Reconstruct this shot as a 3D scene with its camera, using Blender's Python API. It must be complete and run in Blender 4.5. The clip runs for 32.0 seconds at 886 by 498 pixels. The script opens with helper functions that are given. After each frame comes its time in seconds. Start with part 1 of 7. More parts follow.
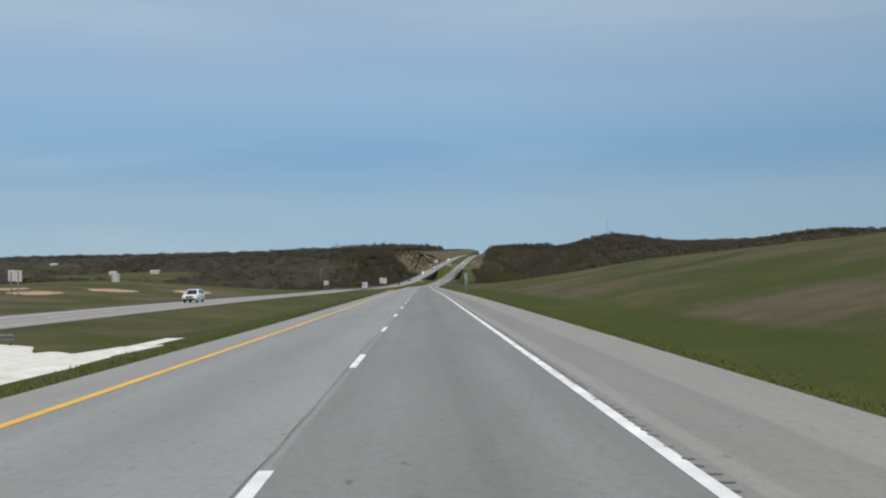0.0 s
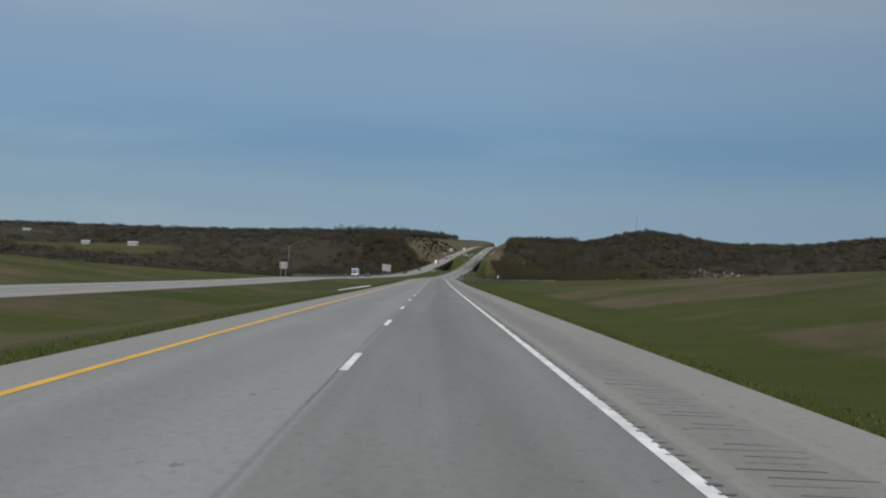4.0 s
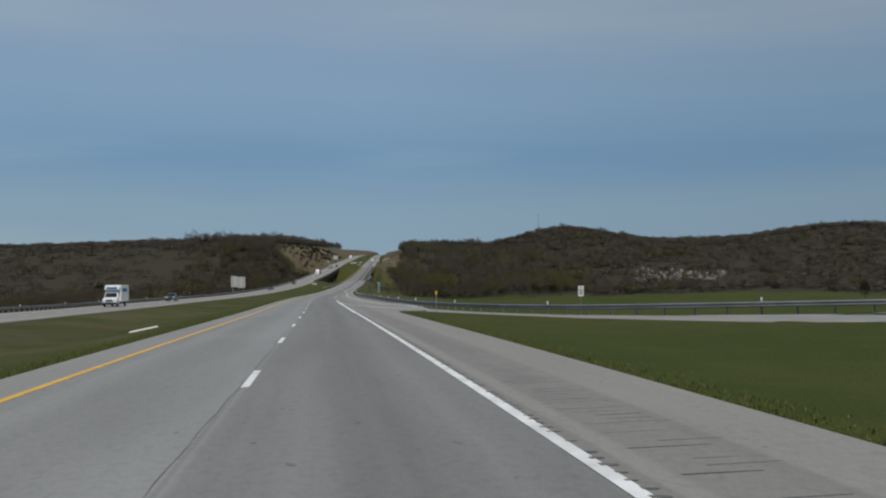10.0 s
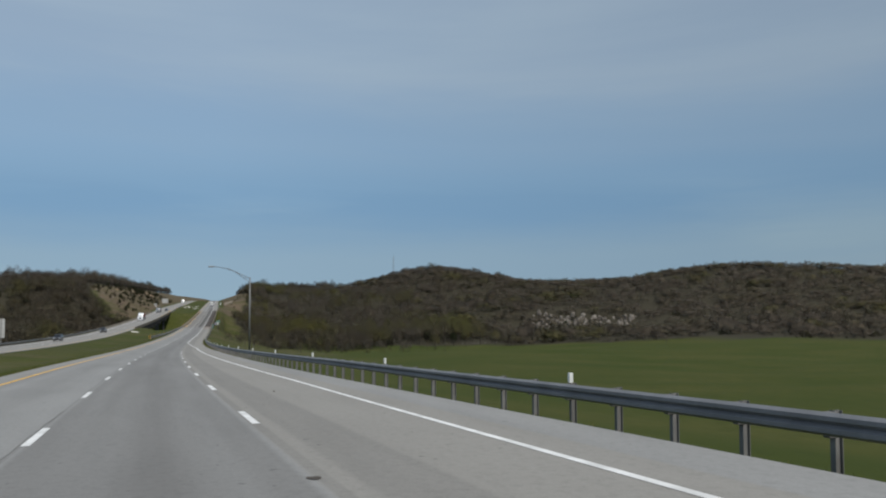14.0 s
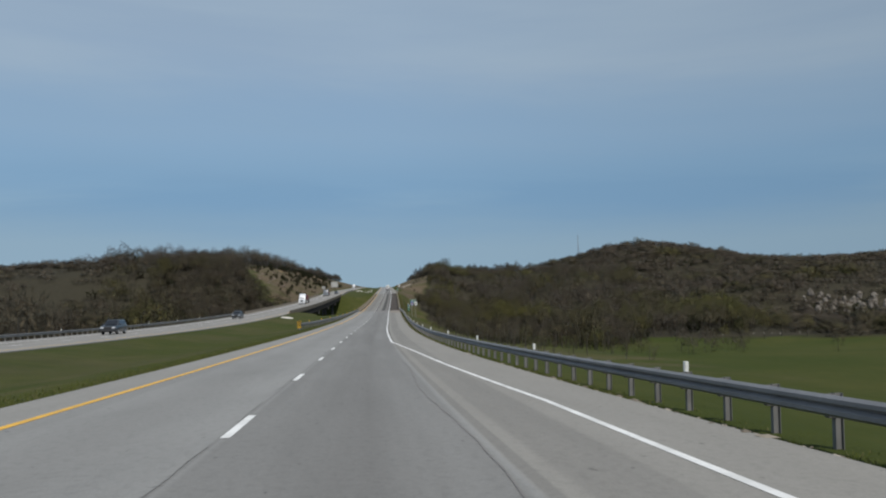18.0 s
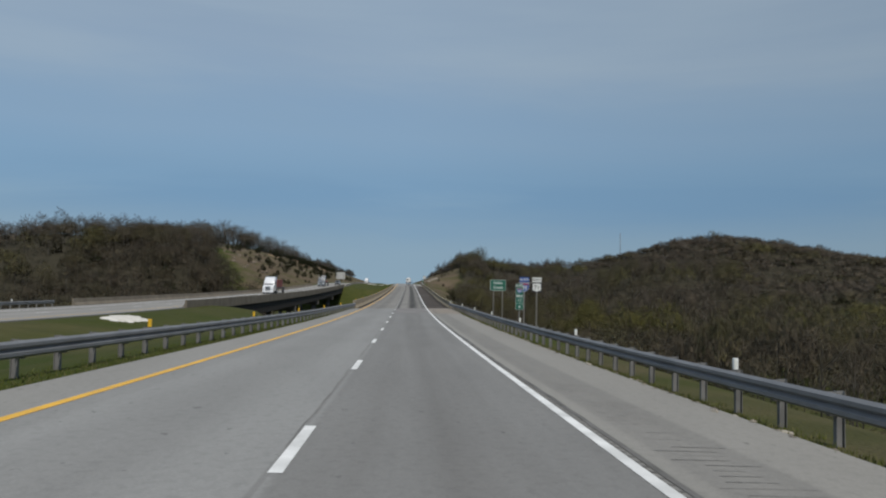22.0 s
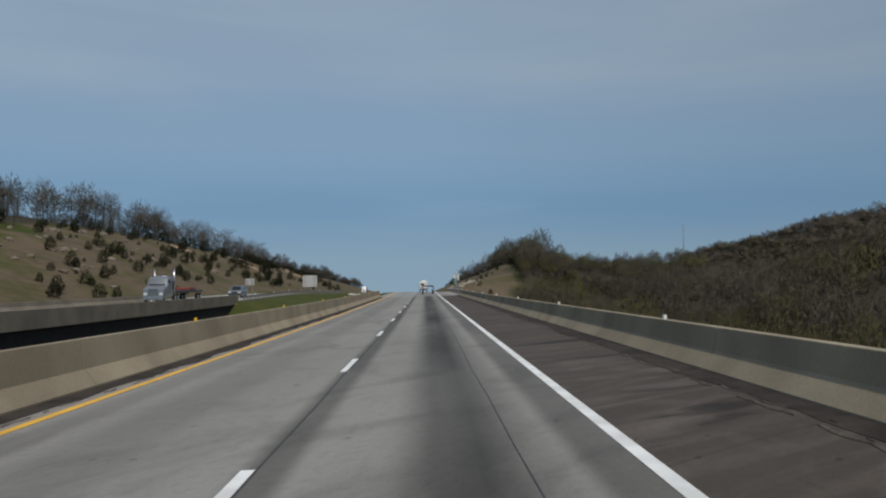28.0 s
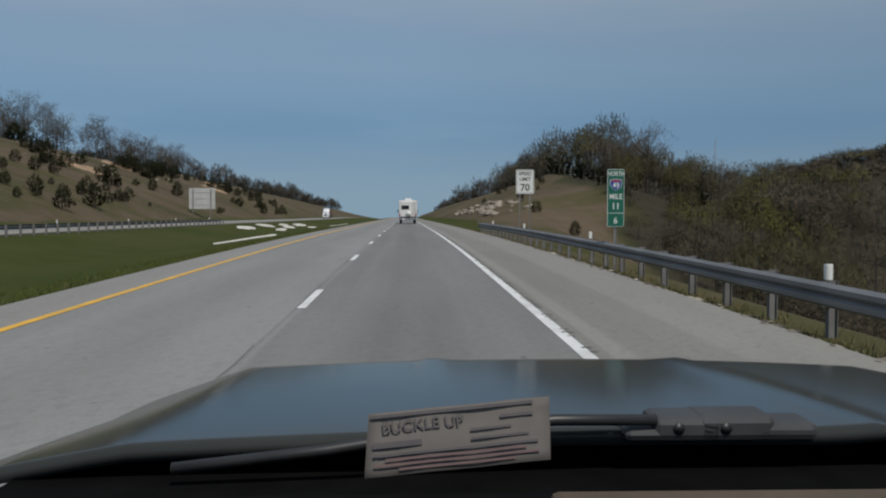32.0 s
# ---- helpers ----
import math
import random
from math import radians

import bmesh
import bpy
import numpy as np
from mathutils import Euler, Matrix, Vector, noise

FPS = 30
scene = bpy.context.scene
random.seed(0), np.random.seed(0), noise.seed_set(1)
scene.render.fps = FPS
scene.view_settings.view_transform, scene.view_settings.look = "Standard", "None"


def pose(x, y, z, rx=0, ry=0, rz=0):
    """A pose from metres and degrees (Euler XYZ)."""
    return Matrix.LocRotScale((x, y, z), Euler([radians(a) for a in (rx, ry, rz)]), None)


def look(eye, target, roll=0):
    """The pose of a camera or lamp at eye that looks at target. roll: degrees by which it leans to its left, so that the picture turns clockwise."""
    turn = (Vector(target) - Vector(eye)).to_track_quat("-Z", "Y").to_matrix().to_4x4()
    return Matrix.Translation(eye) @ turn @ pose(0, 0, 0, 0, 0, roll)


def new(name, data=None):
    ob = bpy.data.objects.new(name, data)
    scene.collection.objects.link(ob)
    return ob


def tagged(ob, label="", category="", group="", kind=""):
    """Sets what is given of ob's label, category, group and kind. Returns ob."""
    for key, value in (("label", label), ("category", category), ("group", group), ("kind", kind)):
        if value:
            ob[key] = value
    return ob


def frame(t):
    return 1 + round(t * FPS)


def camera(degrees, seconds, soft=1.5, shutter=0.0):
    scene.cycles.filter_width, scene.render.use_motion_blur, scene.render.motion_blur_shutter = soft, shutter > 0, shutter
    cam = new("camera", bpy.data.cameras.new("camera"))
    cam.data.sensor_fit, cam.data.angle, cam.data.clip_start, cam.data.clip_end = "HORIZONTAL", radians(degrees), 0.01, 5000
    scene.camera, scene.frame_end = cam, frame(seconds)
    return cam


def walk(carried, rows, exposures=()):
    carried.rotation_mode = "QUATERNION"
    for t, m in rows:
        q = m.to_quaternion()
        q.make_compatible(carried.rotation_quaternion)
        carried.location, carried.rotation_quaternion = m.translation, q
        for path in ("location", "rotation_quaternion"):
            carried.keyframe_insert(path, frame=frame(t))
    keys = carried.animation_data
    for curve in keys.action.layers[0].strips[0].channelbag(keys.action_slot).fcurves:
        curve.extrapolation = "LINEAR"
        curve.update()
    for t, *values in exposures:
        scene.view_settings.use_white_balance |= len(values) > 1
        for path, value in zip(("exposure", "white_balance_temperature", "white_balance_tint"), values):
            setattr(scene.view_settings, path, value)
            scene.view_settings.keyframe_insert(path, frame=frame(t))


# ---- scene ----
cam = camera(53.5, 32.0, soft=2.1)
PATH = [
    (0, (-0.433, 32.630, 0.411), (-0.387, 34.629, 0.410), -1.13),
    (0.5, (-0.480, 48.219, -0.158), (-0.435, 50.218, -0.135), -0.91),
    (1, (-0.480, 63.804, -0.729), (-0.416, 65.803, -0.728), -0.43),
    (1.5, (-0.432, 79.382, -1.298), (-0.368, 81.381, -1.314), 0.80),
    (2, (-0.435, 94.948, -1.863), (-0.402, 96.948, -1.880), 0.79),
    (2.5, (-0.427, 110.497, -2.431), (-0.385, 112.496, -2.478), -0.15),
    (3, (-0.368, 126.054, -3.006), (-0.327, 128.054, -3.023), 0.13),
    (3.5, (-0.423, 141.645, -3.587), (-0.410, 143.645, -3.589), 1.01),
    (4, (-0.455, 157.282, -4.176), (-0.440, 159.282, -4.198), 2.12),
    (4.5, (-0.504, 172.977, -4.775), (-0.460, 174.977, -4.791), 1.24),
    (6.5, (-0.563, 236.930, -7.334), (-0.549, 238.930, -7.367), 1.20),
    (7, (-0.551, 253.177, -7.980), (-0.533, 255.177, -7.988), 0.47),
    (7.5, (-0.605, 269.461, -8.625), (-0.582, 271.461, -8.642), 0.59),
    (8, (-0.584, 285.794, -9.264), (-0.538, 287.793, -9.322), -0.50),
    (8.5, (-0.532, 302.178, -9.888), (-0.507, 304.178, -9.916), 0.18),
    (9, (-0.455, 318.613, -10.479), (-0.391, 320.611, -10.524), 0.63),
    (9.5, (-0.369, 335.109, -11.055), (-0.284, 337.107, -11.091), 1.00),
    (10, (-0.379, 351.647, -11.655), (-0.096, 353.627, -11.649), -0.29),
    (10.5, (-0.348, 368.218, -12.309), (0.037, 370.180, -12.357), -0.51),
    (11, (-0.223, 384.827, -13.015), (0.488, 386.694, -13.114), -3.49),
    (11.5, (-0.195, 401.482, -13.747), (0.591, 403.321, -13.757), -0.58),
    (12, (-0.232, 418.179, -14.475), (0.504, 420.039, -14.464), -0.84),
    (12.5, (0.002, 434.917, -15.183), (0.741, 436.775, -15.161), -1.04),
    (13, (0.218, 451.673, -15.887), (0.965, 453.527, -15.804), -0.98),
    (13.5, (0.484, 468.431, -16.592), (1.162, 470.311, -16.519), -0.91),
    (14, (0.621, 485.211, -17.300), (1.265, 487.100, -17.185), -0.24),
    (14.5, (0.829, 502.018, -18.015), (1.434, 503.922, -17.923), -0.17),
    (15, (1.101, 518.864, -18.732), (1.639, 520.789, -18.652), 0.02),
    (15.5, (1.463, 535.759, -19.445), (1.958, 537.696, -19.388), -1.09),
    (17.5, (3.555, 604.469, -22.235), (3.876, 606.441, -22.163), -0.31),
    (18, (4.461, 621.721, -22.888), (4.749, 623.698, -22.794), -0.85),
    (18.5, (5.252, 638.979, -23.510), (5.531, 640.958, -23.428), -1.14),
    (19, (6.199, 656.259, -24.078), (6.488, 658.237, -24.045), -1.05),
    (19.5, (7.188, 673.575, -24.579), (7.471, 675.554, -24.519), -1.19),
    (20, (8.193, 690.914, -25.021), (8.459, 692.894, -24.929), -0.01),
    (20.5, (9.452, 708.263, -25.417), (9.722, 710.243, -25.346), 0.64),
    (21, (10.678, 725.635, -25.763), (10.914, 727.619, -25.673), 0.20),
    (21.5, (11.899, 743.045, -26.070), (12.133, 745.031, -25.996), 0.57),
    (22, (13.256, 760.505, -26.321), (13.506, 762.488, -26.222), 0.99),
    (22.5, (14.652, 778.025, -26.512), (14.897, 780.006, -26.379), 1.61),
    (23, (16.215, 795.609, -26.642), (16.455, 797.590, -26.497), 1.48),
    (23.5, (17.851, 813.260, -26.722), (18.054, 815.245, -26.589), 0.98),
    (24, (19.454, 830.926, -26.740), (19.653, 832.910, -26.591), 0.84),
    (24.5, (21.071, 848.558, -26.699), (21.292, 850.541, -26.571), 0.97),
    (26.5, (27.385, 918.509, -25.968), (27.583, 920.496, -25.867), -0.06),
    (27, (28.980, 935.953, -25.652), (29.169, 937.941, -25.550), -0.77),
    (27.5, (30.505, 953.399, -25.322), (30.736, 955.384, -25.266), -0.15),
    (28, (32.019, 970.816, -25.004), (32.233, 972.801, -24.884), -0.46),
    (28.5, (33.574, 988.174, -24.683), (33.784, 990.159, -24.571), -1.03),
    (29, (35.101, 1005.469, -24.356), (35.337, 1007.452, -24.251), -1.95),
    (29.5, (36.605, 1022.697, -24.019), (36.866, 1024.675, -23.877), -0.36),
    (30, (38.074, 1039.852, -23.671), (38.339, 1041.832, -23.567), 1.05),
    (31, (40.997, 1073.811, -22.954), (41.211, 1075.797, -22.851), -0.04),
    (32, (44.042, 1108.414, -22.174), (44.286, 1110.398, -22.230), 0.24),
]
EXPOSURES = ((0.0, 0.42), (0.6, 0.22), (2.0, 0.05), (4.0, 0.0), (7.0, 0.0), (9.0, -0.06), (10.0, -0.03), (10.6, -0.03), (11.0, -0.02), (11.5, 0.02), (12.0, 0.07), (13.0, 0.18), (15.0, 0.22), (18.0, 0.2), (20.0, 0.06), (22.0, 0.09), (23.0, 0.0), (28.0, 0.0), (31.0, 0.02), (31.5, 0.0), (32.0, -0.08))
walk(cam, [(t, look(eye, target, roll)) for t, eye, target, roll in PATH], EXPOSURES)

# ---- the road's line: knots every 60 m from y = -60 (east of the axis, height, crossfall) ----
ROAD_X = [0.0, -0.01, 0.01, 0.03, -0.06, -0.08, 0.02, 0.23, 0.46, 0.56, 1.32, 3.27, 6.48, 10.57, 15.56, 20.59, 25.91, 31.25, 36.55, 41.73, 46.82, 51.66, 56.45, 61.23, 66.01, 70.81, 75.62, 80.42]
ROAD_Z = [2.48, 0.0, -2.22, -4.41, -6.68, -9.08, -11.43, -13.59, -16.17, -18.71, -21.24, -23.69, -25.82, -27.29, -28.17, -28.36, -27.87, -26.82, -25.7, -24.45, -23.14, -22.39, -21.79, -21.22, -20.61, -19.98, -19.35, -18.77]
ROAD_BANK = [0.0181, 0.0255, -0.004, -0.005, 0.0047, -0.0033, -0.0066, -0.0156, -0.0112, -0.0018, 0.0085, 0.0114, 0.0275, 0.0264, 0.0297, 0.0068, -0.0046, -0.0269, -0.0278, -0.0171, -0.0061, -0.0047, -0.0032, -0.0022, -0.0015, -0.0011, -0.0008, -0.0007]
DASH_PHASE = 0.67

KNOTS = np.arange(-60.0, 1600.0, 60.0)


def spline(values, s):
    """Cubic through the knots; straight on past both ends."""
    values = np.asarray(values, float)
    s = np.asarray(s, float)
    m = np.gradient(values, 60.0)
    t = np.clip(s, KNOTS[0], KNOTS[-1])
    i = np.clip(((t - KNOTS[0]) / 60).astype(int), 0, len(KNOTS) - 2)
    u = (t - KNOTS[i]) / 60
    v = ((2 * u**3 - 3 * u**2 + 1) * values[i] + (u**3 - 2 * u**2 + u) * 60 * m[i]
         + (3 * u**2 - 2 * u**3) * values[i + 1] + (u**3 - u**2) * 60 * m[i + 1])
    return v + np.where(s > KNOTS[-1], (s - KNOTS[-1]) * m[-1], 0) + np.where(s < KNOTS[0], (s - KNOTS[0]) * m[0], 0)


def road_x(y):
    return spline(ROAD_X, y)


def road_z(y):
    y = np.asarray(y, float)
    crest = np.clip(y - 1560, 0, None)
    return spline(ROAD_Z, y) - np.where(y > 1560, crest**2 / (crest + 900) * 0.02, 0)


def bank(y):
    return np.where(np.abs(np.asarray(y, float) - 740) < 800, spline(ROAD_BANK, y), 0.0)


def left_drop(y):
    """How far the other carriageway lies below ours."""
    return np.interp(y, (480, 660, 890, 970, 1050, 1085, 1130), (-0.6, -0.1, -0.1, -0.5, -0.45, -0.35, -0.1))


def on_road(y, off, up=0.0):
    """A place on our carriageway: metres along, metres to the right of the lane's middle."""
    return Vector((float(road_x(y)) + off, y, float(road_z(y)) - off * float(bank(y)) + up))


def on_left(y, off, up=0.0):
    return Vector((float(road_x(y)) + off, y, float(road_z(y) + left_drop(y)) + up))


def heading(y):
    """Degrees by which the road turns from +y, for pose()'s rz."""
    return -math.degrees(math.atan2(float(road_x(y + 5) - road_x(y - 5)), 10.0))


def slope(y):
    return math.degrees(math.atan2(float(road_z(y + 5) - road_z(y - 5)), 10.0))


# ---- world and sun ----
SUN_ELEVATION, SUN_AZIMUTH = 57.0, 165.0  # azimuth clockwise from +y
world = bpy.data.worlds.new("sky")
scene.world = world
world.use_nodes = True
wn, wl = world.node_tree.nodes, world.node_tree.links
wn.clear()


def wnode(kind, **values):
    n = wn.new(kind)
    for key, value in values.items():
        n.inputs[key].default_value = value
    return n


sky = wn.new("ShaderNodeTexSky")
sky.sky_type = "NISHITA"
sky.sun_disc = False
sky.sun_elevation, sky.sun_rotation = radians(SUN_ELEVATION), radians(SUN_AZIMUTH)
sky.altitude, sky.air_density, sky.dust_density, sky.ozone_density = 300, 1.0, 0.6, 1.5
coord = wn.new("ShaderNodeTexCoord")
stretch = wn.new("ShaderNodeMapping")
stretch.inputs["Scale"].default_value = (0.8, 0.5, 5.0)
stretch.inputs["Rotation"].default_value = (radians(2.0), radians(2.5), 0)
wl.new(coord.outputs["Generated"], stretch.inputs["Vector"])
veil = wnode("ShaderNodeTexNoise", Scale=1.5, Detail=6.0, Roughness=0.55, Distortion=0.3)
wl.new(stretch.outputs["Vector"], veil.inputs["Vector"])
split = wn.new("ShaderNodeSeparateXYZ")
wl.new(coord.outputs["Generated"], split.inputs["Vector"])
bend = wnode("ShaderNodeMath")
bend.operation = "MULTIPLY_ADD"
wl.new(veil.outputs["Fac"], bend.inputs[0])
bend.inputs[1].default_value = 0.13
wl.new(split.outputs["Z"], bend.inputs[2])
layers = wn.new("ShaderNodeValToRGB")  # thin cirrus by height above the horizon
layers.color_ramp.interpolation = "EASE"
levels = ((0.05, 1.0), (0.12, 1.0), (0.185, 0.95), (0.235, 0.9), (0.3, 0.85), (0.42, 0.85), (0.6, 0.6))
for k, (at, much) in enumerate(levels):
    e = layers.color_ramp.elements[k] if k < 2 else layers.color_ramp.elements.new(at)
    e.position, e.color = at, (much, much, much, 1)
wl.new(bend.outputs[0], layers.inputs["Fac"])
streaks = wnode("ShaderNodeMapRange", **{"From Min": 0.35, "From Max": 0.68, "To Min": 0.78, "To Max": 1.2})
wl.new(veil.outputs["Fac"], streaks.inputs["Value"])
amount = wnode("ShaderNodeMath")
amount.operation, amount.use_clamp = "MULTIPLY", True
wl.new(layers.outputs["Color"], amount.inputs[0])
wl.new(streaks.outputs["Result"], amount.inputs[1])
cloud = wn.new("ShaderNodeMix")
cloud.data_type = "RGBA"
wl.new(amount.outputs[0], cloud.inputs["Factor"])
wl.new(sky.outputs["Color"], cloud.inputs[6])
haze = wn.new("ShaderNodeValToRGB")  # tint of the veil, paler in the cirrus sheets, deep blue in the gap between them
haze.color_ramp.interpolation = "EASE"
tints = ((0.04, (0.290, 0.415, 0.515)), (0.12, (0.275, 0.405, 0.520)), (0.185, (0.200, 0.350, 0.525)), (0.235, (0.250, 0.385, 0.540)), (0.32, (0.345, 0.450, 0.560)), (0.55, (0.385, 0.480, 0.580)))
for k, (at, colour) in enumerate(tints):
    e = haze.color_ramp.elements[k] if k < 2 else haze.color_ramp.elements.new(at)
    e.position, e.color = at, (*colour, 1)
wl.new(bend.outputs[0], haze.inputs["Fac"])
brighter = wn.new("ShaderNodeVectorMath")
brighter.operation = "SCALE"
brighter.inputs["Scale"].default_value = 10.0
wl.new(haze.outputs["Color"], brighter.inputs[0])
wl.new(brighter.outputs["Vector"], cloud.inputs[7])
dim = wnode("ShaderNodeMapRange", **{"From Min": 0.08, "From Max": 0.75, "To Min": 1.0, "To Max": 0.8})  # duller towards the east
wl.new(split.outputs["X"], dim.inputs["Value"])
duller = wn.new("ShaderNodeVectorMath")
duller.operation = "SCALE"
wl.new(cloud.outputs[2], duller.inputs[0])
wl.new(dim.outputs["Result"], duller.inputs["Scale"])
shine = wnode("ShaderNodeBackground", Strength=0.085)
wl.new(duller.outputs["Vector"], shine.inputs["Color"])
out = wn.new("ShaderNodeOutputWorld")
wl.new(shine.outputs["Background"], out.inputs["Surface"])

sun = new("sun", bpy.data.lights.new("sun", "SUN"))
sun.data.energy, sun.data.angle, sun.data.color = 3.0, radians(1.5), (1.0, 0.95, 0.88)
az, el = radians(SUN_AZIMUTH), radians(SUN_ELEVATION)
sun.matrix_world = look((0, 0, 0), (-math.sin(az) * math.cos(el), -math.cos(az) * math.cos(el), -math.sin(el)))

# ---- materials ----


def material(name, colour, rough=0.8, metal=0.0, second=None, scale=3.0, fine=None, bump=0.0, fine_scale=40.0, spread=(0.35, 0.65),
             random_tint=0.0, coat=0.0, where="Object", stretch_by=None):
    """A node material: two colours mixed by large noise, darkened and lightened by fine grain, with relief."""
    m = bpy.data.materials.new(name)
    m.use_nodes = True
    n, l = m.node_tree.nodes, m.node_tree.links
    b = n["Principled BSDF"]
    b.inputs["Roughness"].default_value, b.inputs["Metallic"].default_value = rough, metal
    b.inputs["Coat Weight"].default_value = coat
    if rough >= 0.8 and not metal:
        b.inputs["Specular IOR Level"].default_value = 0.2
    c = n.new("ShaderNodeTexCoord")
    src = c.outputs["Object" if where == "World" else where]
    if where == "World":
        src = n.new("ShaderNodeNewGeometry").outputs["Position"]
    if stretch_by:
        mp = n.new("ShaderNodeMapping")
        mp.inputs["Scale"].default_value = stretch_by
        l.new(src, mp.inputs["Vector"])
        src = mp.outputs["Vector"]
    big = n.new("ShaderNodeTexNoise")
    big.inputs["Scale"].default_value, big.inputs["Detail"].default_value = scale, 4
    l.new(src, big.inputs["Vector"])
    ramp = n.new("ShaderNodeMapRange")
    ramp.inputs["From Min"].default_value, ramp.inputs["From Max"].default_value = spread
    l.new(big.outputs["Fac"], ramp.inputs["Value"])
    mix = n.new("ShaderNodeMix")
    mix.data_type = "RGBA"
    second = second or tuple(v * 0.8 for v in colour)
    mix.inputs[6].default_value, mix.inputs[7].default_value = (*colour, 1), (*second, 1)
    l.new(ramp.outputs["Result"], mix.inputs["Factor"])
    small = n.new("ShaderNodeTexNoise")
    small.inputs["Scale"].default_value, small.inputs["Detail"].default_value = fine_scale, 3
    l.new(src, small.inputs["Vector"])
    grain = n.new("ShaderNodeMapRange")
    grain.inputs["To Min"].default_value, grain.inputs["To Max"].default_value = 1 - (fine or 0.15), 1 + (fine or 0.15)
    l.new(small.outputs["Fac"], grain.inputs["Value"])
    hsv = n.new("ShaderNodeHueSaturation")
    l.new(mix.outputs[2], hsv.inputs["Color"])
    if random_tint:
        info = n.new("ShaderNodeObjectInfo")
        r = n.new("ShaderNodeMapRange")
        r.inputs["To Min"].default_value, r.inputs["To Max"].default_value = 1 - random_tint, 1 + random_tint
        l.new(info.outputs["Random"], r.inputs["Value"])
        mul = n.new("ShaderNodeMath")
        mul.operation = "MULTIPLY"
        l.new(grain.outputs["Result"], mul.inputs[0])
        l.new(r.outputs["Result"], mul.inputs[1])
        l.new(mul.outputs[0], hsv.inputs["Value"])
    else:
        l.new(grain.outputs["Result"], hsv.inputs["Value"])
    l.new(hsv.outputs["Color"], b.inputs["Base Color"])
    if bump:
        bp = n.new("ShaderNodeBump")
        bp.inputs["Strength"].default_value, bp.inputs["Distance"].default_value = 0.6, bump
        l.new(small.outputs["Fac"], bp.inputs["Height"])
        l.new(bp.outputs["Normal"], b.inputs["Normal"])
    return m


# ---- mesh helpers ----


def mesh_ob(name, verts, faces, mat, parent=None, smooth=False):
    me = bpy.data.meshes.new(name)
    me.from_pydata([tuple(v) for v in verts], [], [tuple(f) for f in faces])
    me.materials.append(mat)
    if smooth:
        me.shade_smooth()
    ob = new(name, me)
    ob.parent = parent
    return ob


def part(name, bm, mat, parent=None, label="", smooth=False):
    me = bpy.data.meshes.new(name)
    bm.to_mesh(me)
    bm.free()
    me.materials.append(mat)
    if smooth:
        me.shade_smooth()
    ob = new(name, me)
    ob.parent = parent
    if label:
        ob["label"] = label
    return ob


def box_bm(bm, size, at=(0, 0, 0), bevel=0.0, turn=None):
    """Adds a box with bevelled edges to bm."""
    m = Matrix.Translation(at)
    if turn:
        m = m @ Euler([radians(a) for a in turn]).to_matrix().to_4x4()
    made = bmesh.ops.create_cube(bm, size=1, matrix=m @ Matrix.Diagonal((*size, 1)))
    if bevel:
        edges = list({e for v in made["verts"] for e in v.link_edges})
        bmesh.ops.bevel(bm, geom=edges, offset=bevel, segments=2, profile=0.5, affect="EDGES")
    return bm


def box(name, size, at, mat, parent=None, bevel=0.0, label="", turn=None):
    return part(name, box_bm(bmesh.new(), size, at, bevel, turn), mat, parent, label)


def tube_bm(bm, a, b, r, r2=None, sides=10):
    a, b = Vector(a), Vector(b)
    m = Matrix.Translation((a + b) / 2) @ (b - a).to_track_quat("Z", "Y").to_matrix().to_4x4()
    bmesh.ops.create_cone(bm, cap_ends=True, segments=sides, radius1=r, radius2=r if r2 is None else r2, depth=(b - a).length, matrix=m)
    return bm


def tube(name, a, b, r, mat, parent=None, r2=None, sides=10, label=""):
    return part(name, tube_bm(bmesh.new(), a, b, r, r2, sides), mat, parent, label, smooth=True)


def empty(name, m):
    e = new(name)
    e.matrix_world = m
    return e


def sweep(name, ys, profile, place, mat, parent=None, closed=True, smooth=False):
    """A bar of constant section along the road. profile: (off, up) pairs; place: on_road or on_left."""
    n = len(profile)
    verts, faces = [], []
    for y in ys:
        verts += [place(y, off, up) for off, up in profile]
    for k in range(len(ys) - 1):
        for j in range(n if closed else n - 1):
            a, b = k * n + j, k * n + (j + 1) % n
            faces.append((a, b, b + n, a + n))
    if closed:
        faces += [tuple(range(n - 1, -1, -1)), tuple(range((len(ys) - 1) * n, len(ys) * n))]
    return mesh_ob(name, verts, faces, mat, parent, smooth)

# ---- ground ----
RIGHT_OFF = (6, 15, 30, 50, 90, 160, 280, 450, 800, 1600)
LEFT_OFF = (37, 45, 58, 75, 95, 150, 260, 450, 900, 1600)
STATIONS = []


def station(y, right, left):
    """Heights of the natural ground beside the road at y, at the offsets above."""
    STATIONS.append((y, right, left))


station(-250, (10, 11, 14, 16, 17, 18, 18, 16, 12, 10), (9, 9, 9.5, 10, 10, 9, 7, 4, 2, 0))
station(0, (-.3, 1.5, 4.5, 6.5, 8, 9, 9, 6, 2, 0), (-.9, -1.5, -1.2, -.8, -.5, -1, -3, -6, -14, -16))
station(150, (-5.8, -4.2, -1.5, .3, 1.5, 2, 1, -2, -6, -8), (-6.4, -6.6, -6, -5.5, -5.5, -7, -9, -12, -18, -18))
station(270, (-10.5, -9.5, -8.2, -7.3, -6.5, -6.5, -8, -12, -14, -14), (-11.1, -10.3, -8.4, -6.6, -6, -8, -11, -14, -20, -20))
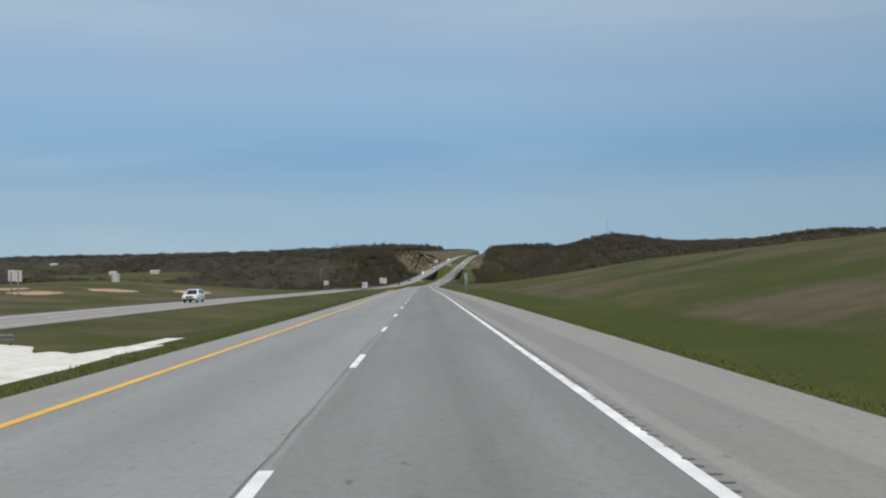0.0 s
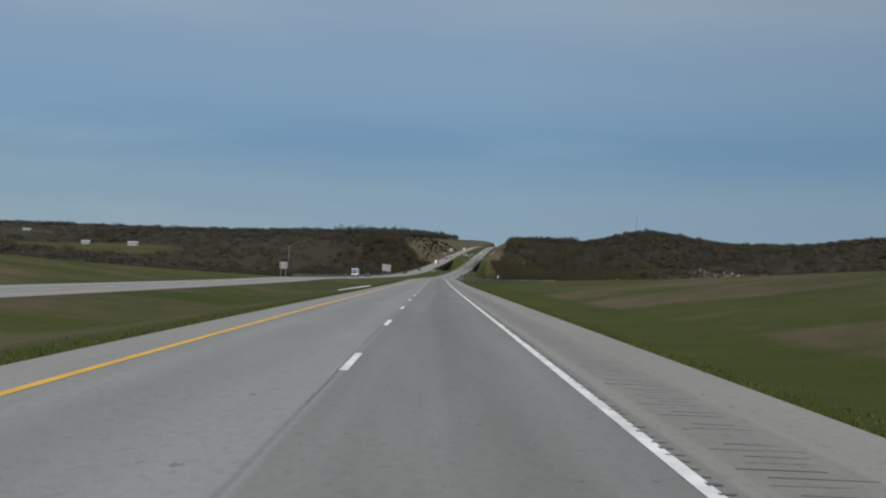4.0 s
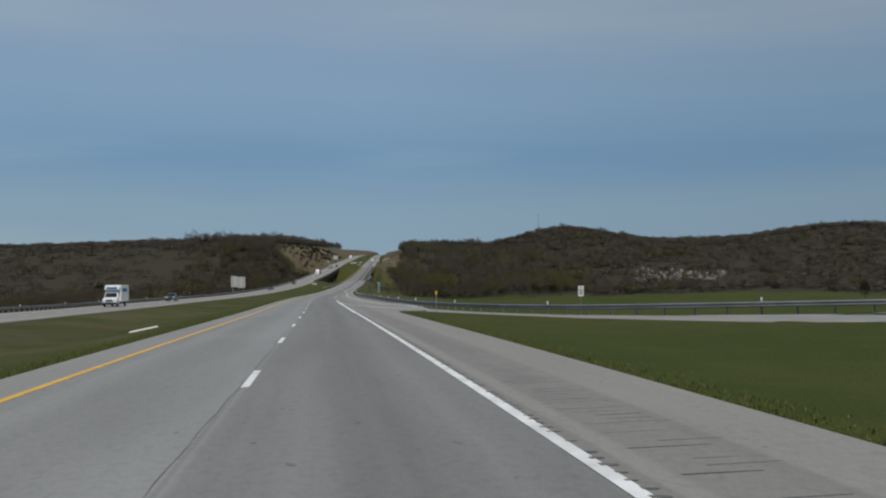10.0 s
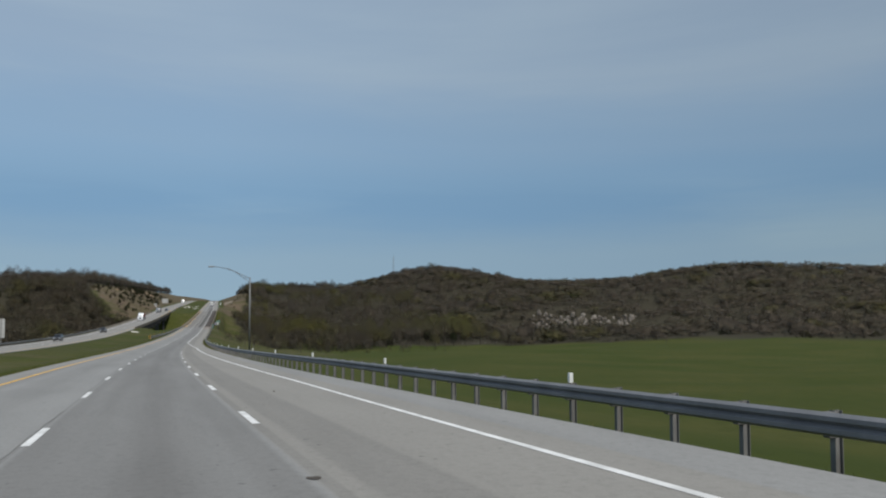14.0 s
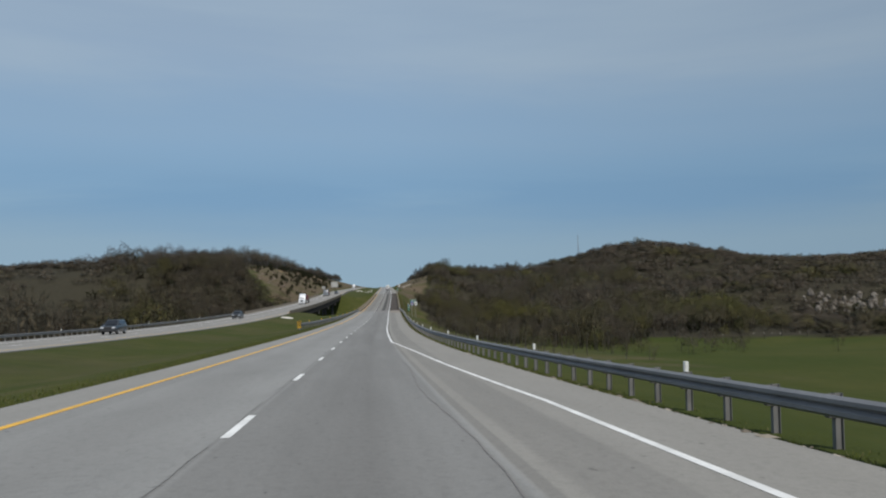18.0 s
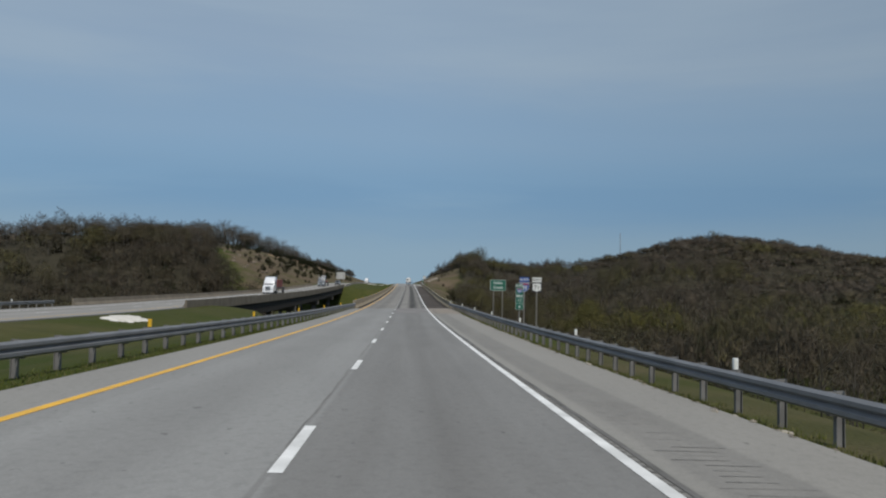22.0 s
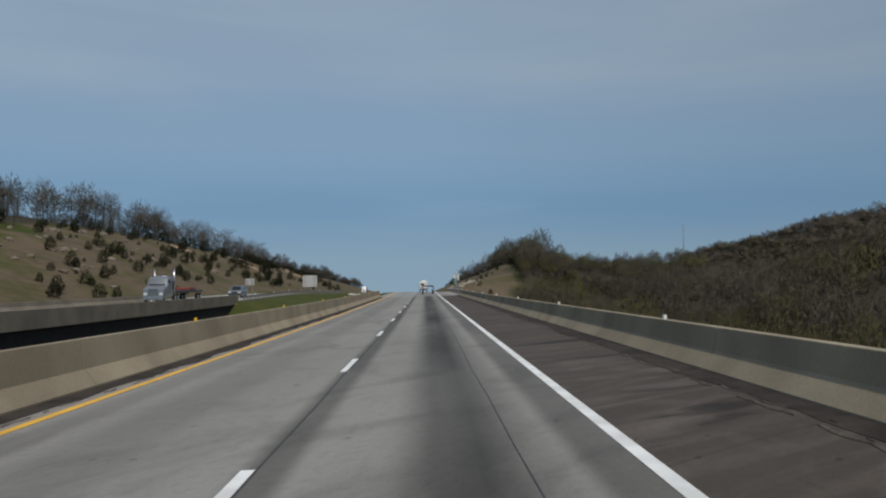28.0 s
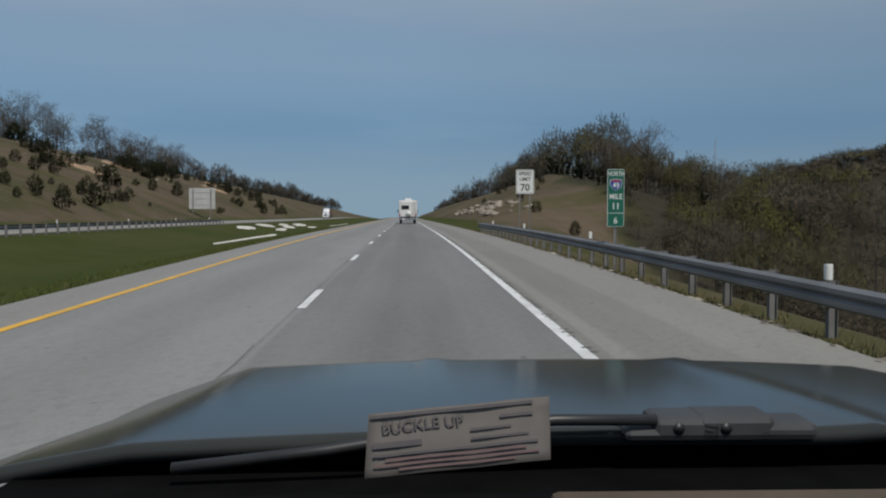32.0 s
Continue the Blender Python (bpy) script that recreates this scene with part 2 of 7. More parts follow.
station(380, (-14.7, -14.3, -13.6, -13, -12.2, -13, -16, -20, -20, -12), (-15.2, -14.9, -14.5, -14.5, -15, -16, -18, -22, -24, -22))
station(480, (-19, -20.5, -22.5, -24, -25.5, -27, -28, -27, -21, -8), (-19.6, -20.5, -22, -23, -24, -25, -27, -28, -26, -22))
station(620, (-24.8, -27, -29, -30, -31, -32, -32.5, -29, -18, -2), (-25.2, -27, -30, -31, -32, -32, -32, -30, -24, -20))
station(760, (-28.2, -31, -33.5, -34.5, -35, -35, -34.5, -28, -15, 4), (-28.4, -31, -34, -36, -37, -37, -36, -32, -22, -16))
station(850, (-28.7, -33, -37, -38.5, -39, -39, -37, -28, -10, 6), (-28.8, -34, -38, -39, -39, -38, -36, -31, -21, -15))
station(890, (-36, -38, -40, -40, -40, -40, -37, -27, -8, 6), (-36, -39, -40, -40, -40, -39, -36, -30, -20, -14))
station(980, (-40, -41, -42, -42, -42, -41, -39, -24, -5, 6), (-41, -42, -42, -42, -41, -38, -34, -26, -16, -12))
station(1050, (-36, -39, -40, -41, -41, -40, -34, -15, -1, 7), (-36, -38, -38, -35, -29, -24, -22, -20, -14, -10))
station(1095, (-24.6, -29, -36, -38, -35, -29, -24, -11, 1, 8), (-24.8, -27, -24, -18, -13, -10, -15, -17, -12, -10))
station(1140, (-23.6, -28, -34, -36, -33, -26, -20, -7, 2, 8), (-23.8, -21, -17, -12, -7, -5, -10, -13, -11, -9))
station(1190, (-22.8, -23.5, -30, -33, -32, -28, -15, -2, 5, 8), (-23, -19.6, -14.5, -9, -4, -2, -6, -10, -10, -8))
station(1225, (-22.4, -19.2, -17, -23, -27, -26, -14, -3, 5, 8), (-22.7, -19.2, -14, -8, -3.3, -1, -4, -9, -9, -8))
station(1290, (-21.8, -18.5, -11.5, -12, -20, -20, -7, 1, 5, 8), (-22, -18.5, -13, -7, -2.5, 0, -2, -6, -8, -8))
station(1420, (-20.5, -17, -11, -8, -12, -10, -1, 3, 5, 8), (-20.7, -17.5, -12, -6, -2, 1, 0, -4, -6, -6))
station(1700, (-17.6, -14.5, -9, -6, -6, -4, 0, 2, 4, 5), (-17.9, -15.5, -11, -6, -2, 0, 0, -2, -4, -5))
station(2500, (-17, -14, -10, -8, -5, -3, 0, 2, 5, 8), (-17.5, -15, -12, -8, -5, -4, -4, -4, -4, -4))
BRIDGE = (862.0, 1093.0)        # our deck
LEFT_BRIDGE = (858.0, 1085.0)   # the other deck


def natural(off, y):
    ys = np.array([s[0] for s in STATIONS], float)
    i = np.clip(np.searchsorted(ys, y) - 1, 0, len(ys) - 2)
    u = np.clip((y - ys[i]) / (ys[i + 1] - ys[i]), 0, 1)
    rows_r = np.array([np.interp(np.abs(off), RIGHT_OFF, s[1]) for s in STATIONS])
    rows_l = np.array([np.interp(np.abs(off), LEFT_OFF, s[2]) for s in STATIONS])
    k = np.arange(len(off))
    r = rows_r[i, k] * (1 - u) + rows_r[i + 1, k] * u
    l = rows_l[i, k] * (1 - u) + rows_l[i + 1, k] * u
    return np.where(off > 0, r, l)


SLIP_EDGE = ((150, 380), (105, 371), (60, 370), (34, 374.5), (21, 381.5), (13.5, 392), (9.2, 402), (7.0, 408.5), (5.6, 413.5), (4.6, 422), (4.6, 438))
SLIP_RAIL = ((150, 393), (105, 384), (61, 384), (38, 388.5), (26, 395.5), (18.7, 403), (15.6, 408), (13, 414.5), (11.4, 421), (9.9, 430), (9.1, 440))
SLIP_MID = [((a[0] + b[0]) / 2, (a[1] + b[1]) / 2) for a, b in zip(SLIP_EDGE, SLIP_RAIL)]
EDGE_Z = (-12.4, -12.9, -13.5, -14.1, -14.55, -14.97, -15.37, -15.64, -15.92, -16.3, -16.98)
RAIL_Z = (-12.9, -13.4, -14.0, -14.5, -15.01, -15.55, -15.85, -16.15, -16.44, -16.81, -17.21)


def slip_bench(x, y):
    """Height of the slip road's bed at its nearest point, and the distance to its middle."""
    best, height = np.full(x.shape, 1e9), np.zeros(x.shape)
    for k, (a, b) in enumerate(zip(SLIP_MID, SLIP_MID[1:])):
        d = np.subtract(b, a)
        t = np.clip(((x - a[0]) * d[0] + (y - a[1]) * d[1]) / (d @ d), 0, 1)
        far = np.hypot(x - a[0] - t * d[0], y - a[1] - t * d[1])
        near = [SLIP_EDGE[k][i] + (SLIP_EDGE[k + 1][i] - SLIP_EDGE[k][i]) * t for i in (0, 1)]
        rail = [SLIP_RAIL[k][i] + (SLIP_RAIL[k + 1][i] - SLIP_RAIL[k][i]) * t for i in (0, 1)]
        across = ((x - near[0]) * (rail[0] - near[0]) + (y - near[1]) * (rail[1] - near[1])) / ((rail[0] - near[0]) ** 2 + (rail[1] - near[1]) ** 2)
        across = np.clip(across, -0.2, 1.2)
        za, zb = EDGE_Z[k] + (EDGE_Z[k + 1] - EDGE_Z[k]) * t, RAIL_Z[k] + (RAIL_Z[k + 1] - RAIL_Z[k]) * t
        height = np.where(far < best, za + (zb - za) * across, height)
        best = np.minimum(best, far)
    return height, best


HILLS = ((279, 1362, 82, 23), (570, 1230, 170, 15), (800, 1000, 160, 10), (174, 1175, 42, 14), (-260, 1060, 130, -4), (-420, 1250, 200, -3), (470, 1330, 110, -9))  # x, y, reach, rise


def right_edge(y):
    """The paved edge on our right; it swings out where the slip road joins."""
    return np.interp(y, (40, 170, 411, 413.2, 414.2, 418, 424, 436, 446, 458, 500, 600, 680, 710, 810), (4.75, 4.62, 4.6, 4.95, 6.6, 7.4, 8.0, 8.3, 8.1, 7.5, 7.4, 6.6, 5.1, 4.88, 4.78))


def over_water(y, span):
    return np.clip((y - span[0]) / 10, 0, 1) * np.clip((span[1] - y) / 10, 0, 1)


def ground_z(x, y):
    """Height of the ground; x and y are arrays."""
    x, y = np.atleast_1d(np.asarray(x, float)), np.atleast_1d(np.asarray(y, float))
    off, zr = x - road_x(y), road_z(y)
    nat = natural(np.where(np.abs(off) < 6, 6 * np.sign(off + 1e-6), off), y)
    edge = right_edge(y)
    ours = zr - bank(y) * np.clip(off, -8, 9) - 0.07
    ours = np.where(off > edge + 0.12, ours - np.interp(y, (436, 446, 480, 530, 620, 860), (0.0, 0.36, 0.34, 0.14, 0.1, 0.08)), ours)  # the verge falls away behind the rail
    under = (off > -6.6) & (off < edge - 0.2)
    ours = np.where(under, ours - 0.4, ours)
    theirs = zr + left_drop(y) - 0.07 - np.where((off < -24.8) & (off > -35.7), 0.4, 0)
    t = np.clip((off + 24.4) / 17.3, 0, 1)
    median = (1 - t) * theirs + t * ours - 0.9 * np.sin(np.pi * np.clip((-off - 7.1) / 17.3, 0, 1)) ** 2
    z = np.where(off < -24.4, theirs, np.where(off < -7.1, median, ours))
    # out of the corridor
    go = np.clip((off - edge - 0.8) / 5, 0, 1)
    z = z * (1 - go) + nat * go
    go = np.clip((-36.2 - off) / 5, 0, 1)
    z = z * (1 - go) + nat * go
    # the slip road's bed
    bench, far = slip_bench(x, y)
    go = np.clip((10.5 - far) / 5.5, 0, 1) * (off > edge + 0.1) * (y < 447)
    z = z * (1 - go) + (bench + 0.005) * go
    # the creek's valley under both decks
    west = np.clip((-off - 11) / 8, 0, 1)  # the bank under the southbound deck runs further out
    low = west * np.minimum(np.clip((y - 872) / 24, 0, 1), over_water(y, LEFT_BRIDGE)) + (1 - west) * over_water(y, BRIDGE)
    bed = np.interp(y, (840, 885, 900, 1040, 1060, 1090), (-29, -37.5, -40.5, -40.5, -37, -25))
    inside = (off > -37.5) & (off < 7)
    z = np.where(inside, z * (1 - low) + np.minimum(z, bed) * low, z)
    swell = 1.3 * np.sin(x * 0.021 + 1.3 * np.sin(y * 0.013)) * np.cos(y * 0.017 + 0.7) + 0.5 * np.sin(x * 0.083 + 2 * np.cos(y * 0.05)) * np.sin(y * 0.071)
    far = np.clip((np.maximum(off - 40, -60 - off)) / 80, 0, 1)
    hills = np.zeros_like(z)
    for hx, hy, r, h in HILLS:
        hills += h * np.exp(-((x - hx) ** 2 + (y - hy) ** 2) / r**2)
    return z + swell * far + hills * np.clip(np.abs(off + 10) / 60 - 0.9, 0, 1)


def forest(off, y):
    """1 where woods stand."""
    right_line = np.interp(y, (300, 430, 700, 760, 862, 900, 960, 1000, 1095, 1110, 1150, 1190, 1225, 1300, 1500, 2500),
                           (520, 370, 330, 305, 225, 145, 70, 32, 15, 15.5, 19, 23, 28, 31, 34, 40))
    left_line = np.interp(y, (200, 430, 560, 640, 1068, 1086, 1148, 1200, 1500, 2500), (620, 420, 150, 44, 46, 66, 85, 88, 88, 80))
    farm = (((off + 374) / 85) ** 2 + ((y - 1046) / 34) ** 2 < 1) | (((off + 528) / 30) ** 2 + ((y - 1200) / 30) ** 2 < 1)
    return np.where(off > 0, off > right_line, (-off > left_line) & ~farm)


def cover(off, y):
    """0..1 amounts: woodland floor, dry grass, bare stone and gravel."""
    wood = forest(off, y).astype(float)
    cut = (((y > 1080) & (off < -38) & (off > -120)) | ((y > 1180) & (off > 9))) & (wood < 0.5)
    dry = np.where(cut, 1.0, 0.0)
    brow = np.interp(y, (1068, 1086, 1148, 1170), (46, 66, 85, 86))
    dry = np.where(cut & (off < 0) & (y < 1165) & (-off > brow - 5.5), 0.0, dry)  # green swath beside the woods
    dry = np.where((off > 9) & (y < 330) & (wood < 0.5), 0.55 * np.clip((330 - y) / 110, 0, 1), dry)
    dry = np.where((off < -7) & (off > -24.5), np.interp(y, (0, 300, 600, 1100), (0.45, 0.4, 0.25, 0.1)), dry)
    dry = np.where((off < -37) & (y < 520), 0.35 * np.clip((520 - y) / 180, 0, 1), dry)
    dry = np.where((off > 5) & (off < 45) & (y > 700) & (y < 1180), np.interp(y, (700, 770, 1080, 1095), (0.15, 0.4, 0.4, 0.85)), dry)
    dry = np.where((off > -9.2) & (off < -6), 0.0, dry)
    dry = np.where((off < -280) & (y > 900) & (wood < 0.5), 0.5, dry)  # rough pasture round the far farm
    dry = np.where((off < -40) & (off > -160) & (y > 60) & (y < 265), 0.62, dry)
    return wood, dry


def build_ground():
    offs = np.concatenate([-np.geomspace(4600, 120, 26)[:-1], np.arange(-120, -37, 4.0), np.arange(-37, -24, 1.3),
                           (-24.4, -22, -19, -16, -13, -10, -8, -7.1, -6.8, -6.5), np.arange(-4, 4.5, 2.0), (4.7, 5.0, 5.4, 6.2, 7.0, 7.8, 8.6, 9.4, 10.2, 11.5, 13, 15),
                           np.arange(18, 120, 4.0), np.geomspace(120, 4600, 30)])
    ys = np.concatenate([(-900, -500, -320), np.arange(-250, 1500, 5.0), np.arange(1500, 2500, 20.0), np.geomspace(2500, 5200, 14)])
    oo, yy = np.meshgrid(offs, ys)
    o, y = oo.ravel(), yy.ravel()
    x = road_x(y) + o
    z = ground_z(x, y)
    n = len(offs)
    idx = np.arange(len(ys) * n).reshape(len(ys), n)
    quads = np.stack([idx[:-1, :-1], idx[:-1, 1:], idx[1:, 1:], idx[1:, :-1]], -1).reshape(-1, 4)
    me = bpy.data.meshes.new("ground")
    me.vertices.add(len(o))
    me.vertices.foreach_set("co", np.stack([x, y, z], -1).ravel())
    me.loops.add(quads.size)
    me.loops.foreach_set("vertex_index", quads.ravel())
    me.polygons.add(len(quads))
    me.polygons.foreach_set("loop_start", np.arange(0, quads.size, 4))
    me.polygons.foreach_set("use_smooth", np.ones(len(quads), bool))
    me.update(calc_edges=True)
    wood, dry = cover(o, y)
    a = me.attributes.new("cover", "FLOAT_COLOR", "POINT")
    a.data.foreach_set("color", np.stack([wood, dry, np.zeros_like(dry), np.ones_like(dry)], -1).ravel())
    return tagged(new("ground", me), "grassy verges, fields and leaf-littered woodland floor along the highway", "ground", kind="structure")


def ground_material():
    m = bpy.data.materials.new("turf")
    m.use_nodes = True
    n, l = m.node_tree.nodes, m.node_tree.links
    b = n["Principled BSDF"]
    b.inputs["Roughness"].default_value, b.inputs["Specular IOR Level"].default_value = 0.95, 0.08
    pos = n.new("ShaderNodeNewGeometry").outputs["Position"]

    def noise_at(scale, detail=4, lo=0.35, hi=0.65):
        t = n.new("ShaderNodeTexNoise")
        t.inputs["Scale"].default_value, t.inputs["Detail"].default_value = scale, detail
        l.new(pos, t.inputs["Vector"])
        r = n.new("ShaderNodeMapRange")
        r.inputs["From Min"].default_value, r.inputs["From Max"].default_value = lo, hi
        l.new(t.outputs["Fac"], r.inputs["Value"])
        return r.outputs["Result"], t.outputs["Fac"]

    def blend(a, c, fac):
        x = n.new("ShaderNodeMix")
        x.data_type = "RGBA"
        for i, v in ((6, a), (7, c)):
            if isinstance(v, tuple):
                x.inputs[i].default_value = (*v, 1)
            else:
                l.new(v, x.inputs[i])
        if isinstance(fac, float):
            x.inputs["Factor"].default_value = fac
        else:
            l.new(fac, x.inputs["Factor"])
        return x.outputs[2]

    def maths(op, a, c):
        x = n.new("ShaderNodeMath")
        x.operation = op
        x.use_clamp = True
        for i, v in ((0, a), (1, c)):
            if isinstance(v, float):
                x.inputs[i].default_value = v
            else:
                l.new(v, x.inputs[i])
        return x.outputs[0]

    patches, _ = noise_at(0.035, 5)
    tufts, raw = noise_at(0.55, 6, 0.3, 0.7)
    blades, fine = noise_at(9.0, 3, 0.25, 0.75)
    straw, _ = noise_at(0.09, 6, 0.42, 0.62)
    att = n.new("ShaderNodeAttribute")
    att.attribute_name = "cover"
    sep = n.new("ShaderNodeSeparateColor")
    l.new(att.outputs["Color"], sep.inputs["Color"])
    green = blend((0.047, 0.061, 0.012), (0.074, 0.076, 0.021), patches)
    green = blend(green, (0.034, 0.046, 0.010), maths("MULTIPLY", tufts, 0.6))
    dry = blend((0.122, 0.093, 0.064), (0.073, 0.057, 0.038), tufts)
    dry = blend(dry, (0.165, 0.122, 0.084), maths("MULTIPLY", patches, 0.5))
    litter = blend((0.052, 0.044, 0.032), (0.038, 0.033, 0.024), tufts)
    some = maths("MULTIPLY", maths("ADD", straw, 0.0), maths("MULTIPLY", sep.outputs["Green"], 1.4))
    full = maths("SUBTRACT", sep.outputs["Green"], 0.45)
    c = blend(green, dry, maths("ADD", some, full))
    c = blend(c, litter, sep.outputs["Red"])
    c = blend(c, (0.02, 0.03, 0.008), maths("MULTIPLY", blades, 0.28))
    l.new(c, b.inputs["Base Color"])
    bp = n.new("ShaderNodeBump")
    bp.inputs["Strength"].default_value, bp.inputs["Distance"].default_value = 0.7, 0.12
    l.new(fine, bp.inputs["Height"])
    l.new(bp.outputs["Normal"], b.inputs["Normal"])
    return m


TURF = ground_material()
ground = build_ground()
ground.data.materials.append(TURF)


def rest(x, y):
    """Height of the ground at one place."""
    return float(ground_z(x, y)[0])


# ---- carriageways ----


def pavement_material(name, lane_marks, base=(0.25, 0.248, 0.234), stain=0.52, mottle=(1.3, 0.035), even=0.45, pale=(), silted=None, blotches=0.0):
    """Worn pavement. The first map holds metres across and along, so that wheel paths and the joint run with the road."""
    m = bpy.data.materials.new(name)
    m.use_nodes = True
    n, l = m.node_tree.nodes, m.node_tree.links
    b = n["Principled BSDF"]
    uv = n.new("ShaderNodeUVMap")
    sep = n.new("ShaderNodeSeparateXYZ")
    l.new(uv.outputs["UV"], sep.inputs["Vector"])

    def tex(sx, sy, detail=4, lo=0.3, hi=0.7, turn=0.0, twist=0.0):
        mp = n.new("ShaderNodeMapping")
        mp.inputs["Scale"].default_value = (sx, sy, 1)
        mp.inputs["Rotation"].default_value = (0, 0, radians(turn))
        l.new(uv.outputs["UV"], mp.inputs["Vector"])
        t = n.new("ShaderNodeTexNoise")
        t.inputs["Scale"].default_value, t.inputs["Detail"].default_value, t.inputs["Distortion"].default_value = 1.0, detail, twist
        l.new(mp.outputs["Vector"], t.inputs["Vector"])
        r = n.new("ShaderNodeMapRange")
        r.inputs["From Min"].default_value, r.inputs["From Max"].default_value = lo, hi
        l.new(t.outputs["Fac"], r.inputs["Value"])
        return r.outputs["Result"], t.outputs["Fac"]

    def maths(op, a, c, clamp=True):
        x = n.new("ShaderNodeMath")
        x.operation = op
        x.use_clamp = clamp
        for i, v in ((0, a), (1, c)):
            if isinstance(v, (int, float)):
                x.inputs[i].default_value = v
            else:
                l.new(v, x.inputs[i])
        return x.outputs[0]

    def band(centre, half, soft=0.35):
        d = maths("ABSOLUTE", maths("SUBTRACT", sep.outputs["X"], centre, False), 0, False)
        r = n.new("ShaderNodeMapRange")
        r.interpolation_type = "SMOOTHSTEP"
        r.inputs["From Min"].default_value, r.inputs["From Max"].default_value = half * soft, half
        r.inputs["To Min"].default_value, r.inputs["To Max"].default_value = 1, 0
        l.new(d, r.inputs["Value"])
        return r.outputs["Result"]

    def blend(a, c, fac):
        x = n.new("ShaderNodeMix")
        x.data_type = "RGBA"
        for i, v in ((6, a), (7, c)):
            if isinstance(v, tuple):
                x.inputs[i].default_value = (*v, 1)
            else:
                l.new(v, x.inputs[i])
        l.new(fac, x.inputs["Factor"])
        return x.outputs[2]

    def shade(a, k, fac):
        x = n.new("ShaderNodeMix")
        x.data_type, x.blend_type = "RGBA", "MULTIPLY"
        l.new(a, x.inputs[6])
        x.inputs[7].default_value = (k, k, k, 1)
        l.new(fac, x.inputs["Factor"])
        return x.outputs[2]

    streak, _ = tex(1.7, 0.02, 5)
    blotch, _ = tex(0.35, 0.05, 5)
    grain, fine = tex(28, 28, 3, 0.2, 0.8)
    coarse, _ = tex(11, 6, 4, 0.3, 0.7)
    cloudy, _ = tex(*mottle, 6, 0.36, 0.64)
    speck, _ = tex(7.0, 5.0, 5, 0.5, 0.7)
    chips, _ = tex(4.3, 2.6, 3, 0.69, 0.73)
    scuff, _ = tex(0.9, 0.16, 6, 0.4, 0.72, 8.0, 0.6)
    c = blend(base, tuple(v * 0.86 for v in base), blotch)
    c = blend(c, tuple(v * 1.14 for v in base), maths("MULTIPLY", streak, 0.25))
    if blotches:
        smear, _ = tex(0.55, 0.33, 6, 0.5, 0.72, 35.0, 1.2)
        c = blend(c, tuple(v * 0.5 for v in base), maths("MULTIPLY", smear, blotches))
    for centre, half, much, soft, colour in pale:
        c = blend(c, colour, maths("MULTIPLY", band(centre, half, soft), much))
    for centre, half, much, *soft in lane_marks:
        uneven = maths("ADD", maths("MULTIPLY", streak, 0.55), maths("MULTIPLY", cloudy, 0.55))
        wear = maths("MULTIPLY", maths("ADD", maths("MULTIPLY", uneven, 1 - even), even), much)
        c = blend(c, tuple(v * stain * k for v, k in zip(base, (1.03, 1.0, 0.98))), maths("MULTIPLY", band(centre, half, *soft), wear))
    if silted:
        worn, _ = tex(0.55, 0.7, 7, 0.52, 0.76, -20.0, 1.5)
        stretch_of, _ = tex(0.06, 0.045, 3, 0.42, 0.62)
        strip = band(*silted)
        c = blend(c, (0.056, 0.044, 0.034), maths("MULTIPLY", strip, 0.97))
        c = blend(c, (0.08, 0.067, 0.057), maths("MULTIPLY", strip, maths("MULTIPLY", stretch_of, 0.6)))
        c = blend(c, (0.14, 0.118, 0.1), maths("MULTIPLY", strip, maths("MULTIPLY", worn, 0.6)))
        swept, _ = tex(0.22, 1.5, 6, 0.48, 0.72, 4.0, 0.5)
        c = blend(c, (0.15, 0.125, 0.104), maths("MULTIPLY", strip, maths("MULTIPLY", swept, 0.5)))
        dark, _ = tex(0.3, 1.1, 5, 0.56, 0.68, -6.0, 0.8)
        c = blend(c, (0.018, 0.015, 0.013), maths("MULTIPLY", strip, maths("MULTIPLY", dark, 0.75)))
    c = shade(c, 0.6, maths("MULTIPLY", scuff, 0.2))
    c = shade(c, 0.55, maths("MULTIPLY", speck, 0.24))
    c = shade(c, 0.3, maths("MULTIPLY", chips, 0.5))
    c = shade(c, 0.75, maths("MULTIPLY", coarse, 0.3))
    c = shade(c, 0.5, maths("MULTIPLY", grain, 0.4))
    l.new(c, b.inputs["Base Color"])
    b.inputs["Roughness"].default_value, b.inputs["Specular IOR Level"].default_value = 0.85, 0.2
    bp = n.new("ShaderNodeBump")
    bp.inputs["Strength"].default_value, bp.inputs["Distance"].default_value = 0.4, 0.008
    l.new(fine, bp.inputs["Height"])
    l.new(bp.outputs["Normal"], b.inputs["Normal"])
    return m


def slab(name, ys, edges, place, mat, thick=0.3, parent=None):
    """A paved strip between two edges (functions of y), with a map of metres across and along."""
    cols = np.linspace(0, 1, 9)
    verts, faces, uvs = [], [], []
    for y in ys:
        a, b = edges(y)
        for c in cols:
            off = a + (b - a) * c
            verts.append(place(y, off))
            uvs.append((off, y))
        for off in (b, a):
            v = place(y, off)
            verts.append(Vector((v.x, v.y, v.z - thick)))
            uvs.append((off, y))
    n = len(cols) + 2
    for k in range(len(ys) - 1):
        for j in range(n):
            p, q = k * n + j, k * n + (j + 1) % n
            faces.append((p, q, q + n, p + n))
    faces += [tuple(range(n - 1, -1, -1)), tuple(range((len(ys) - 1) * n, len(ys) * n))]
    ob = mesh_ob(name, verts, faces, mat, parent)
    layer = ob.data.uv_layers.new(name="across_along")
    idx = np.empty(len(ob.data.loops), np.int32)
    ob.data.loops.foreach_get("vertex_index", idx)
    layer.data.foreach_set("uv", np.array(uvs, float)[idx].ravel())
    return ob


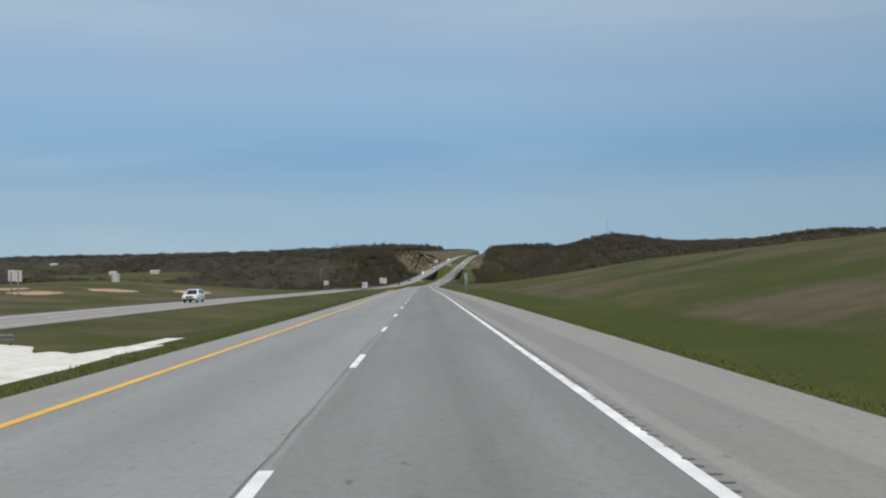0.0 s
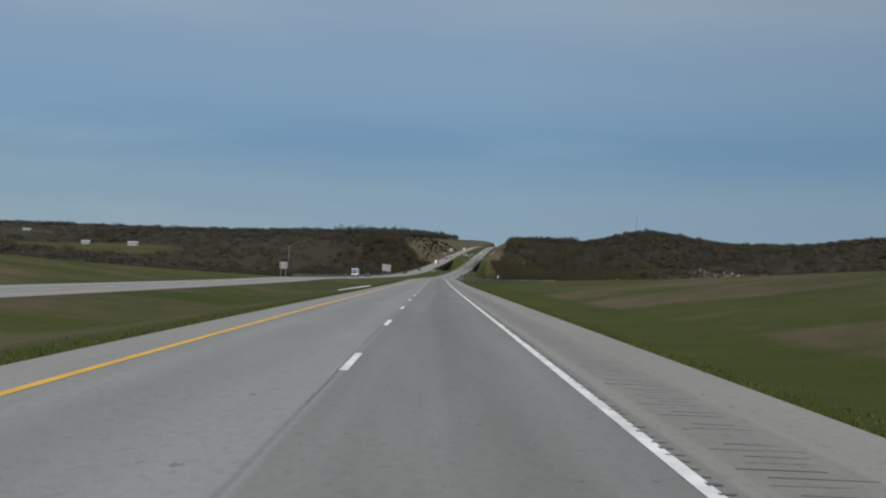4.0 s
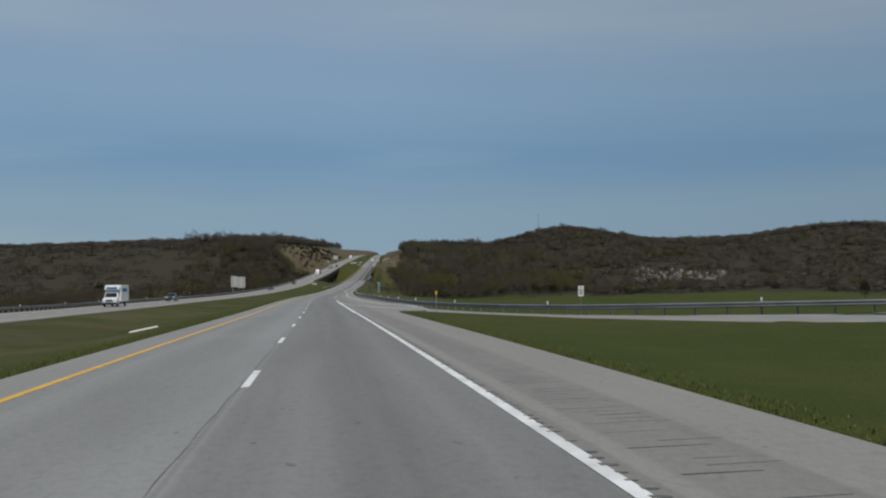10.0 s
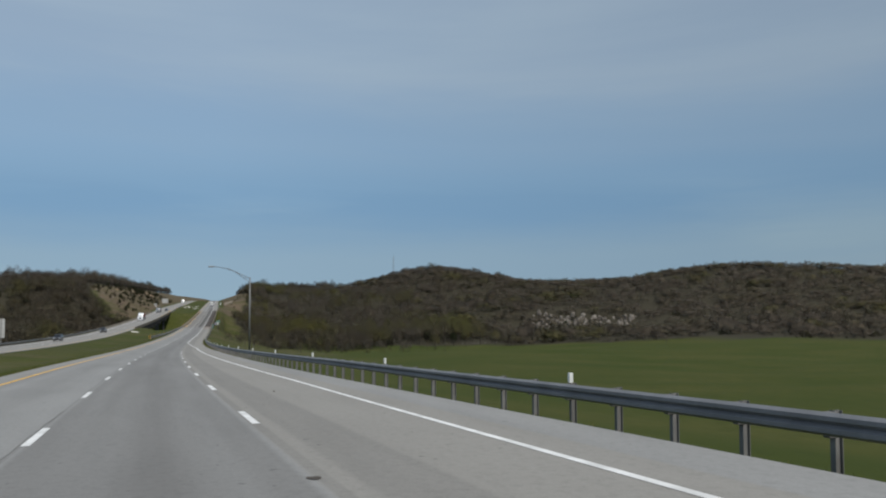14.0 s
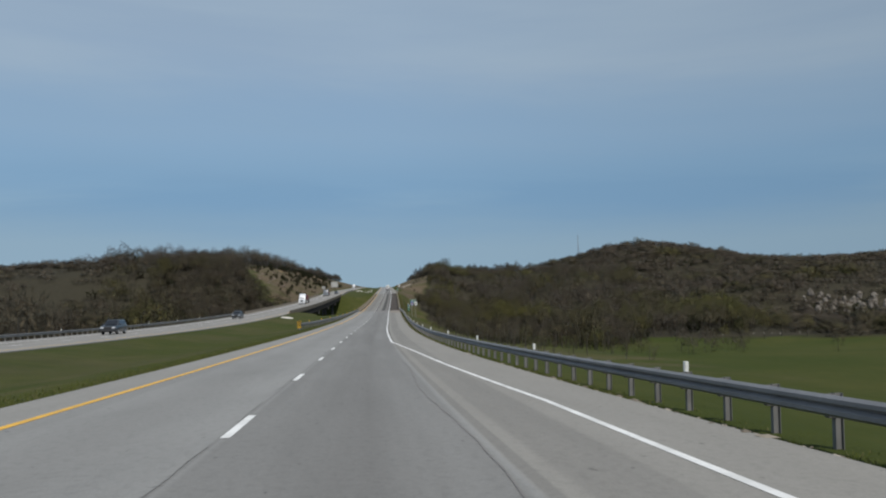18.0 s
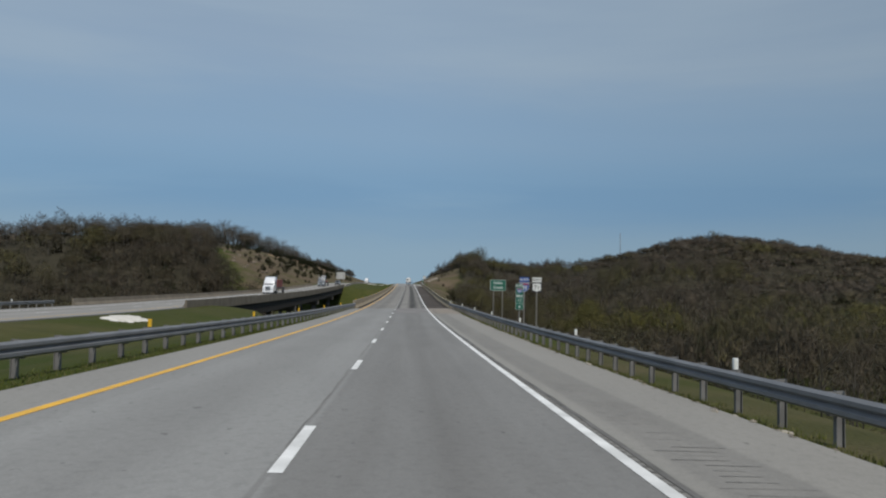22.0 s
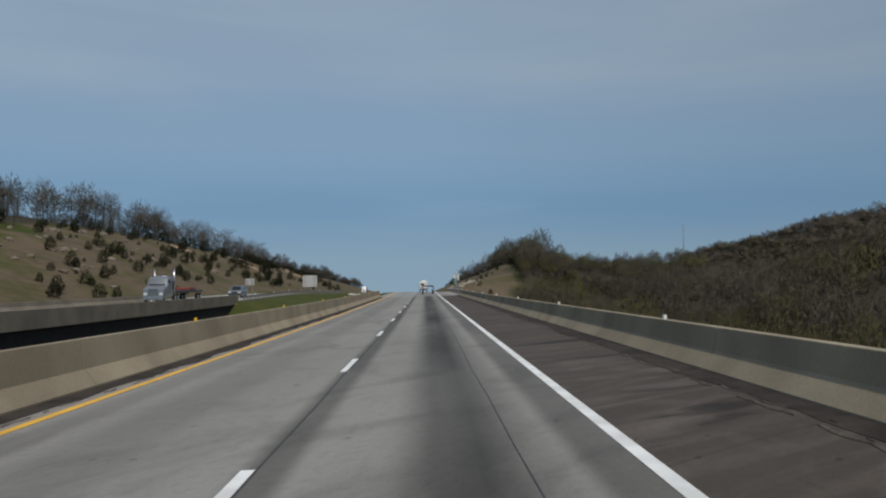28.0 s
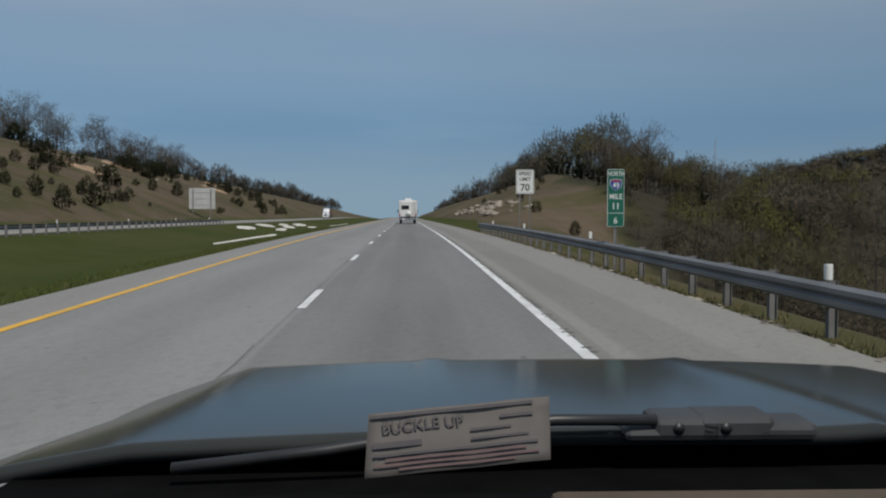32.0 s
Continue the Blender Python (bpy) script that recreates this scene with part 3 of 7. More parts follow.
SHOULDER = (0.28, 0.267, 0.239)
ASPHALT = pavement_material("worn_pavement", ((-0.03, 1.86, 0.62, 0.92), (0.05, 1.0, 0.45, 0.05), (-3.66, 1.2, 0.28, 0.1), (-1.9, 0.05, 0.5, 0.3), (2.85, 0.62, 0.42, 0.75), (1.97, 0.12, 0.5, 0.5), (-5.2, 0.4, 0.25)),
                            (0.286, 0.286, 0.276), pale=((4.0, 2.2, 0.75, 0.94, SHOULDER), (-6.3, 0.75, 0.5, 0.8, SHOULDER)))
ASPHALT_LEFT = pavement_material("worn_pavement_west", ((-28.4, 1.0, 0.3), (-32.0, 1.0, 0.5)), (0.30, 0.29, 0.27))
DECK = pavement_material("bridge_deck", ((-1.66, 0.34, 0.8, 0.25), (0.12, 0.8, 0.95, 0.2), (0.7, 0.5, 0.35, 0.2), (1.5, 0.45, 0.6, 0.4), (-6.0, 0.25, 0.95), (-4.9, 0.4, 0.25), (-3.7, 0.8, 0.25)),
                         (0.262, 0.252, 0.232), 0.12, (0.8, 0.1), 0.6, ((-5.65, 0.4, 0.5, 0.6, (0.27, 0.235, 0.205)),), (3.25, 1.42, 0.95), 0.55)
WHITE_PAINT = material("white_road_paint", (0.74, 0.74, 0.72), 0.6, second=(0.55, 0.55, 0.53), scale=1.5, fine=0.2, fine_scale=60, where="World")
YELLOW_PAINT = material("yellow_road_paint", (0.72, 0.40, 0.03), 0.6, second=(0.58, 0.33, 0.04), scale=1.5, fine=0.2, fine_scale=60, where="World")

step = lambda a, b, s: [a + (b - a) * i / max(1, round((b - a) / s)) for i in range(max(1, round((b - a) / s)) + 1)]  # noqa: E731
road_edges = lambda y: (-6.75, float(right_edge(y)))  # noqa: E731
SKEW = 0.66  # the deck's ends lie aslant
skewed = lambda y, off, up=0.0: on_road(y + SKEW * off, off, up)  # noqa: E731
to_deck = lambda y, off, up=0.0: on_road(y + SKEW * off * min(1, max(0, (y - 800) / 63)), off, up)  # noqa: E731
from_deck = lambda y, off, up=0.0: on_road(y + SKEW * off * min(1, max(0, (1160 - y) / 69)), off, up)  # noqa: E731
road = tagged(slab("road", step(-240, 408, 6) + [411, 413, 413.6, 414.2, 416, 419, 422, 428] + step(434, 863.2, 6), road_edges, to_deck, ASPHALT), "worn grey pavement of the northbound carriageway with stained wheel paths", "road", kind="structure")
tagged(slab("road_beyond_bridge", step(1090.6, 2400, 6), road_edges, from_deck, ASPHALT), "grey pavement of the northbound carriageway beyond the bridge", "road", kind="structure")
left_edges = lambda y: (-36.0, -24.5)  # noqa: E731
road_west = tagged(slab("road_southbound", step(-240, LEFT_BRIDGE[0], 8), left_edges, on_left, ASPHALT_LEFT), "pale pavement of the southbound carriageway across the median", "road", kind="structure")
tagged(slab("road_southbound_beyond_bridge", step(LEFT_BRIDGE[1], 2400, 8), left_edges, on_left, ASPHALT_LEFT), "pale southbound carriageway running up through the cutting", "road", kind="structure")


def stripe(name, ys, off, width, mat, place=on_road, parent=None, up=0.006):
    o = off if callable(off) else (lambda y: off)
    verts, faces = [], []
    for y in ys:
        verts += [place(y, o(y) - width / 2, up), place(y, o(y) + width / 2, up)]
    for k in range(len(ys) - 1):
        faces.append((2 * k, 2 * k + 1, 2 * k + 3, 2 * k + 2))
    return mesh_ob(name, verts, faces, mat, parent)


# edge lines, lane dashes
stripe("edge_line_yellow", step(-240, 2300, 5), -5.45, 0.16, YELLOW_PAINT, parent=road)
stripe("edge_line_white", step(-240, 411, 4), 1.79, 0.16, WHITE_PAINT, parent=road)
stripe("edge_line_white", step(684, 2300, 5), 1.79, 0.16, WHITE_PAINT, parent=road)
accel_line = lambda y: float(np.interp(y, (424.5, 429, 433.5, 436.5, 441, 446, 458, 470, 490, 520, 640, 655, 670, 686), (7.44, 7.52, 7.38, 7.05, 6.4, 5.87, 5.55, 5.35, 5.25, 5.3, 4.0, 3.3, 2.7, 1.78)))  # noqa: E731
stripe("slip_edge_line", step(424.5, 686, 2.0), accel_line, 0.15, WHITE_PAINT, parent=road)
stripe("gore_line", step(411, 474, 2), lambda y: 1.74, 0.24, WHITE_PAINT, parent=road)
stripe("gore_line", step(414.8, 458, 1.5), lambda y: float(np.interp(y, (414.8, 419, 424, 428, 434.5, 442, 452, 458), (7.0, 6.05, 5.15, 4.45, 3.5, 2.65, 1.95, 1.9))), 0.2, WHITE_PAINT, parent=road, up=0.018)
for k in range(-20, 175):
    a = DASH_PHASE + 12.192 * k
    stripe("lane_dash", step(a, a + 3.05, 1.6), -1.83, 0.14, WHITE_PAINT, parent=road)
for k in range(39, 50):
    a = DASH_PHASE + 12.192 * k + 2
    stripe("slip_dash", step(a, a + 3.05, 1.6), 1.97, 0.15, WHITE_PAINT, parent=road)
stripe("edge_line_yellow", step(-240, 2300, 8), -25.9, 0.13, YELLOW_PAINT, on_left, road_west)
stripe("edge_line_white", step(-240, 2300, 8), -33.4, 0.15, WHITE_PAINT, on_left, road_west)
for k in range(-18, 150):
    a = 4.0 + 12.192 * k
    stripe("lane_dash", step(a, a + 3.05, 1.6), -29.7, 0.14, WHITE_PAINT, on_left, road_west)

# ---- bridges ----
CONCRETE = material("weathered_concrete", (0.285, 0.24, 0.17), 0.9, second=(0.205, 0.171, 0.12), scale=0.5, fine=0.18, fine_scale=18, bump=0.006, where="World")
# darker concrete for the pier caps and columns
CONCRETE_DARK = material("dark_pier_concrete", (0.13, 0.125, 0.115), 0.9, second=(0.09, 0.085, 0.08), scale=0.7, fine=0.2, fine_scale=12, bump=0.01, where="World")
GIRDER = material("dark_steel_girder", (0.022, 0.02, 0.019), 0.9, second=(0.032, 0.027, 0.023), scale=1.2, fine=0.2, where="World")
TAR = material("joint_sealant", (0.03, 0.03, 0.03), 0.6, second=(0.045, 0.043, 0.04), scale=2, fine=0.2, where="World")

bridge = tagged(empty("bridge", pose(0, 0, 0)), "long concrete creek bridge with dark-stained deck", "bridge", kind="structure")
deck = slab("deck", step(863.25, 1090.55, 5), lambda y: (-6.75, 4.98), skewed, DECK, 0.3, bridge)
for off in (-5.6, -3.0, -0.4, 2.2, 4.2):
    sweep("girder", step(BRIDGE[0] + 0.5, BRIDGE[1] - 0.5, 12), ((off - 0.22, -1.9), (off + 0.22, -1.9), (off + 0.22, -0.31), (off - 0.22, -0.31)), on_road, GIRDER, bridge)
for y in (908, 954, 1000, 1046):
    c = on_road(y, -0.9)
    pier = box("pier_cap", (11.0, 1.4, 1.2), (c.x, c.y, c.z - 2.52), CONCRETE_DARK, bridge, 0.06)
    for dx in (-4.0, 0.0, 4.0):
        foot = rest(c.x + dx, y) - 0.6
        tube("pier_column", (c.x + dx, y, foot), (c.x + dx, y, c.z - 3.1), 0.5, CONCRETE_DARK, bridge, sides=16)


CONCRETE_WEST = material("grey_barrier_concrete", (0.19, 0.165, 0.128), 0.9, second=(0.14, 0.12, 0.095), scale=0.5, fine=0.18, fine_scale=18, bump=0.006, where="World")


def parapet(name, y0, y1, face, side, place, label, top=0.89, seg=9.15, mat=CONCRETE, foot=-0.05):
    """A safety-shaped barrier in cast lengths. side +1: traffic on its left."""
    root = tagged(empty(name, pose(0, 0, 0)), label, "barrier", kind="structure")
    prof = [(0, 0.0), (0, 0.06), (0.215, 0.35), (0.27, top - 0.015), (0.275, top), (0.44, top), (0.455, top - 0.015), (0.46, foot)]
    prof = [(face + side * a, b) for a, b in prof]
    y = y0
    while y < y1 - 1:
        e = min(y + seg, y1)
        sweep("barrier_length", step(y + 0.012, e - 0.012, 4.6), prof, place, mat, root)
        y = e
    return root


RP = (866.4, 1096.0)
LP = (859.2, 1090.5)
parapet("barrier_east", *RP, 4.52, 1, on_road, "grey-tan concrete safety barrier along the bridge shoulder", top=0.74)
parapet("barrier_west", *LP, -6.15, -1, on_road, "tan concrete safety barrier on the median side of the bridge")

# transverse joints and longitudinal saw cuts of the approach slabs
for y, skew, wide in ((844.7, -0.15, 0.05), (850.0, -0.1, 0.05), (863.23, SKEW, 0.18), (1090.57, SKEW, 0.16), (1090.95, SKEW, 0.09), (1098.5, 0.3, 0.05), (1106.0, 0.1, 0.05)):
    verts, faces = [], []
    for k, off in enumerate(np.linspace(-6.7, 4.9, 14)):
        j = 0.02 * math.sin(off * 7 + y)
        for d in (-wide / 2, wide / 2):
            verts.append(on_road(y + skew * off + d + j, off, 0.007))
    faces = [(2 * k, 2 * k + 2, 2 * k + 3, 2 * k + 1) for k in range(13)]
    mesh_ob("expansion_joint", verts, faces, TAR, road)
wander = lambda base, a: (lambda y: base + 0.02 * math.sin(y * 0.31) * a + 0.012 * math.sin(y * 2.3 + 1))  # noqa: E731
TAN_SLAB = material("tan_concrete_slab", (0.25, 0.222, 0.188), 0.9, second=(0.2, 0.176, 0.15), scale=0.5, fine=0.2, fine_scale=20, where="World")
DARK_SLAB = material("dark_concrete_slab", (0.17, 0.163, 0.157), 0.9, second=(0.215, 0.207, 0.2), scale=0.6, fine=0.2, fine_scale=20, where="World", stretch_by=(1, 0.25, 1))
slab_ends = lambda y, off, up=0.0: on_road(y + SKEW * off * min(1, max(0, (y - 850) / 13)), off, up)  # noqa: E731
stripe("approach_slab", step(844.9, 863.1, 3), 3.4, 2.95, TAN_SLAB, slab_ends, road, 0.004)
stripe("approach_slab", step(845.2, 863.1, 3), -0.02, 3.45, DARK_SLAB, slab_ends, road, 0.004)
stripe("sealed_crack", step(845.6, 854, 0.7), wander(-1.83, 1.5), 0.05, TAR, parent=road, up=0.008)
stripe("sealed_crack", step(844.3, 859, 0.7), wander(2.4, 1.5), 0.05, TAR, parent=road, up=0.008)
stripe("sealed_crack", step(836, 841, 0.7), wander(2.05, 1.5), 0.03, TAR, parent=road, up=0.008)
stripe("sealed_crack", step(1094, 1108, 0.7), wander(-1.55, 1.5), 0.05, TAR, parent=road, up=0.008)
stripe("sealed_crack", step(618, 700, 0.7), wander(1.62, 5.0), 0.026, DARK_SLAB, parent=road, up=0.008)
CRACK = material("dusty_crack", (0.135, 0.133, 0.127), 0.9, second=(0.21, 0.208, 0.2), scale=1.1, fine=0.3, where="World")
cracks = random.Random(17)
y = 24.0
while y < 1160:
    ln = cracks.uniform(3, 13)
    if not 832 < y < 1094:
        stripe("lane_joint_crack", step(y, y + ln, 0.6), wander(-1.93 + cracks.uniform(-0.02, 0.02), 1.2), cracks.uniform(0.008, 0.02), CRACK, parent=road, up=0.007)
    y += ln + cracks.uniform(0.5, 7)
stripe("deck_joint", step(BRIDGE[0] + 1, BRIDGE[1] - 1, 4), wander(-1.76, 0.6), 0.02, TAR, parent=bridge, up=0.008)
stripe("deck_joint", step(BRIDGE[0] + 1, BRIDGE[1] - 1, 4), wander(0.68, 0.6), 0.012, TAR, parent=bridge, up=0.008)
GRIT = material("gutter_grit", (0.022, 0.018, 0.015), 0.95, second=(0.042, 0.034, 0.028), scale=1.4, fine=0.4, fine_scale=20, where="World", spread=(0.4, 0.6))


def gutter(y0, y1, off, side, wide):
    """Silt and grit that has gathered along the foot of a barrier, with a ragged edge."""
    rng = random.Random(int(y0 + off * 10))
    verts, faces = [], []
    ys = step(y0, y1, 0.8)
    for y in ys:
        w = wide * (0.6 + 0.8 * abs(noise.noise((y * 0.21, off, 0)))) + rng.uniform(0, 0.08)
        verts += [on_road(y, off, 0.03), on_road(y, off - side * w * 0.6, 0.016), on_road(y, off - side * w, 0.007)]
    for k in range(len(ys) - 1):
        for j in (0, 1):
            q = (3 * k + j, 3 * k + j + 1, 3 * k + j + 4, 3 * k + j + 3)
            faces.append(q if side < 0 else q[::-1])
    tagged(mesh_ob("gutter_silt", verts, faces, GRIT), "dark silt gathered at the foot of the bridge barrier", "silt", kind="stuff")


def grit_line(y0, y1, off, seed):
    """Broken line of pale grit washed to the edge of the silt."""
    rng = random.Random(seed)
    verts, faces, y = [], [], y0
    while y < y1:
        n, at = rng.randint(2, 9), off + rng.uniform(-0.07, 0.07)
        for k in range(n):
            w = rng.uniform(0.006, 0.028) * (0.3 if k in (0, n - 1) else 1)
            shift = 0.03 * math.sin(k * 1.3 + y)
            verts += [on_road(y + k * 0.22, at + shift - w, 0.008), on_road(y + k * 0.22, at + shift, 0.022), on_road(y + k * 0.22, at + shift + w, 0.018)]
            if k:
                b = len(verts) - 6
                faces += [(b, b + 1, b + 4, b + 3), (b + 1, b + 2, b + 5, b + 4)]
        y += n * 0.22 + rng.expovariate(1.6)
    tagged(mesh_ob("gutter_grit", verts, faces, PALE_GRIT), "pale grit washed along the edge of the bridge silt", "grit", kind="stuff")


PALE_GRIT = material("pale_washed_grit", (0.105, 0.09, 0.073), 0.95, second=(0.055, 0.047, 0.039), scale=1.5, fine=0.4, fine_scale=25, where="World")
grit_line(868, 1092, 4.12, 5)
grit_line(868, 1092, 3.98, 6)
grit_line(862, 1088, -5.72, 7)
gutter(867, 1093, 4.53, 1, 0.5)
gutter(861, 1089, -6.16, -1, 0.45)

west_bridge = tagged(empty("bridge_southbound", pose(0, 0, 0)), "southbound bridge with pale barrier and dark girders", "bridge", kind="structure")
slab("deck", step(LEFT_BRIDGE[0] + 0.05, LEFT_BRIDGE[1] - 0.05, 6), lambda y: (-36.2, -24.3), on_left, ASPHALT_LEFT, 0.3, west_bridge)
for off in (-35.2, -32.4, -29.6, -26.8, -24.75):
    sweep("girder", step(LEFT_BRIDGE[0] + 0.5, LEFT_BRIDGE[1] - 0.5, 12), ((off - 0.25, -2.2), (off + 0.25, -2.2), (off + 0.25, -0.31), (off - 0.25, -0.31)), on_left, GIRDER, west_bridge)
for y in (904, 950, 996, 1040):
    c = on_left(y, -30.2)
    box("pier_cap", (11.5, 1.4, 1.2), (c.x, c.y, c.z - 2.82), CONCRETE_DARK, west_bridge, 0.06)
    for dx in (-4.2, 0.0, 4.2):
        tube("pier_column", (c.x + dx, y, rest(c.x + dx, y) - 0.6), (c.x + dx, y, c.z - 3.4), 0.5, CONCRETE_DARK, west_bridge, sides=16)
for y, s in ((LEFT_BRIDGE[0] + 1.2, 1), (LEFT_BRIDGE[1] - 1.2, -1)):
    c = on_left(y, -30.2)
    box("abutment", (12.4, 1.2, 5.0), (c.x, c.y - s * 1.0, c.z - 2.85), CONCRETE, west_bridge, 0.05)
for y, s in ((BRIDGE[0] + 1.2, 1), (BRIDGE[1] - 1.2, -1)):
    c = on_road(y, -0.9)
    box("abutment", (12.0, 1.2, 5.0), (c.x, c.y - s * 1.0, c.z - 2.85), CONCRETE, bridge, 0.05)
parapet("barrier_southbound_near", 858, 1086, -24.75, 1, on_left, "grey concrete barrier on the near side of the southbound bridge", top=0.76, mat=CONCRETE_WEST, foot=-0.45)
parapet("barrier_southbound_far", 858, 1086, -35.7, -1, on_left, "grey concrete barrier on the far side of the southbound bridge", top=0.76, mat=CONCRETE_WEST, foot=-0.45)

# ---- guardrails ----
STEEL = material("galvanised_steel", (0.2, 0.203, 0.21), 0.55, 0.25, second=(0.15, 0.153, 0.158), scale=0.8, fine=0.12, fine_scale=9, where="World")
POST = material("galvanised_post", (0.2, 0.197, 0.19), 0.85, second=(0.14, 0.137, 0.132), scale=2.0, fine=0.15, where="World")
BLOCK = material("dark_spacer_block", (0.14, 0.136, 0.13), 0.8, second=(0.1, 0.097, 0.093), scale=3.0, where="World")
REFLECT_WHITE = material("white_reflector", (0.78, 0.79, 0.76), 0.45, second=(0.7, 0.7, 0.66), scale=6)
REFLECT_YELLOW = material("yellow_reflector", (0.78, 0.46, 0.02), 0.45, second=(0.7, 0.4, 0.02), scale=6)


def shared(name, bm, mat):
    me = bpy.data.meshes.new(name)
    bm.to_mesh(me)
    bm.free()
    me.materials.append(mat)
    return me


def post_mesh():
    bm = bmesh.new()
    for x, w in ((-0.058, 0.01), (0.058, 0.01)):
        box_bm(bm, (w, 0.1, 1.25), (x, 0, 0.03))
    box_bm(bm, (0.11, 0.01, 1.25), (0, 0, 0.03))
    return bm


POST_ME = shared("post", post_mesh(), POST)
BLOCK_ME = shared("spacer_block", box_bm(bmesh.new(), (0.14, 0.13, 0.34), (0, 0, 0.47), 0.01), BLOCK)
bm = bmesh.new()
box_bm(bm, (0.02, 0.10, 0.26), (0, 0, 0.0), 0.004)
box_bm(bm, (0.10, 0.10, 0.26), (0.03, 0, 0.0), 0.004)
REFL_W = shared("reflector", bm.copy(), REFLECT_WHITE)
REFL_Y = shared("reflector", bm, REFLECT_YELLOW)


def guardrail(name, curve, side, label, reflector=None, every=8, blocks=True, end_flare=None):
    """A W-beam on posts along a line of places (x, y, z at the ground), 1.905 m apart. side +1: traffic on the left of the line."""
    root = tagged(empty(name, Matrix.Translation(curve[0])), label, "guardrail", kind="structure")
    inv = Matrix.Translation(-Vector(curve[0]))
    prof = [(-0.02, 0.33), (-0.085, 0.375), (-0.085, 0.435), (-0.02, 0.485), (-0.085, 0.535), (-0.085, 0.595), (-0.02, 0.64),
            (-0.008, 0.64), (-0.07, 0.60), (-0.07, 0.53), (-0.006, 0.485), (-0.07, 0.44), (-0.07, 0.37), (-0.008, 0.33)]
    verts, faces, n = [], [], len(prof)
    for i, p in enumerate(curve):
        d = (Vector(curve[min(i + 1, len(curve) - 1)]) - Vector(curve[max(i - 1, 0)]))
        right = Vector((d.y, -d.x, 0)).normalized() * side
        for a, b in prof:
            verts.append(Vector(p) - Vector(curve[0]) + right * a + Vector((0, 0, b)))
        ang = math.degrees(math.atan2(-d.x, d.y))
        for nm, me, shift in (("post", POST_ME, 0.16), ("spacer_block", BLOCK_ME, 0.06)):
            if nm == "spacer_block" and not blocks:
                continue
            ob = new(nm, me)
            ob.parent = root
            ob.matrix_local = inv @ Matrix.Translation(Vector(p) + right * shift) @ pose(0, 0, 0, 0, 0, ang)
        if reflector and i % every == every // 2:
            ob = new("reflector", reflector)
            ob.parent = root
            ob.matrix_local = inv @ Matrix.Translation(Vector(p) + right * 0.08 + Vector((0, 0, 0.765))) @ pose(0, 0, 0, 0, 0, ang) @ Matrix.Diagonal((0.85, 0.85, 0.8, 1))
    for k in range(len(curve) - 1):
        for j in range(n):
            a, b = k * n + j, k * n + (j + 1) % n
            f = (a, b, b + n, a + n)
            faces.append(f if side < 0 else f[::-1])
    faces += [tuple(range(n)), tuple(range((len(curve) - 1) * n, len(curve) * n))]
    mesh_ob("rail_beam", verts, faces, STEEL, root)
    return root


def even(points, gap=1.905):
    """Places every gap metres along a line of points."""
    pts = [Vector(p) for p in points]
    out, left = [pts[0].copy()], gap
    for a, b in zip(pts, pts[1:]):
        d = (b - a).length
        at = left
        while at <= d:
            out.append(a.lerp(b, at / d))
            at += gap
        left = at - d
    return out


def along(y0, y1, off, place=on_road, up=-0.04):
    o = off if callable(off) else (lambda y: off)
    return even([place(y, o(y), up) for y in step(y0, y1, 3)])


slip = [Vector((x, y, z)) for (x, y), z in zip(SLIP_RAIL, RAIL_Z)]
rail_off = lambda y: float(np.interp(y, (440, 500, 600, 640, 700, 848, 862, 868), (8.65, 8.5, 7.2, 6.75, 5.45, 5.35, 4.78, 4.62)))  # noqa: E731
main = [on_road(y, rail_off(y), float(np.interp(y, (446, 475, 495, 525, 560), (-0.27, -0.23, -0.1, 0.0, -0.02)))) for y in step(446, 868, 3)]
smooth_slip = []
for a, b in zip(slip, slip[1:]):
    smooth_slip += [a.lerp(b, t) for t in (0, 0.25, 0.5, 0.75)]
for _ in range(4):
    smooth_slip = [smooth_slip[0]] + [(p * 2 + q + r) / 4 for p, q, r in zip(smooth_slip[1:-1], smooth_slip, smooth_slip[2:])] + [smooth_slip[-1]]
guardrail("guardrail_slip", even(smooth_slip + main[:2]), 1, "galvanised steel guardrail on the outside of the slip road", REFL_W, 8, blocks=False)
guardrail("guardrail_east", even(main[1:]), 1, "galvanised steel guardrail beside the northbound shoulder, weeds at its posts", REFL_W, 8)
guardrail("guardrail_east_beyond", along(1096.5, 1176, 5.3), 1, "galvanised steel guardrail beyond the bridge end", REFL_W, 8)
med_off = lambda y: float(np.interp(y, (730, 745, 790, 846, 857, 860.5), (-8.9, -8.2, -7.4, -6.85, -6.4, -6.28)))  # noqa: E731
guardrail("guardrail_median", along(732, 860.5, med_off), -1, "galvanised steel guardrail on the median side before the bridge", REFL_Y, 8)
guardrail("guardrail_southbound", along(380, 857, -36.9, on_left), -1, "galvanised guardrail on the outside of the southbound carriageway", REFL_W, 10, blocks=False)
guardrail("guardrail_southbound_near", along(1086.5, 1224, -23.8, on_left), 1, "galvanised guardrail with pale posts beside the southbound carriageway", REFL_W, 8, blocks=False)

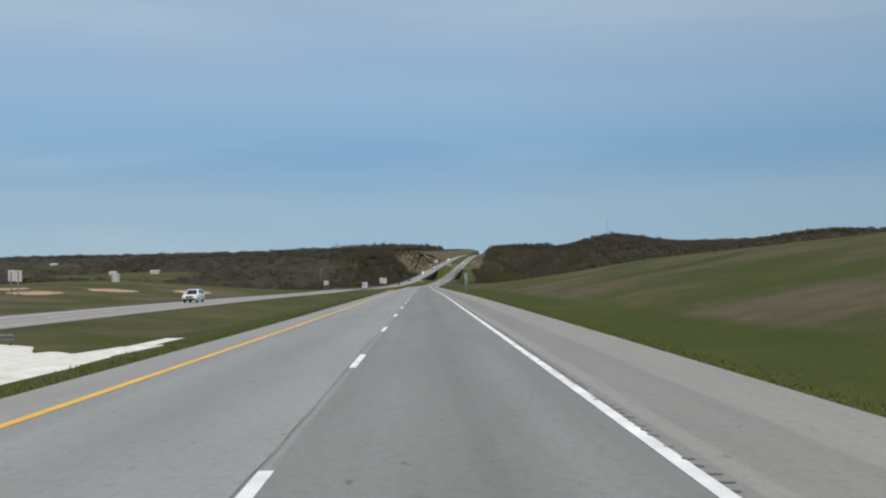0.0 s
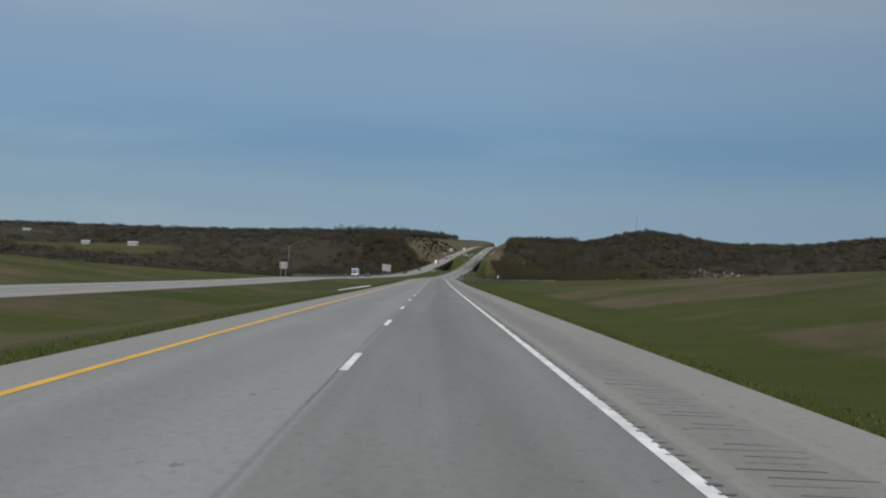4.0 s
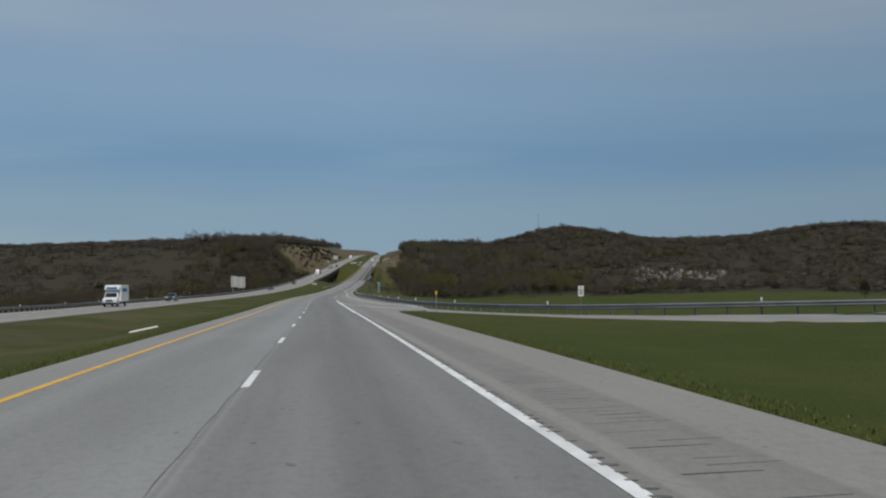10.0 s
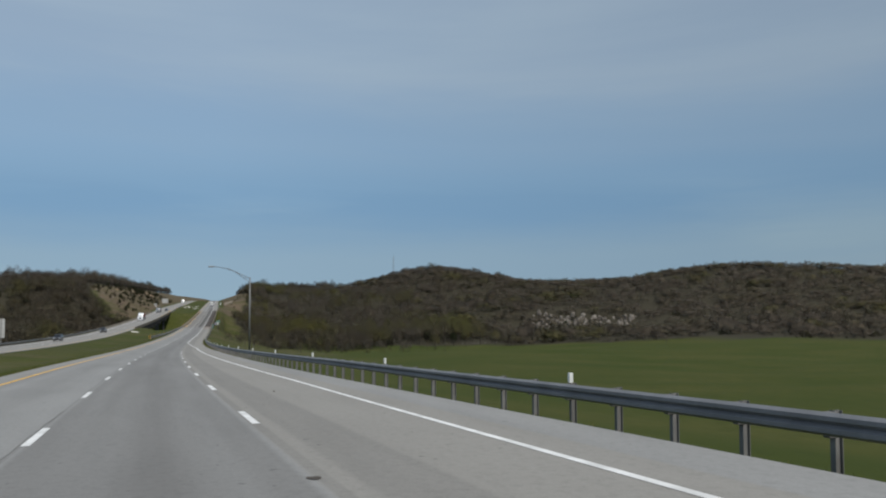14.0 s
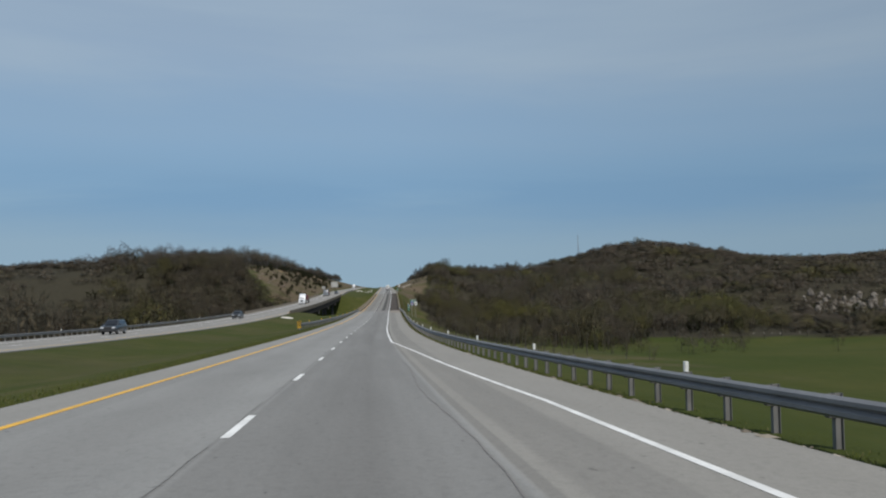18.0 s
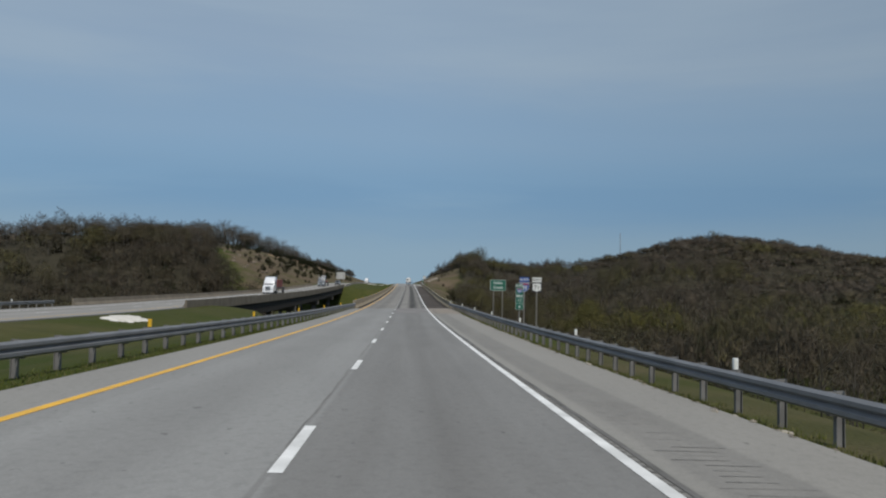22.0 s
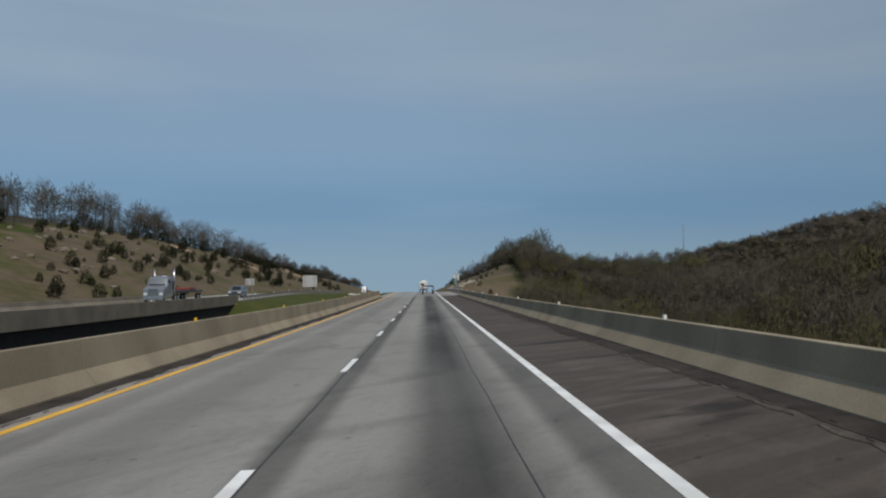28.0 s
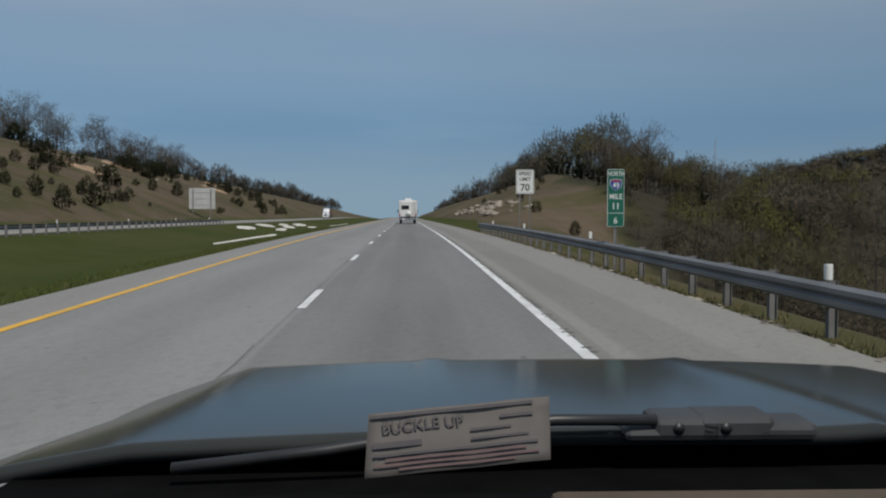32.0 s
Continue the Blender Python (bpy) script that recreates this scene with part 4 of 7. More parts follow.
# reflectors along the bridge barriers
for y in np.arange(869.8, RP[1] - 2, 14.9):
    ob = tagged(new("barrier_reflector", REFL_W), "small white reflector plate on the bridge barrier", "reflector", "white barrier reflectors")
    ob.matrix_world = Matrix.Translation(on_road(y, 4.88, 0.785)) @ Matrix.Diagonal((0.7, 0.7, 0.36, 1))
for y in np.arange(863.0, LP[1] - 2, 14.7):
    ob = tagged(new("barrier_reflector", REFL_Y), "small yellow reflector plate on the median barrier", "reflector", "yellow barrier reflectors")
    ob.matrix_world = Matrix.Translation(on_road(y, -6.5, 0.94)) @ Matrix.Diagonal((0.7, 0.7, 0.36, 1))

for y in np.arange(874.0, 1085, 29.4):
    ob = tagged(new("barrier_reflector", REFL_W), "small white reflector plate on the southbound bridge barrier", "reflector", "white barrier reflectors")
    ob.matrix_world = Matrix.Translation(on_left(y, -24.4, 0.81)) @ Matrix.Diagonal((0.7, 0.7, 0.36, 1))

# ---- slip road ----


def slip_road():
    near = [Vector((x, y, 0)) for x, y in SLIP_EDGE]
    far = [Vector((x - 0.5, y - 0.3, 0)) for x, y in SLIP_RAIL] 

    def resample(line, n):
        fine = []
        for a, b in zip(line, line[1:]):
            fine += [a.lerp(b, t / 20) for t in range(20)]
        for _ in range(60):
            fine = [fine[0]] + [(p * 2 + q + r) / 4 for p, q, r in zip(fine[1:-1], fine, fine[2:])] + [fine[-1]]
        return [fine[round(i * (len(fine) - 1) / (n - 1))] for i in range(n)]

    def bed(v):
        h, _ = slip_bench(np.array([v.x]), np.array([v.y]))
        off = v.x - float(road_x(v.y))
        level = on_road(v.y, off).z - 0.03 if off < right_edge(v.y) + 0.1 else 99
        return min(float(h[0]) + 0.03, level)

    n, m = 60, 7
    a, b = resample(near, n), resample(far, n)
    verts, faces = [], []
    for p, q in zip(a, b):
        for j in range(m):
            v = p.lerp(q, j / (m - 1))
            verts.append(Vector((v.x, v.y, bed(v))))
        for v in (q, p):
            verts.append(Vector((v.x, v.y, bed(v) - 0.6)))
    w = m + 2
    for k in range(n - 1):
        for j in range(w):
            x, y = k * w + j, k * w + (j + 1) % w
            faces.append((x, y, y + w, x + w))
    ob = tagged(mesh_ob("slip_road", verts, faces, material("slip_road_pavement", (0.25, 0.243, 0.232), 0.85, second=(0.2, 0.195, 0.185), scale=0.4, fine=0.15, fine_scale=14, bump=0.004, where="World")),
                "pale grey entrance slip road curving in from the fields", "slip road", kind="structure")
    for t, wide in ((0.13, 0.13), (0.78, 0.15)):
        vs, fs = [], []
        for p, q in zip(a, b):
            d = (q - p).normalized() * wide / 2
            c = p.lerp(q, t)
            if t > 0.5:
                c = p.lerp(q, t - 0.17 * min(1.0, max(0.0, (c.y - 414) / 12)))
            for s in (-1, 1):
                v = c + d * s
                off = v.x - float(road_x(v.y))
                vs.append(Vector((v.x, v.y, on_road(v.y, off).z + 0.01 if off < right_edge(v.y) + 0.1 else bed(v) + 0.022)))
        fs = [(2 * k, 2 * k + 2, 2 * k + 3, 2 * k + 1) for k in range(n - 14 if t < 0.5 else n - 2) if t < 0.5 or a[k].lerp(b[k], t).y < 424.8]
        mesh_ob("slip_line", vs, fs, YELLOW_PAINT if t < 0.5 else WHITE_PAINT, ob)

    # turf shoulder that falls from the slip road's near edge to the grass
    vs = []
    rim = [(p, q) for p, q in zip(a, b) if p.y < 414.3]
    for p, q in rim:
        d = (p - q).normalized()
        for out, up in ((-0.25, -0.005), (0.25, 0.0), (1.1, -0.03), (2.2, -0.3)):
            v = p + d * out
            h = bed(p) - 0.005
            vs.append(Vector((v.x, v.y, h + up)))
    fs = [(4 * k + j, 4 * k + j + 1, 4 * k + j + 5, 4 * k + j + 4) for k in range(len(rim) - 1) for j in range(3)]
    tagged(mesh_ob("slip_verge", vs, fs, TURF, smooth=True), "grass verge along the near edge of the slip road", "verge", kind="structure")


slip_road()

# rumble grooves beside the edge line, and the wider worn groups on the shoulder
GROOVE = material("rumble_groove", (0.135, 0.13, 0.12), 0.9, second=(0.2, 0.195, 0.185), scale=1.2, fine=0.3, where="World")
DARK_GROOVE = material("dirty_groove", (0.095, 0.092, 0.086), 0.9, second=(0.15, 0.146, 0.138), scale=0.9, fine=0.3, where="World")


def rumble(name, spans, off0, off1, pitch, wide, mat, ragged=0.0, missing=0.0):
    """Cross grooves between two offsets; ragged ends, a share of them worn away."""
    verts, faces = [], []
    rng = random.Random(int(off0 * 100))
    for y0, y1 in spans:
        y = y0
        while y < y1:
            worn = missing + 0.3 * noise.noise((y * 0.045, off0, 2.0))
            if rng.random() > worn:
                b = len(verts)
                a0, a1 = off0 + ragged * rng.uniform(-0.4, 1), off1 - ragged * rng.uniform(-0.4, 1)
                tilt, w = rng.uniform(-0.02, 0.02), wide * rng.uniform(0.5, 1.3)
                verts += [on_road(y, a0, 0.006), on_road(y + tilt, a1, 0.006), on_road(y + tilt + w * 0.6, a1, 0.006), on_road(y + w, a0, 0.006)]
                faces.append((b, b + 1, b + 2, b + 3))
            y += pitch
    tagged(mesh_ob(name, verts, faces, mat), "shallow rumble grooves worn into the shoulder beside the edge line", "rumble strip", kind="stuff")


rumble("edge_rumble", ((20, 425), (690, 843), (1106, 1300)), 1.83, 1.98, 0.30, 0.11, DARK_GROOVE, 0.05, 0.1)
rumble("rumble_strip", ((60, 410), (686, 843)), 2.42, 3.3, 0.30, 0.026, GROOVE, 0.33, 0.25)
stripe("sealed_groove", step(704, 800, 1.2), wander(2.0, 1.0), 0.085, DARK_GROOVE, parent=road, up=0.008)
stripe("sealed_groove", step(796, 842, 0.8), wander(2.03, 1.6), 0.035, TAR, parent=road, up=0.009)

# ---- woods ----


def tinted_material(name, colours, rough=0.9, crown=False, porous=0.0):
    """Bark or twigs, whose hue runs over the colours by the tree's own tint, with fine variation.
    A crown of twigs is porous: it is lit as a rounded mass, also through its blades."""
    m = bpy.data.materials.new(name)
    m.use_nodes = True
    n, l = m.node_tree.nodes, m.node_tree.links
    b = n["Principled BSDF"]
    b.inputs["Roughness"].default_value, b.inputs["Specular IOR Level"].default_value = rough, 0.15
    a = n.new("ShaderNodeAttribute")
    a.attribute_name = "tint"
    ramp = n.new("ShaderNodeValToRGB")
    ramp.color_ramp.elements[0].color, ramp.color_ramp.elements[1].color = (*colours[0], 1), (*colours[-1], 1)
    for i, c in enumerate(colours[1:-1], 1):
        e = ramp.color_ramp.elements.new(i / (len(colours) - 1))
        e.color = (*c, 1)
    l.new(a.outputs["Fac"], ramp.inputs["Fac"])
    t = n.new("ShaderNodeTexNoise")
    t.inputs["Scale"].default_value = 0.9
    l.new(n.new("ShaderNodeNewGeometry").outputs["Position"], t.inputs["Vector"])
    r = n.new("ShaderNodeMapRange")
    r.inputs["To Min"].default_value, r.inputs["To Max"].default_value = 0.88, 1.12
    l.new(t.outputs["Fac"], r.inputs["Value"])
    h = n.new("ShaderNodeHueSaturation")
    l.new(ramp.outputs["Color"], h.inputs["Color"])
    l.new(r.outputs["Result"], h.inputs["Value"])
    l.new(h.outputs["Color"], b.inputs["Base Color"])
    if crown:
        lean = n.new("ShaderNodeAttribute")
        lean.attribute_name = "lean"
        turn = n.new("ShaderNodeVectorTransform")
        turn.vector_type, turn.convert_from, turn.convert_to = "NORMAL", "OBJECT", "WORLD"
        l.new(lean.outputs["Vector"], turn.inputs["Vector"])
        flip = n.new("ShaderNodeVectorMath")
        flip.operation = "SCALE"
        flip.inputs["Scale"].default_value = -1.0
        l.new(turn.outputs["Vector"], flip.inputs[0])
        front, through_it, both = n.new("ShaderNodeBsdfDiffuse"), n.new("ShaderNodeBsdfTranslucent"), n.new("ShaderNodeAddShader")
        l.new(turn.outputs["Vector"], front.inputs["Normal"])
        l.new(flip.outputs["Vector"], through_it.inputs["Normal"])
        for k, s in enumerate((front, through_it)):
            l.new(h.outputs["Color"], s.inputs["Color"])
            l.new(s.outputs["BSDF"], both.inputs[k])
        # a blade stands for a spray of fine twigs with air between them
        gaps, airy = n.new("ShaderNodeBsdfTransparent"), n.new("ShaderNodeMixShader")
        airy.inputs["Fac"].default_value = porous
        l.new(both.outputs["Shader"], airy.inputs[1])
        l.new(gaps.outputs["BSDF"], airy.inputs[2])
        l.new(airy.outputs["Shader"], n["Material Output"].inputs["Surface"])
    return m


BARK = tinted_material("bare_bark", ((0.05, 0.045, 0.038), (0.066, 0.06, 0.052), (0.046, 0.041, 0.034)))
TWIG_HUES = ((0.072, 0.061, 0.048), (0.083, 0.07, 0.055), (0.071, 0.062, 0.044), (0.074, 0.068, 0.034), (0.084, 0.082, 0.028))
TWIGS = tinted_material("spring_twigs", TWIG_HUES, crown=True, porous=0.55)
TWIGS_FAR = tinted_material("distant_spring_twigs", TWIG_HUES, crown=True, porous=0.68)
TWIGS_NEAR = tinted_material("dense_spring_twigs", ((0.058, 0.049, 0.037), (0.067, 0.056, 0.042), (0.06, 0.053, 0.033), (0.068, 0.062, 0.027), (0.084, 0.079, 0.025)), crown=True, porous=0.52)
CEDAR = tinted_material("cedar_foliage", ((0.014, 0.019, 0.009), (0.02, 0.024, 0.012), (0.034, 0.029, 0.017)), crown=True)


def limb_tris(a, b, r0, r1, sides=3):
    """A tapered bar from a to b as triangles' corners."""
    a, b = np.array(a, float), np.array(b, float)
    d = (b - a) / (np.linalg.norm(b - a) + 1e-9)
    u = np.cross(d, (0.3, 0.9, 0.2))
    u /= np.linalg.norm(u) + 1e-9
    w = np.cross(d, u)
    ang = np.arange(sides) * 2 * np.pi / sides
    ring = np.cos(ang)[:, None] * u + np.sin(ang)[:, None] * w
    p, q = a + ring * r0, b + ring * r1
    out = []
    for i in range(sides):
        j = (i + 1) % sides
        out += [(p[i], p[j], q[j]), (p[i], q[j], q[i])]
    return out


def bare_tree(seed, height, limbs, twigs, twig=(0.10, 1.1), sides=5, low=0.28, dome=False):
    """Triangles of wood and of twigs for one leafless tree, its foot at the origin."""
    r = np.random.RandomState(seed)
    wood, fuzz = [], []
    lean = r.uniform(-0.05, 0.05, 2)
    spine = [np.array([lean[0] * h * height, lean[1] * h * height, h * height]) for h in (0, 0.3, 0.55, 0.8, 0.97)]
    radii = [0.017 * height * f for f in (1.0, 0.75, 0.5, 0.26, 0.07)]
    for k in range(4):
        wood += limb_tris(spine[k], spine[k + 1], radii[k], radii[k + 1], sides)
    tips = [(spine[4], np.array([0, 0, 1.0]))]
    spread = r.uniform(0.22, 0.34) * height
    for _ in range(limbs):
        h = r.uniform(low, 0.9)
        base = np.array([lean[0] * h * height, lean[1] * h * height, h * height])
        ang, reach = r.uniform(0, 2 * np.pi), spread * (1.15 - 0.75 * max(0, h - 0.35)) * r.uniform(0.6, 1.1)
        out = np.array([np.cos(ang), np.sin(ang), 0]) * reach
        mid = base + out * 0.55 + np.array([0, 0, reach * r.uniform(0.3, 0.55)])
        tip = base + out + np.array([0, 0, reach * r.uniform(0.8, 1.35)])
        tip[2] = min(tip[2], height * 1.02)
        w = 0.006 * height * (1.2 - h)
        wood += limb_tris(base, mid, w, w * 0.6) + limb_tris(mid, tip, w * 0.6, w * 0.12)
        tips += [(mid, out), (tip, out), (tip, out), ((mid + tip) / 2, out)]
    for k in range(twigs):
        if dome:
            u = r.normal(0, 1, 3)
            u /= np.linalg.norm(u)
            u[2] = abs(u[2]) if r.rand() < 0.7 else u[2]
            p = np.array([0, 0, 0.55 * height]) + u * np.array([0.27, 0.27, 0.45]) * height * r.uniform(0.55, 1.0) * (1 + 0.2 * np.sin(3 * u[0] + seed) * np.cos(4 * u[1] + seed))
            d = u * 0.4 + r.normal(0, 0.28, 3) + (0, 0, 0.9)
            d /= np.linalg.norm(d)
            s = np.cross(d, r.normal(0, 1, 3))
            s /= np.linalg.norm(s) + 1e-9
            ln, wd = twig[1] * r.uniform(0.6, 1.4), twig[0] * r.uniform(0.6, 1.4)
            fuzz.append((p - s * wd, p + s * wd, p + d * ln))
            continue
        c, out = tips[r.randint(len(tips))]
        p = c + np.clip(r.normal(0, 1, 3), -1.7, 1.7) * (0.055 if low > 0.2 else 0.1) * height * (1, 1, 0.9)
        p[2] = abs(p[2])
        d = r.normal(0, 1, 3) + (0, 0, 0.9) + out * 0.12
        d /= np.linalg.norm(d)
        s = np.cross(d, r.normal(0, 1, 3))
        s /= np.linalg.norm(s) + 1e-9
        ln, wd = twig[1] * r.uniform(0.6, 1.4), twig[0] * r.uniform(0.6, 1.4)
        fuzz.append((p - s * wd, p + s * wd, p + d * ln))
    return np.array(wood), np.array(fuzz)


def far_tree(seed, height, blades, blade, upright=0.9):
    """A full, soft crown of upright twigs on a short stem, for woods seen from far off."""
    r = np.random.RandomState(seed)
    u = r.normal(0, 1, (blades, 3))
    u /= np.linalg.norm(u, axis=1, keepdims=True)
    u[:, 2] = np.where(r.rand(blades) < 0.65, np.abs(u[:, 2]), u[:, 2])
    lumps = 1 + 0.22 * np.sin(3 * u[:, :1] + seed) * np.cos(4 * u[:, 1:2] + seed)
    at = np.array([0, 0, 0.46 * height]) + u * np.array([0.31, 0.31, 0.48]) * height * r.uniform(0.6, 1.0, (blades, 1)) * lumps
    d = u * 0.35 + r.normal(0, 0.25 + 0.35 * (0.9 - upright), (blades, 3)) + (0, 0, upright)
    d /= np.linalg.norm(d, axis=1, keepdims=True)
    w = np.cross(d, r.normal(0, 1, (blades, 3)))
    w /= np.linalg.norm(w, axis=1, keepdims=True) + 1e-9
    ln, wd = blade[1] * r.uniform(0.6, 1.4, (blades, 1)), blade[0] * r.uniform(0.6, 1.4, (blades, 1))
    return np.array(limb_tris((0, 0, 0), (0, 0, 0.6 * height), 0.13, 0.06)), np.stack([at - w * wd, at + w * wd, at + d * ln], 1)


def cedar_shape(seed, height, leaves, twig=(0.12, 0.5)):
    r = np.random.RandomState(seed)
    wood = np.array(limb_tris((0, 0, -0.2), (0, 0, height * 0.8), 0.05 * height ** 0.5, 0.02, 4))
    fuzz = []
    fat = r.uniform(0.36, 0.5)
    for _ in range(leaves):
        h = r.beta(1.2, 1.6)
        ang = r.uniform(0, 2 * np.pi)
        rad = fat * height * (1 - h) ** 0.5 * min(1.0, 0.55 + 2.2 * h) * r.uniform(0.45, 1.08) * (1 + 0.2 * np.sin(3 * ang + seed))
        p = np.array([np.cos(ang) * rad, np.sin(ang) * rad, 0.06 * height + h * height * 0.92])
        d = np.array([np.cos(ang) * 0.7, np.sin(ang) * 0.7, 0.8]) + r.normal(0, 0.35, 3)
        d /= np.linalg.norm(d)
        s = np.cross(d, r.normal(0, 1, 3))
        s /= np.linalg.norm(s) + 1e-9
        k = r.uniform(0.6, 1.4)
        fuzz.append((p - s * twig[0] * k, p + s * twig[0] * k, p + d * twig[1] * k))
    return wood, np.array(fuzz)


def tri_mesh(name, tris, mats, index=None, tint=None, lean=None):
    """A mesh of loose triangles. tris: n x 3 x 3."""
    me = bpy.data.meshes.new(name)
    n = len(tris)
    me.vertices.add(3 * n)
    me.vertices.foreach_set("co", np.asarray(tris, np.float32).ravel())
    me.loops.add(3 * n)
    me.loops.foreach_set("vertex_index", np.arange(3 * n, dtype=np.int32))
    me.polygons.add(n)
    me.polygons.foreach_set("loop_start", np.arange(0, 3 * n, 3, dtype=np.int32))
    for m in mats:
        me.materials.append(m)
    if index is not None:
        me.polygons.foreach_set("material_index", np.asarray(index, np.int32))
    a = me.attributes.new("tint", "FLOAT", "POINT")
    a.data.foreach_set("value", np.repeat(np.full(n, 0.3) if tint is None else tint, 3).astype(np.float32))
    if lean is None:
        mid = np.asarray(tris).mean(1)
        lean = mid - np.array([0, 0, mid[:, 2].max() * 0.4])
    lean = lean / (np.linalg.norm(lean, axis=1, keepdims=True) + 1e-6)
    a = me.attributes.new("lean", "FLOAT_VECTOR", "POINT")
    a.data.foreach_set("vector", np.repeat(lean, 3, 0).astype(np.float32).ravel())
    me.update(calc_edges=True)
    return me


FAR_TREES = [far_tree(10 + k, 9.0, 62, (0.62, 1.9)) for k in range(7)]
MID_TREES = [far_tree(30 + k, 9.5, 300, (0.16, 0.8), 0.7) for k in range(7)]
FINE_TREES = [far_tree(80 + k, 9.0, 640, (0.11, 0.5), 0.5) for k in range(7)]
NEAR_TREES = [bare_tree(40 + k, 7.5, 13, 480, (0.035, 0.6), 3, 0.21) for k in range(5)]
FAR_CEDARS = [cedar_shape(50 + k, 6.0, 80, (0.3, 1.1)) for k in range(3)]


def wood_patch(name, label, spots, kinds, seed, evergreen=0.06, tints=(0.0, 1.0), size=(0.75, 1.25), tall=1.0, sink=0.3, twigs=None):
    """One stretch of woodland: a tree at each spot (x, y), joined."""
    r = np.random.RandomState(seed)
    spots = np.asarray(spots, float)
    if not len(spots):
        return None
    z = ground_z(spots[:, 0], spots[:, 1])
    tris, idx, tint, lean = [], [], [], []
    for (x, y), g in zip(spots, z):
        green = r.rand() < evergreen
        wood, fuzz = FAR_CEDARS[r.randint(len(FAR_CEDARS))] if green else kinds[r.randint(len(kinds))]
        clump = noise.noise((x * 0.021, y * 0.021, 1.7)) + 0.6 * noise.noise((x * 0.06, y * 0.06, 4.2))
        a, s = r.uniform(0, 2 * np.pi), r.uniform(*size) * (1 + 0.3 * clump)
        c, d = np.cos(a) * s, np.sin(a) * s
        m = np.array([[c, -d, 0], [d, c, 0], [0, 0, s * tall * r.uniform(0.8, 1.2)]])
        at = np.array([x, y, g - sink])
        tv = float(np.clip(tints[0] + (tints[1] - tints[0]) * (0.4 + 0.75 * clump + r.normal(0, 0.1)), 0, 1)) if not green else r.rand()
        for part_tris, k in ((wood, 0), (fuzz, 2 if green else 1)):
            tris.append(part_tris @ m.T + at)
            idx.append(np.full(len(part_tris), k))
            mid = tris[-1].mean(1) - at
            lean.append(mid - np.array([0, 0, mid[:, 2].max() * 0.4]) + r.normal(0, 0.12 * s, mid.shape))
            tint.append(np.clip(np.full(len(part_tris), tv) + r.uniform(-0.04, 0.04, len(part_tris)), 0, 1))
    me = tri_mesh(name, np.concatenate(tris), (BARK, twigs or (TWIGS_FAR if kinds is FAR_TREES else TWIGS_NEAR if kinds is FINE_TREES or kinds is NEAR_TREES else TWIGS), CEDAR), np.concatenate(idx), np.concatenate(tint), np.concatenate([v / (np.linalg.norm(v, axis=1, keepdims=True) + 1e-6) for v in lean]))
    return tagged(new(name, me), label, "woodland", kind="stuff")


def off_bluff(off, y):
    """Keeps most trees away from the face of the limestone bluff."""
    t = (off - 205) / 90
    face = (t > 0.28) & (t < 1.12) & (y > 1022 - 44 * t) & (y < 1095 - 42 * t)
    return ~face | (np.sin(off * 1.7) + np.sin(y * 1.3) > 1.0)


def scatter(seed, off_range, y_range, spacing, limit=None):
    """Spots in the woods within a stretch of the plan."""
    r = np.random.RandomState(seed)
    n = int((off_range[1] - off_range[0]) * (y_range[1] - y_range[0]) / spacing**2)
    off, y = r.uniform(*off_range, n), r.uniform(*y_range, n)
    keep = forest(off, y)
    if limit:
        keep = keep & limit(off, y)
    off, y = off[keep], y[keep]
    return np.stack([road_x(y) + off, y], -1)


wood_patch("woods_valley_east", "bare grey-brown spring woodland in the creek valley, some trees budding green", scatter(1, (70, 150), (930, 1190), 6.2), MID_TREES, 1, 0.03, (0.0, 1.05), (0.9, 1.35))
wood_patch("woods_valley_near", "bare woodland below the bridge, crowns budding olive", scatter(41, (15, 70), (930, 1088), 5.0), FINE_TREES, 41, 0.02, (0.1, 1.2), (0.9, 1.35))
wood_patch("thicket_bridge_end", "dense leafless thicket beside the bridge end, twigs budding olive", scatter(21, (13, 70), (1082, 1240), 5.0), FINE_TREES, 21, 0.05, (0.1, 1.1), (0.5, 0.85))
wood_patch("woods_hill_east", "leafless hardwood trees covering the hill above the cutting", scatter(2, (30, 150), (1190, 1480), 6.8, lambda o, y: ((o > 60) | (y > 1240)) & ((o < 48) | (y < 1215))), MID_TREES, 2, 0.05)
wood_patch("woods_saddle_east", "low leafless trees in the saddle behind the eastern bank", scatter(25, (48, 116), (1215, 1480), 6.8), MID_TREES, 25, 0.04, (0.0, 1.1), (0.75, 1.1), 0.78)
wood_patch("woods_slope_east", "bare woodland on the rounded hill across the creek field", scatter(3, (150, 520), (860, 1480), 8.2, off_bluff), FAR_TREES, 3, 0.05, (0.0, 0.8), (1.2, 1.8), 0.42, 1.2)
wood_patch("woods_knoll", "bare trees crowding the rounded knoll above the creek", scatter(23, (100, 340), (1270, 1450), 7.0, lambda o, y: (o - 219) ** 2 + (y - 1362) ** 2 < 100 ** 2), FAR_TREES, 23, 0.03, (0.0, 0.8), (1.0, 1.5), 0.44, 1.2)
wood_patch("woods_field_edge", "bare trees along the far edge of the green field", scatter(4, (270, 620), (430, 860), 9.5), FAR_TREES, 4, 0.05, (0.0, 0.8), (1.2, 1.8), 0.42, 1.0)
wood_patch("woods_hilltop_east", "bare woodland on the crown of the eastern hill", scatter(33, (520, 800), (880, 1400), 11), FAR_TREES, 33, 0.04, (0.0, 0.8), (1.2, 1.8), 0.4, 1.2)
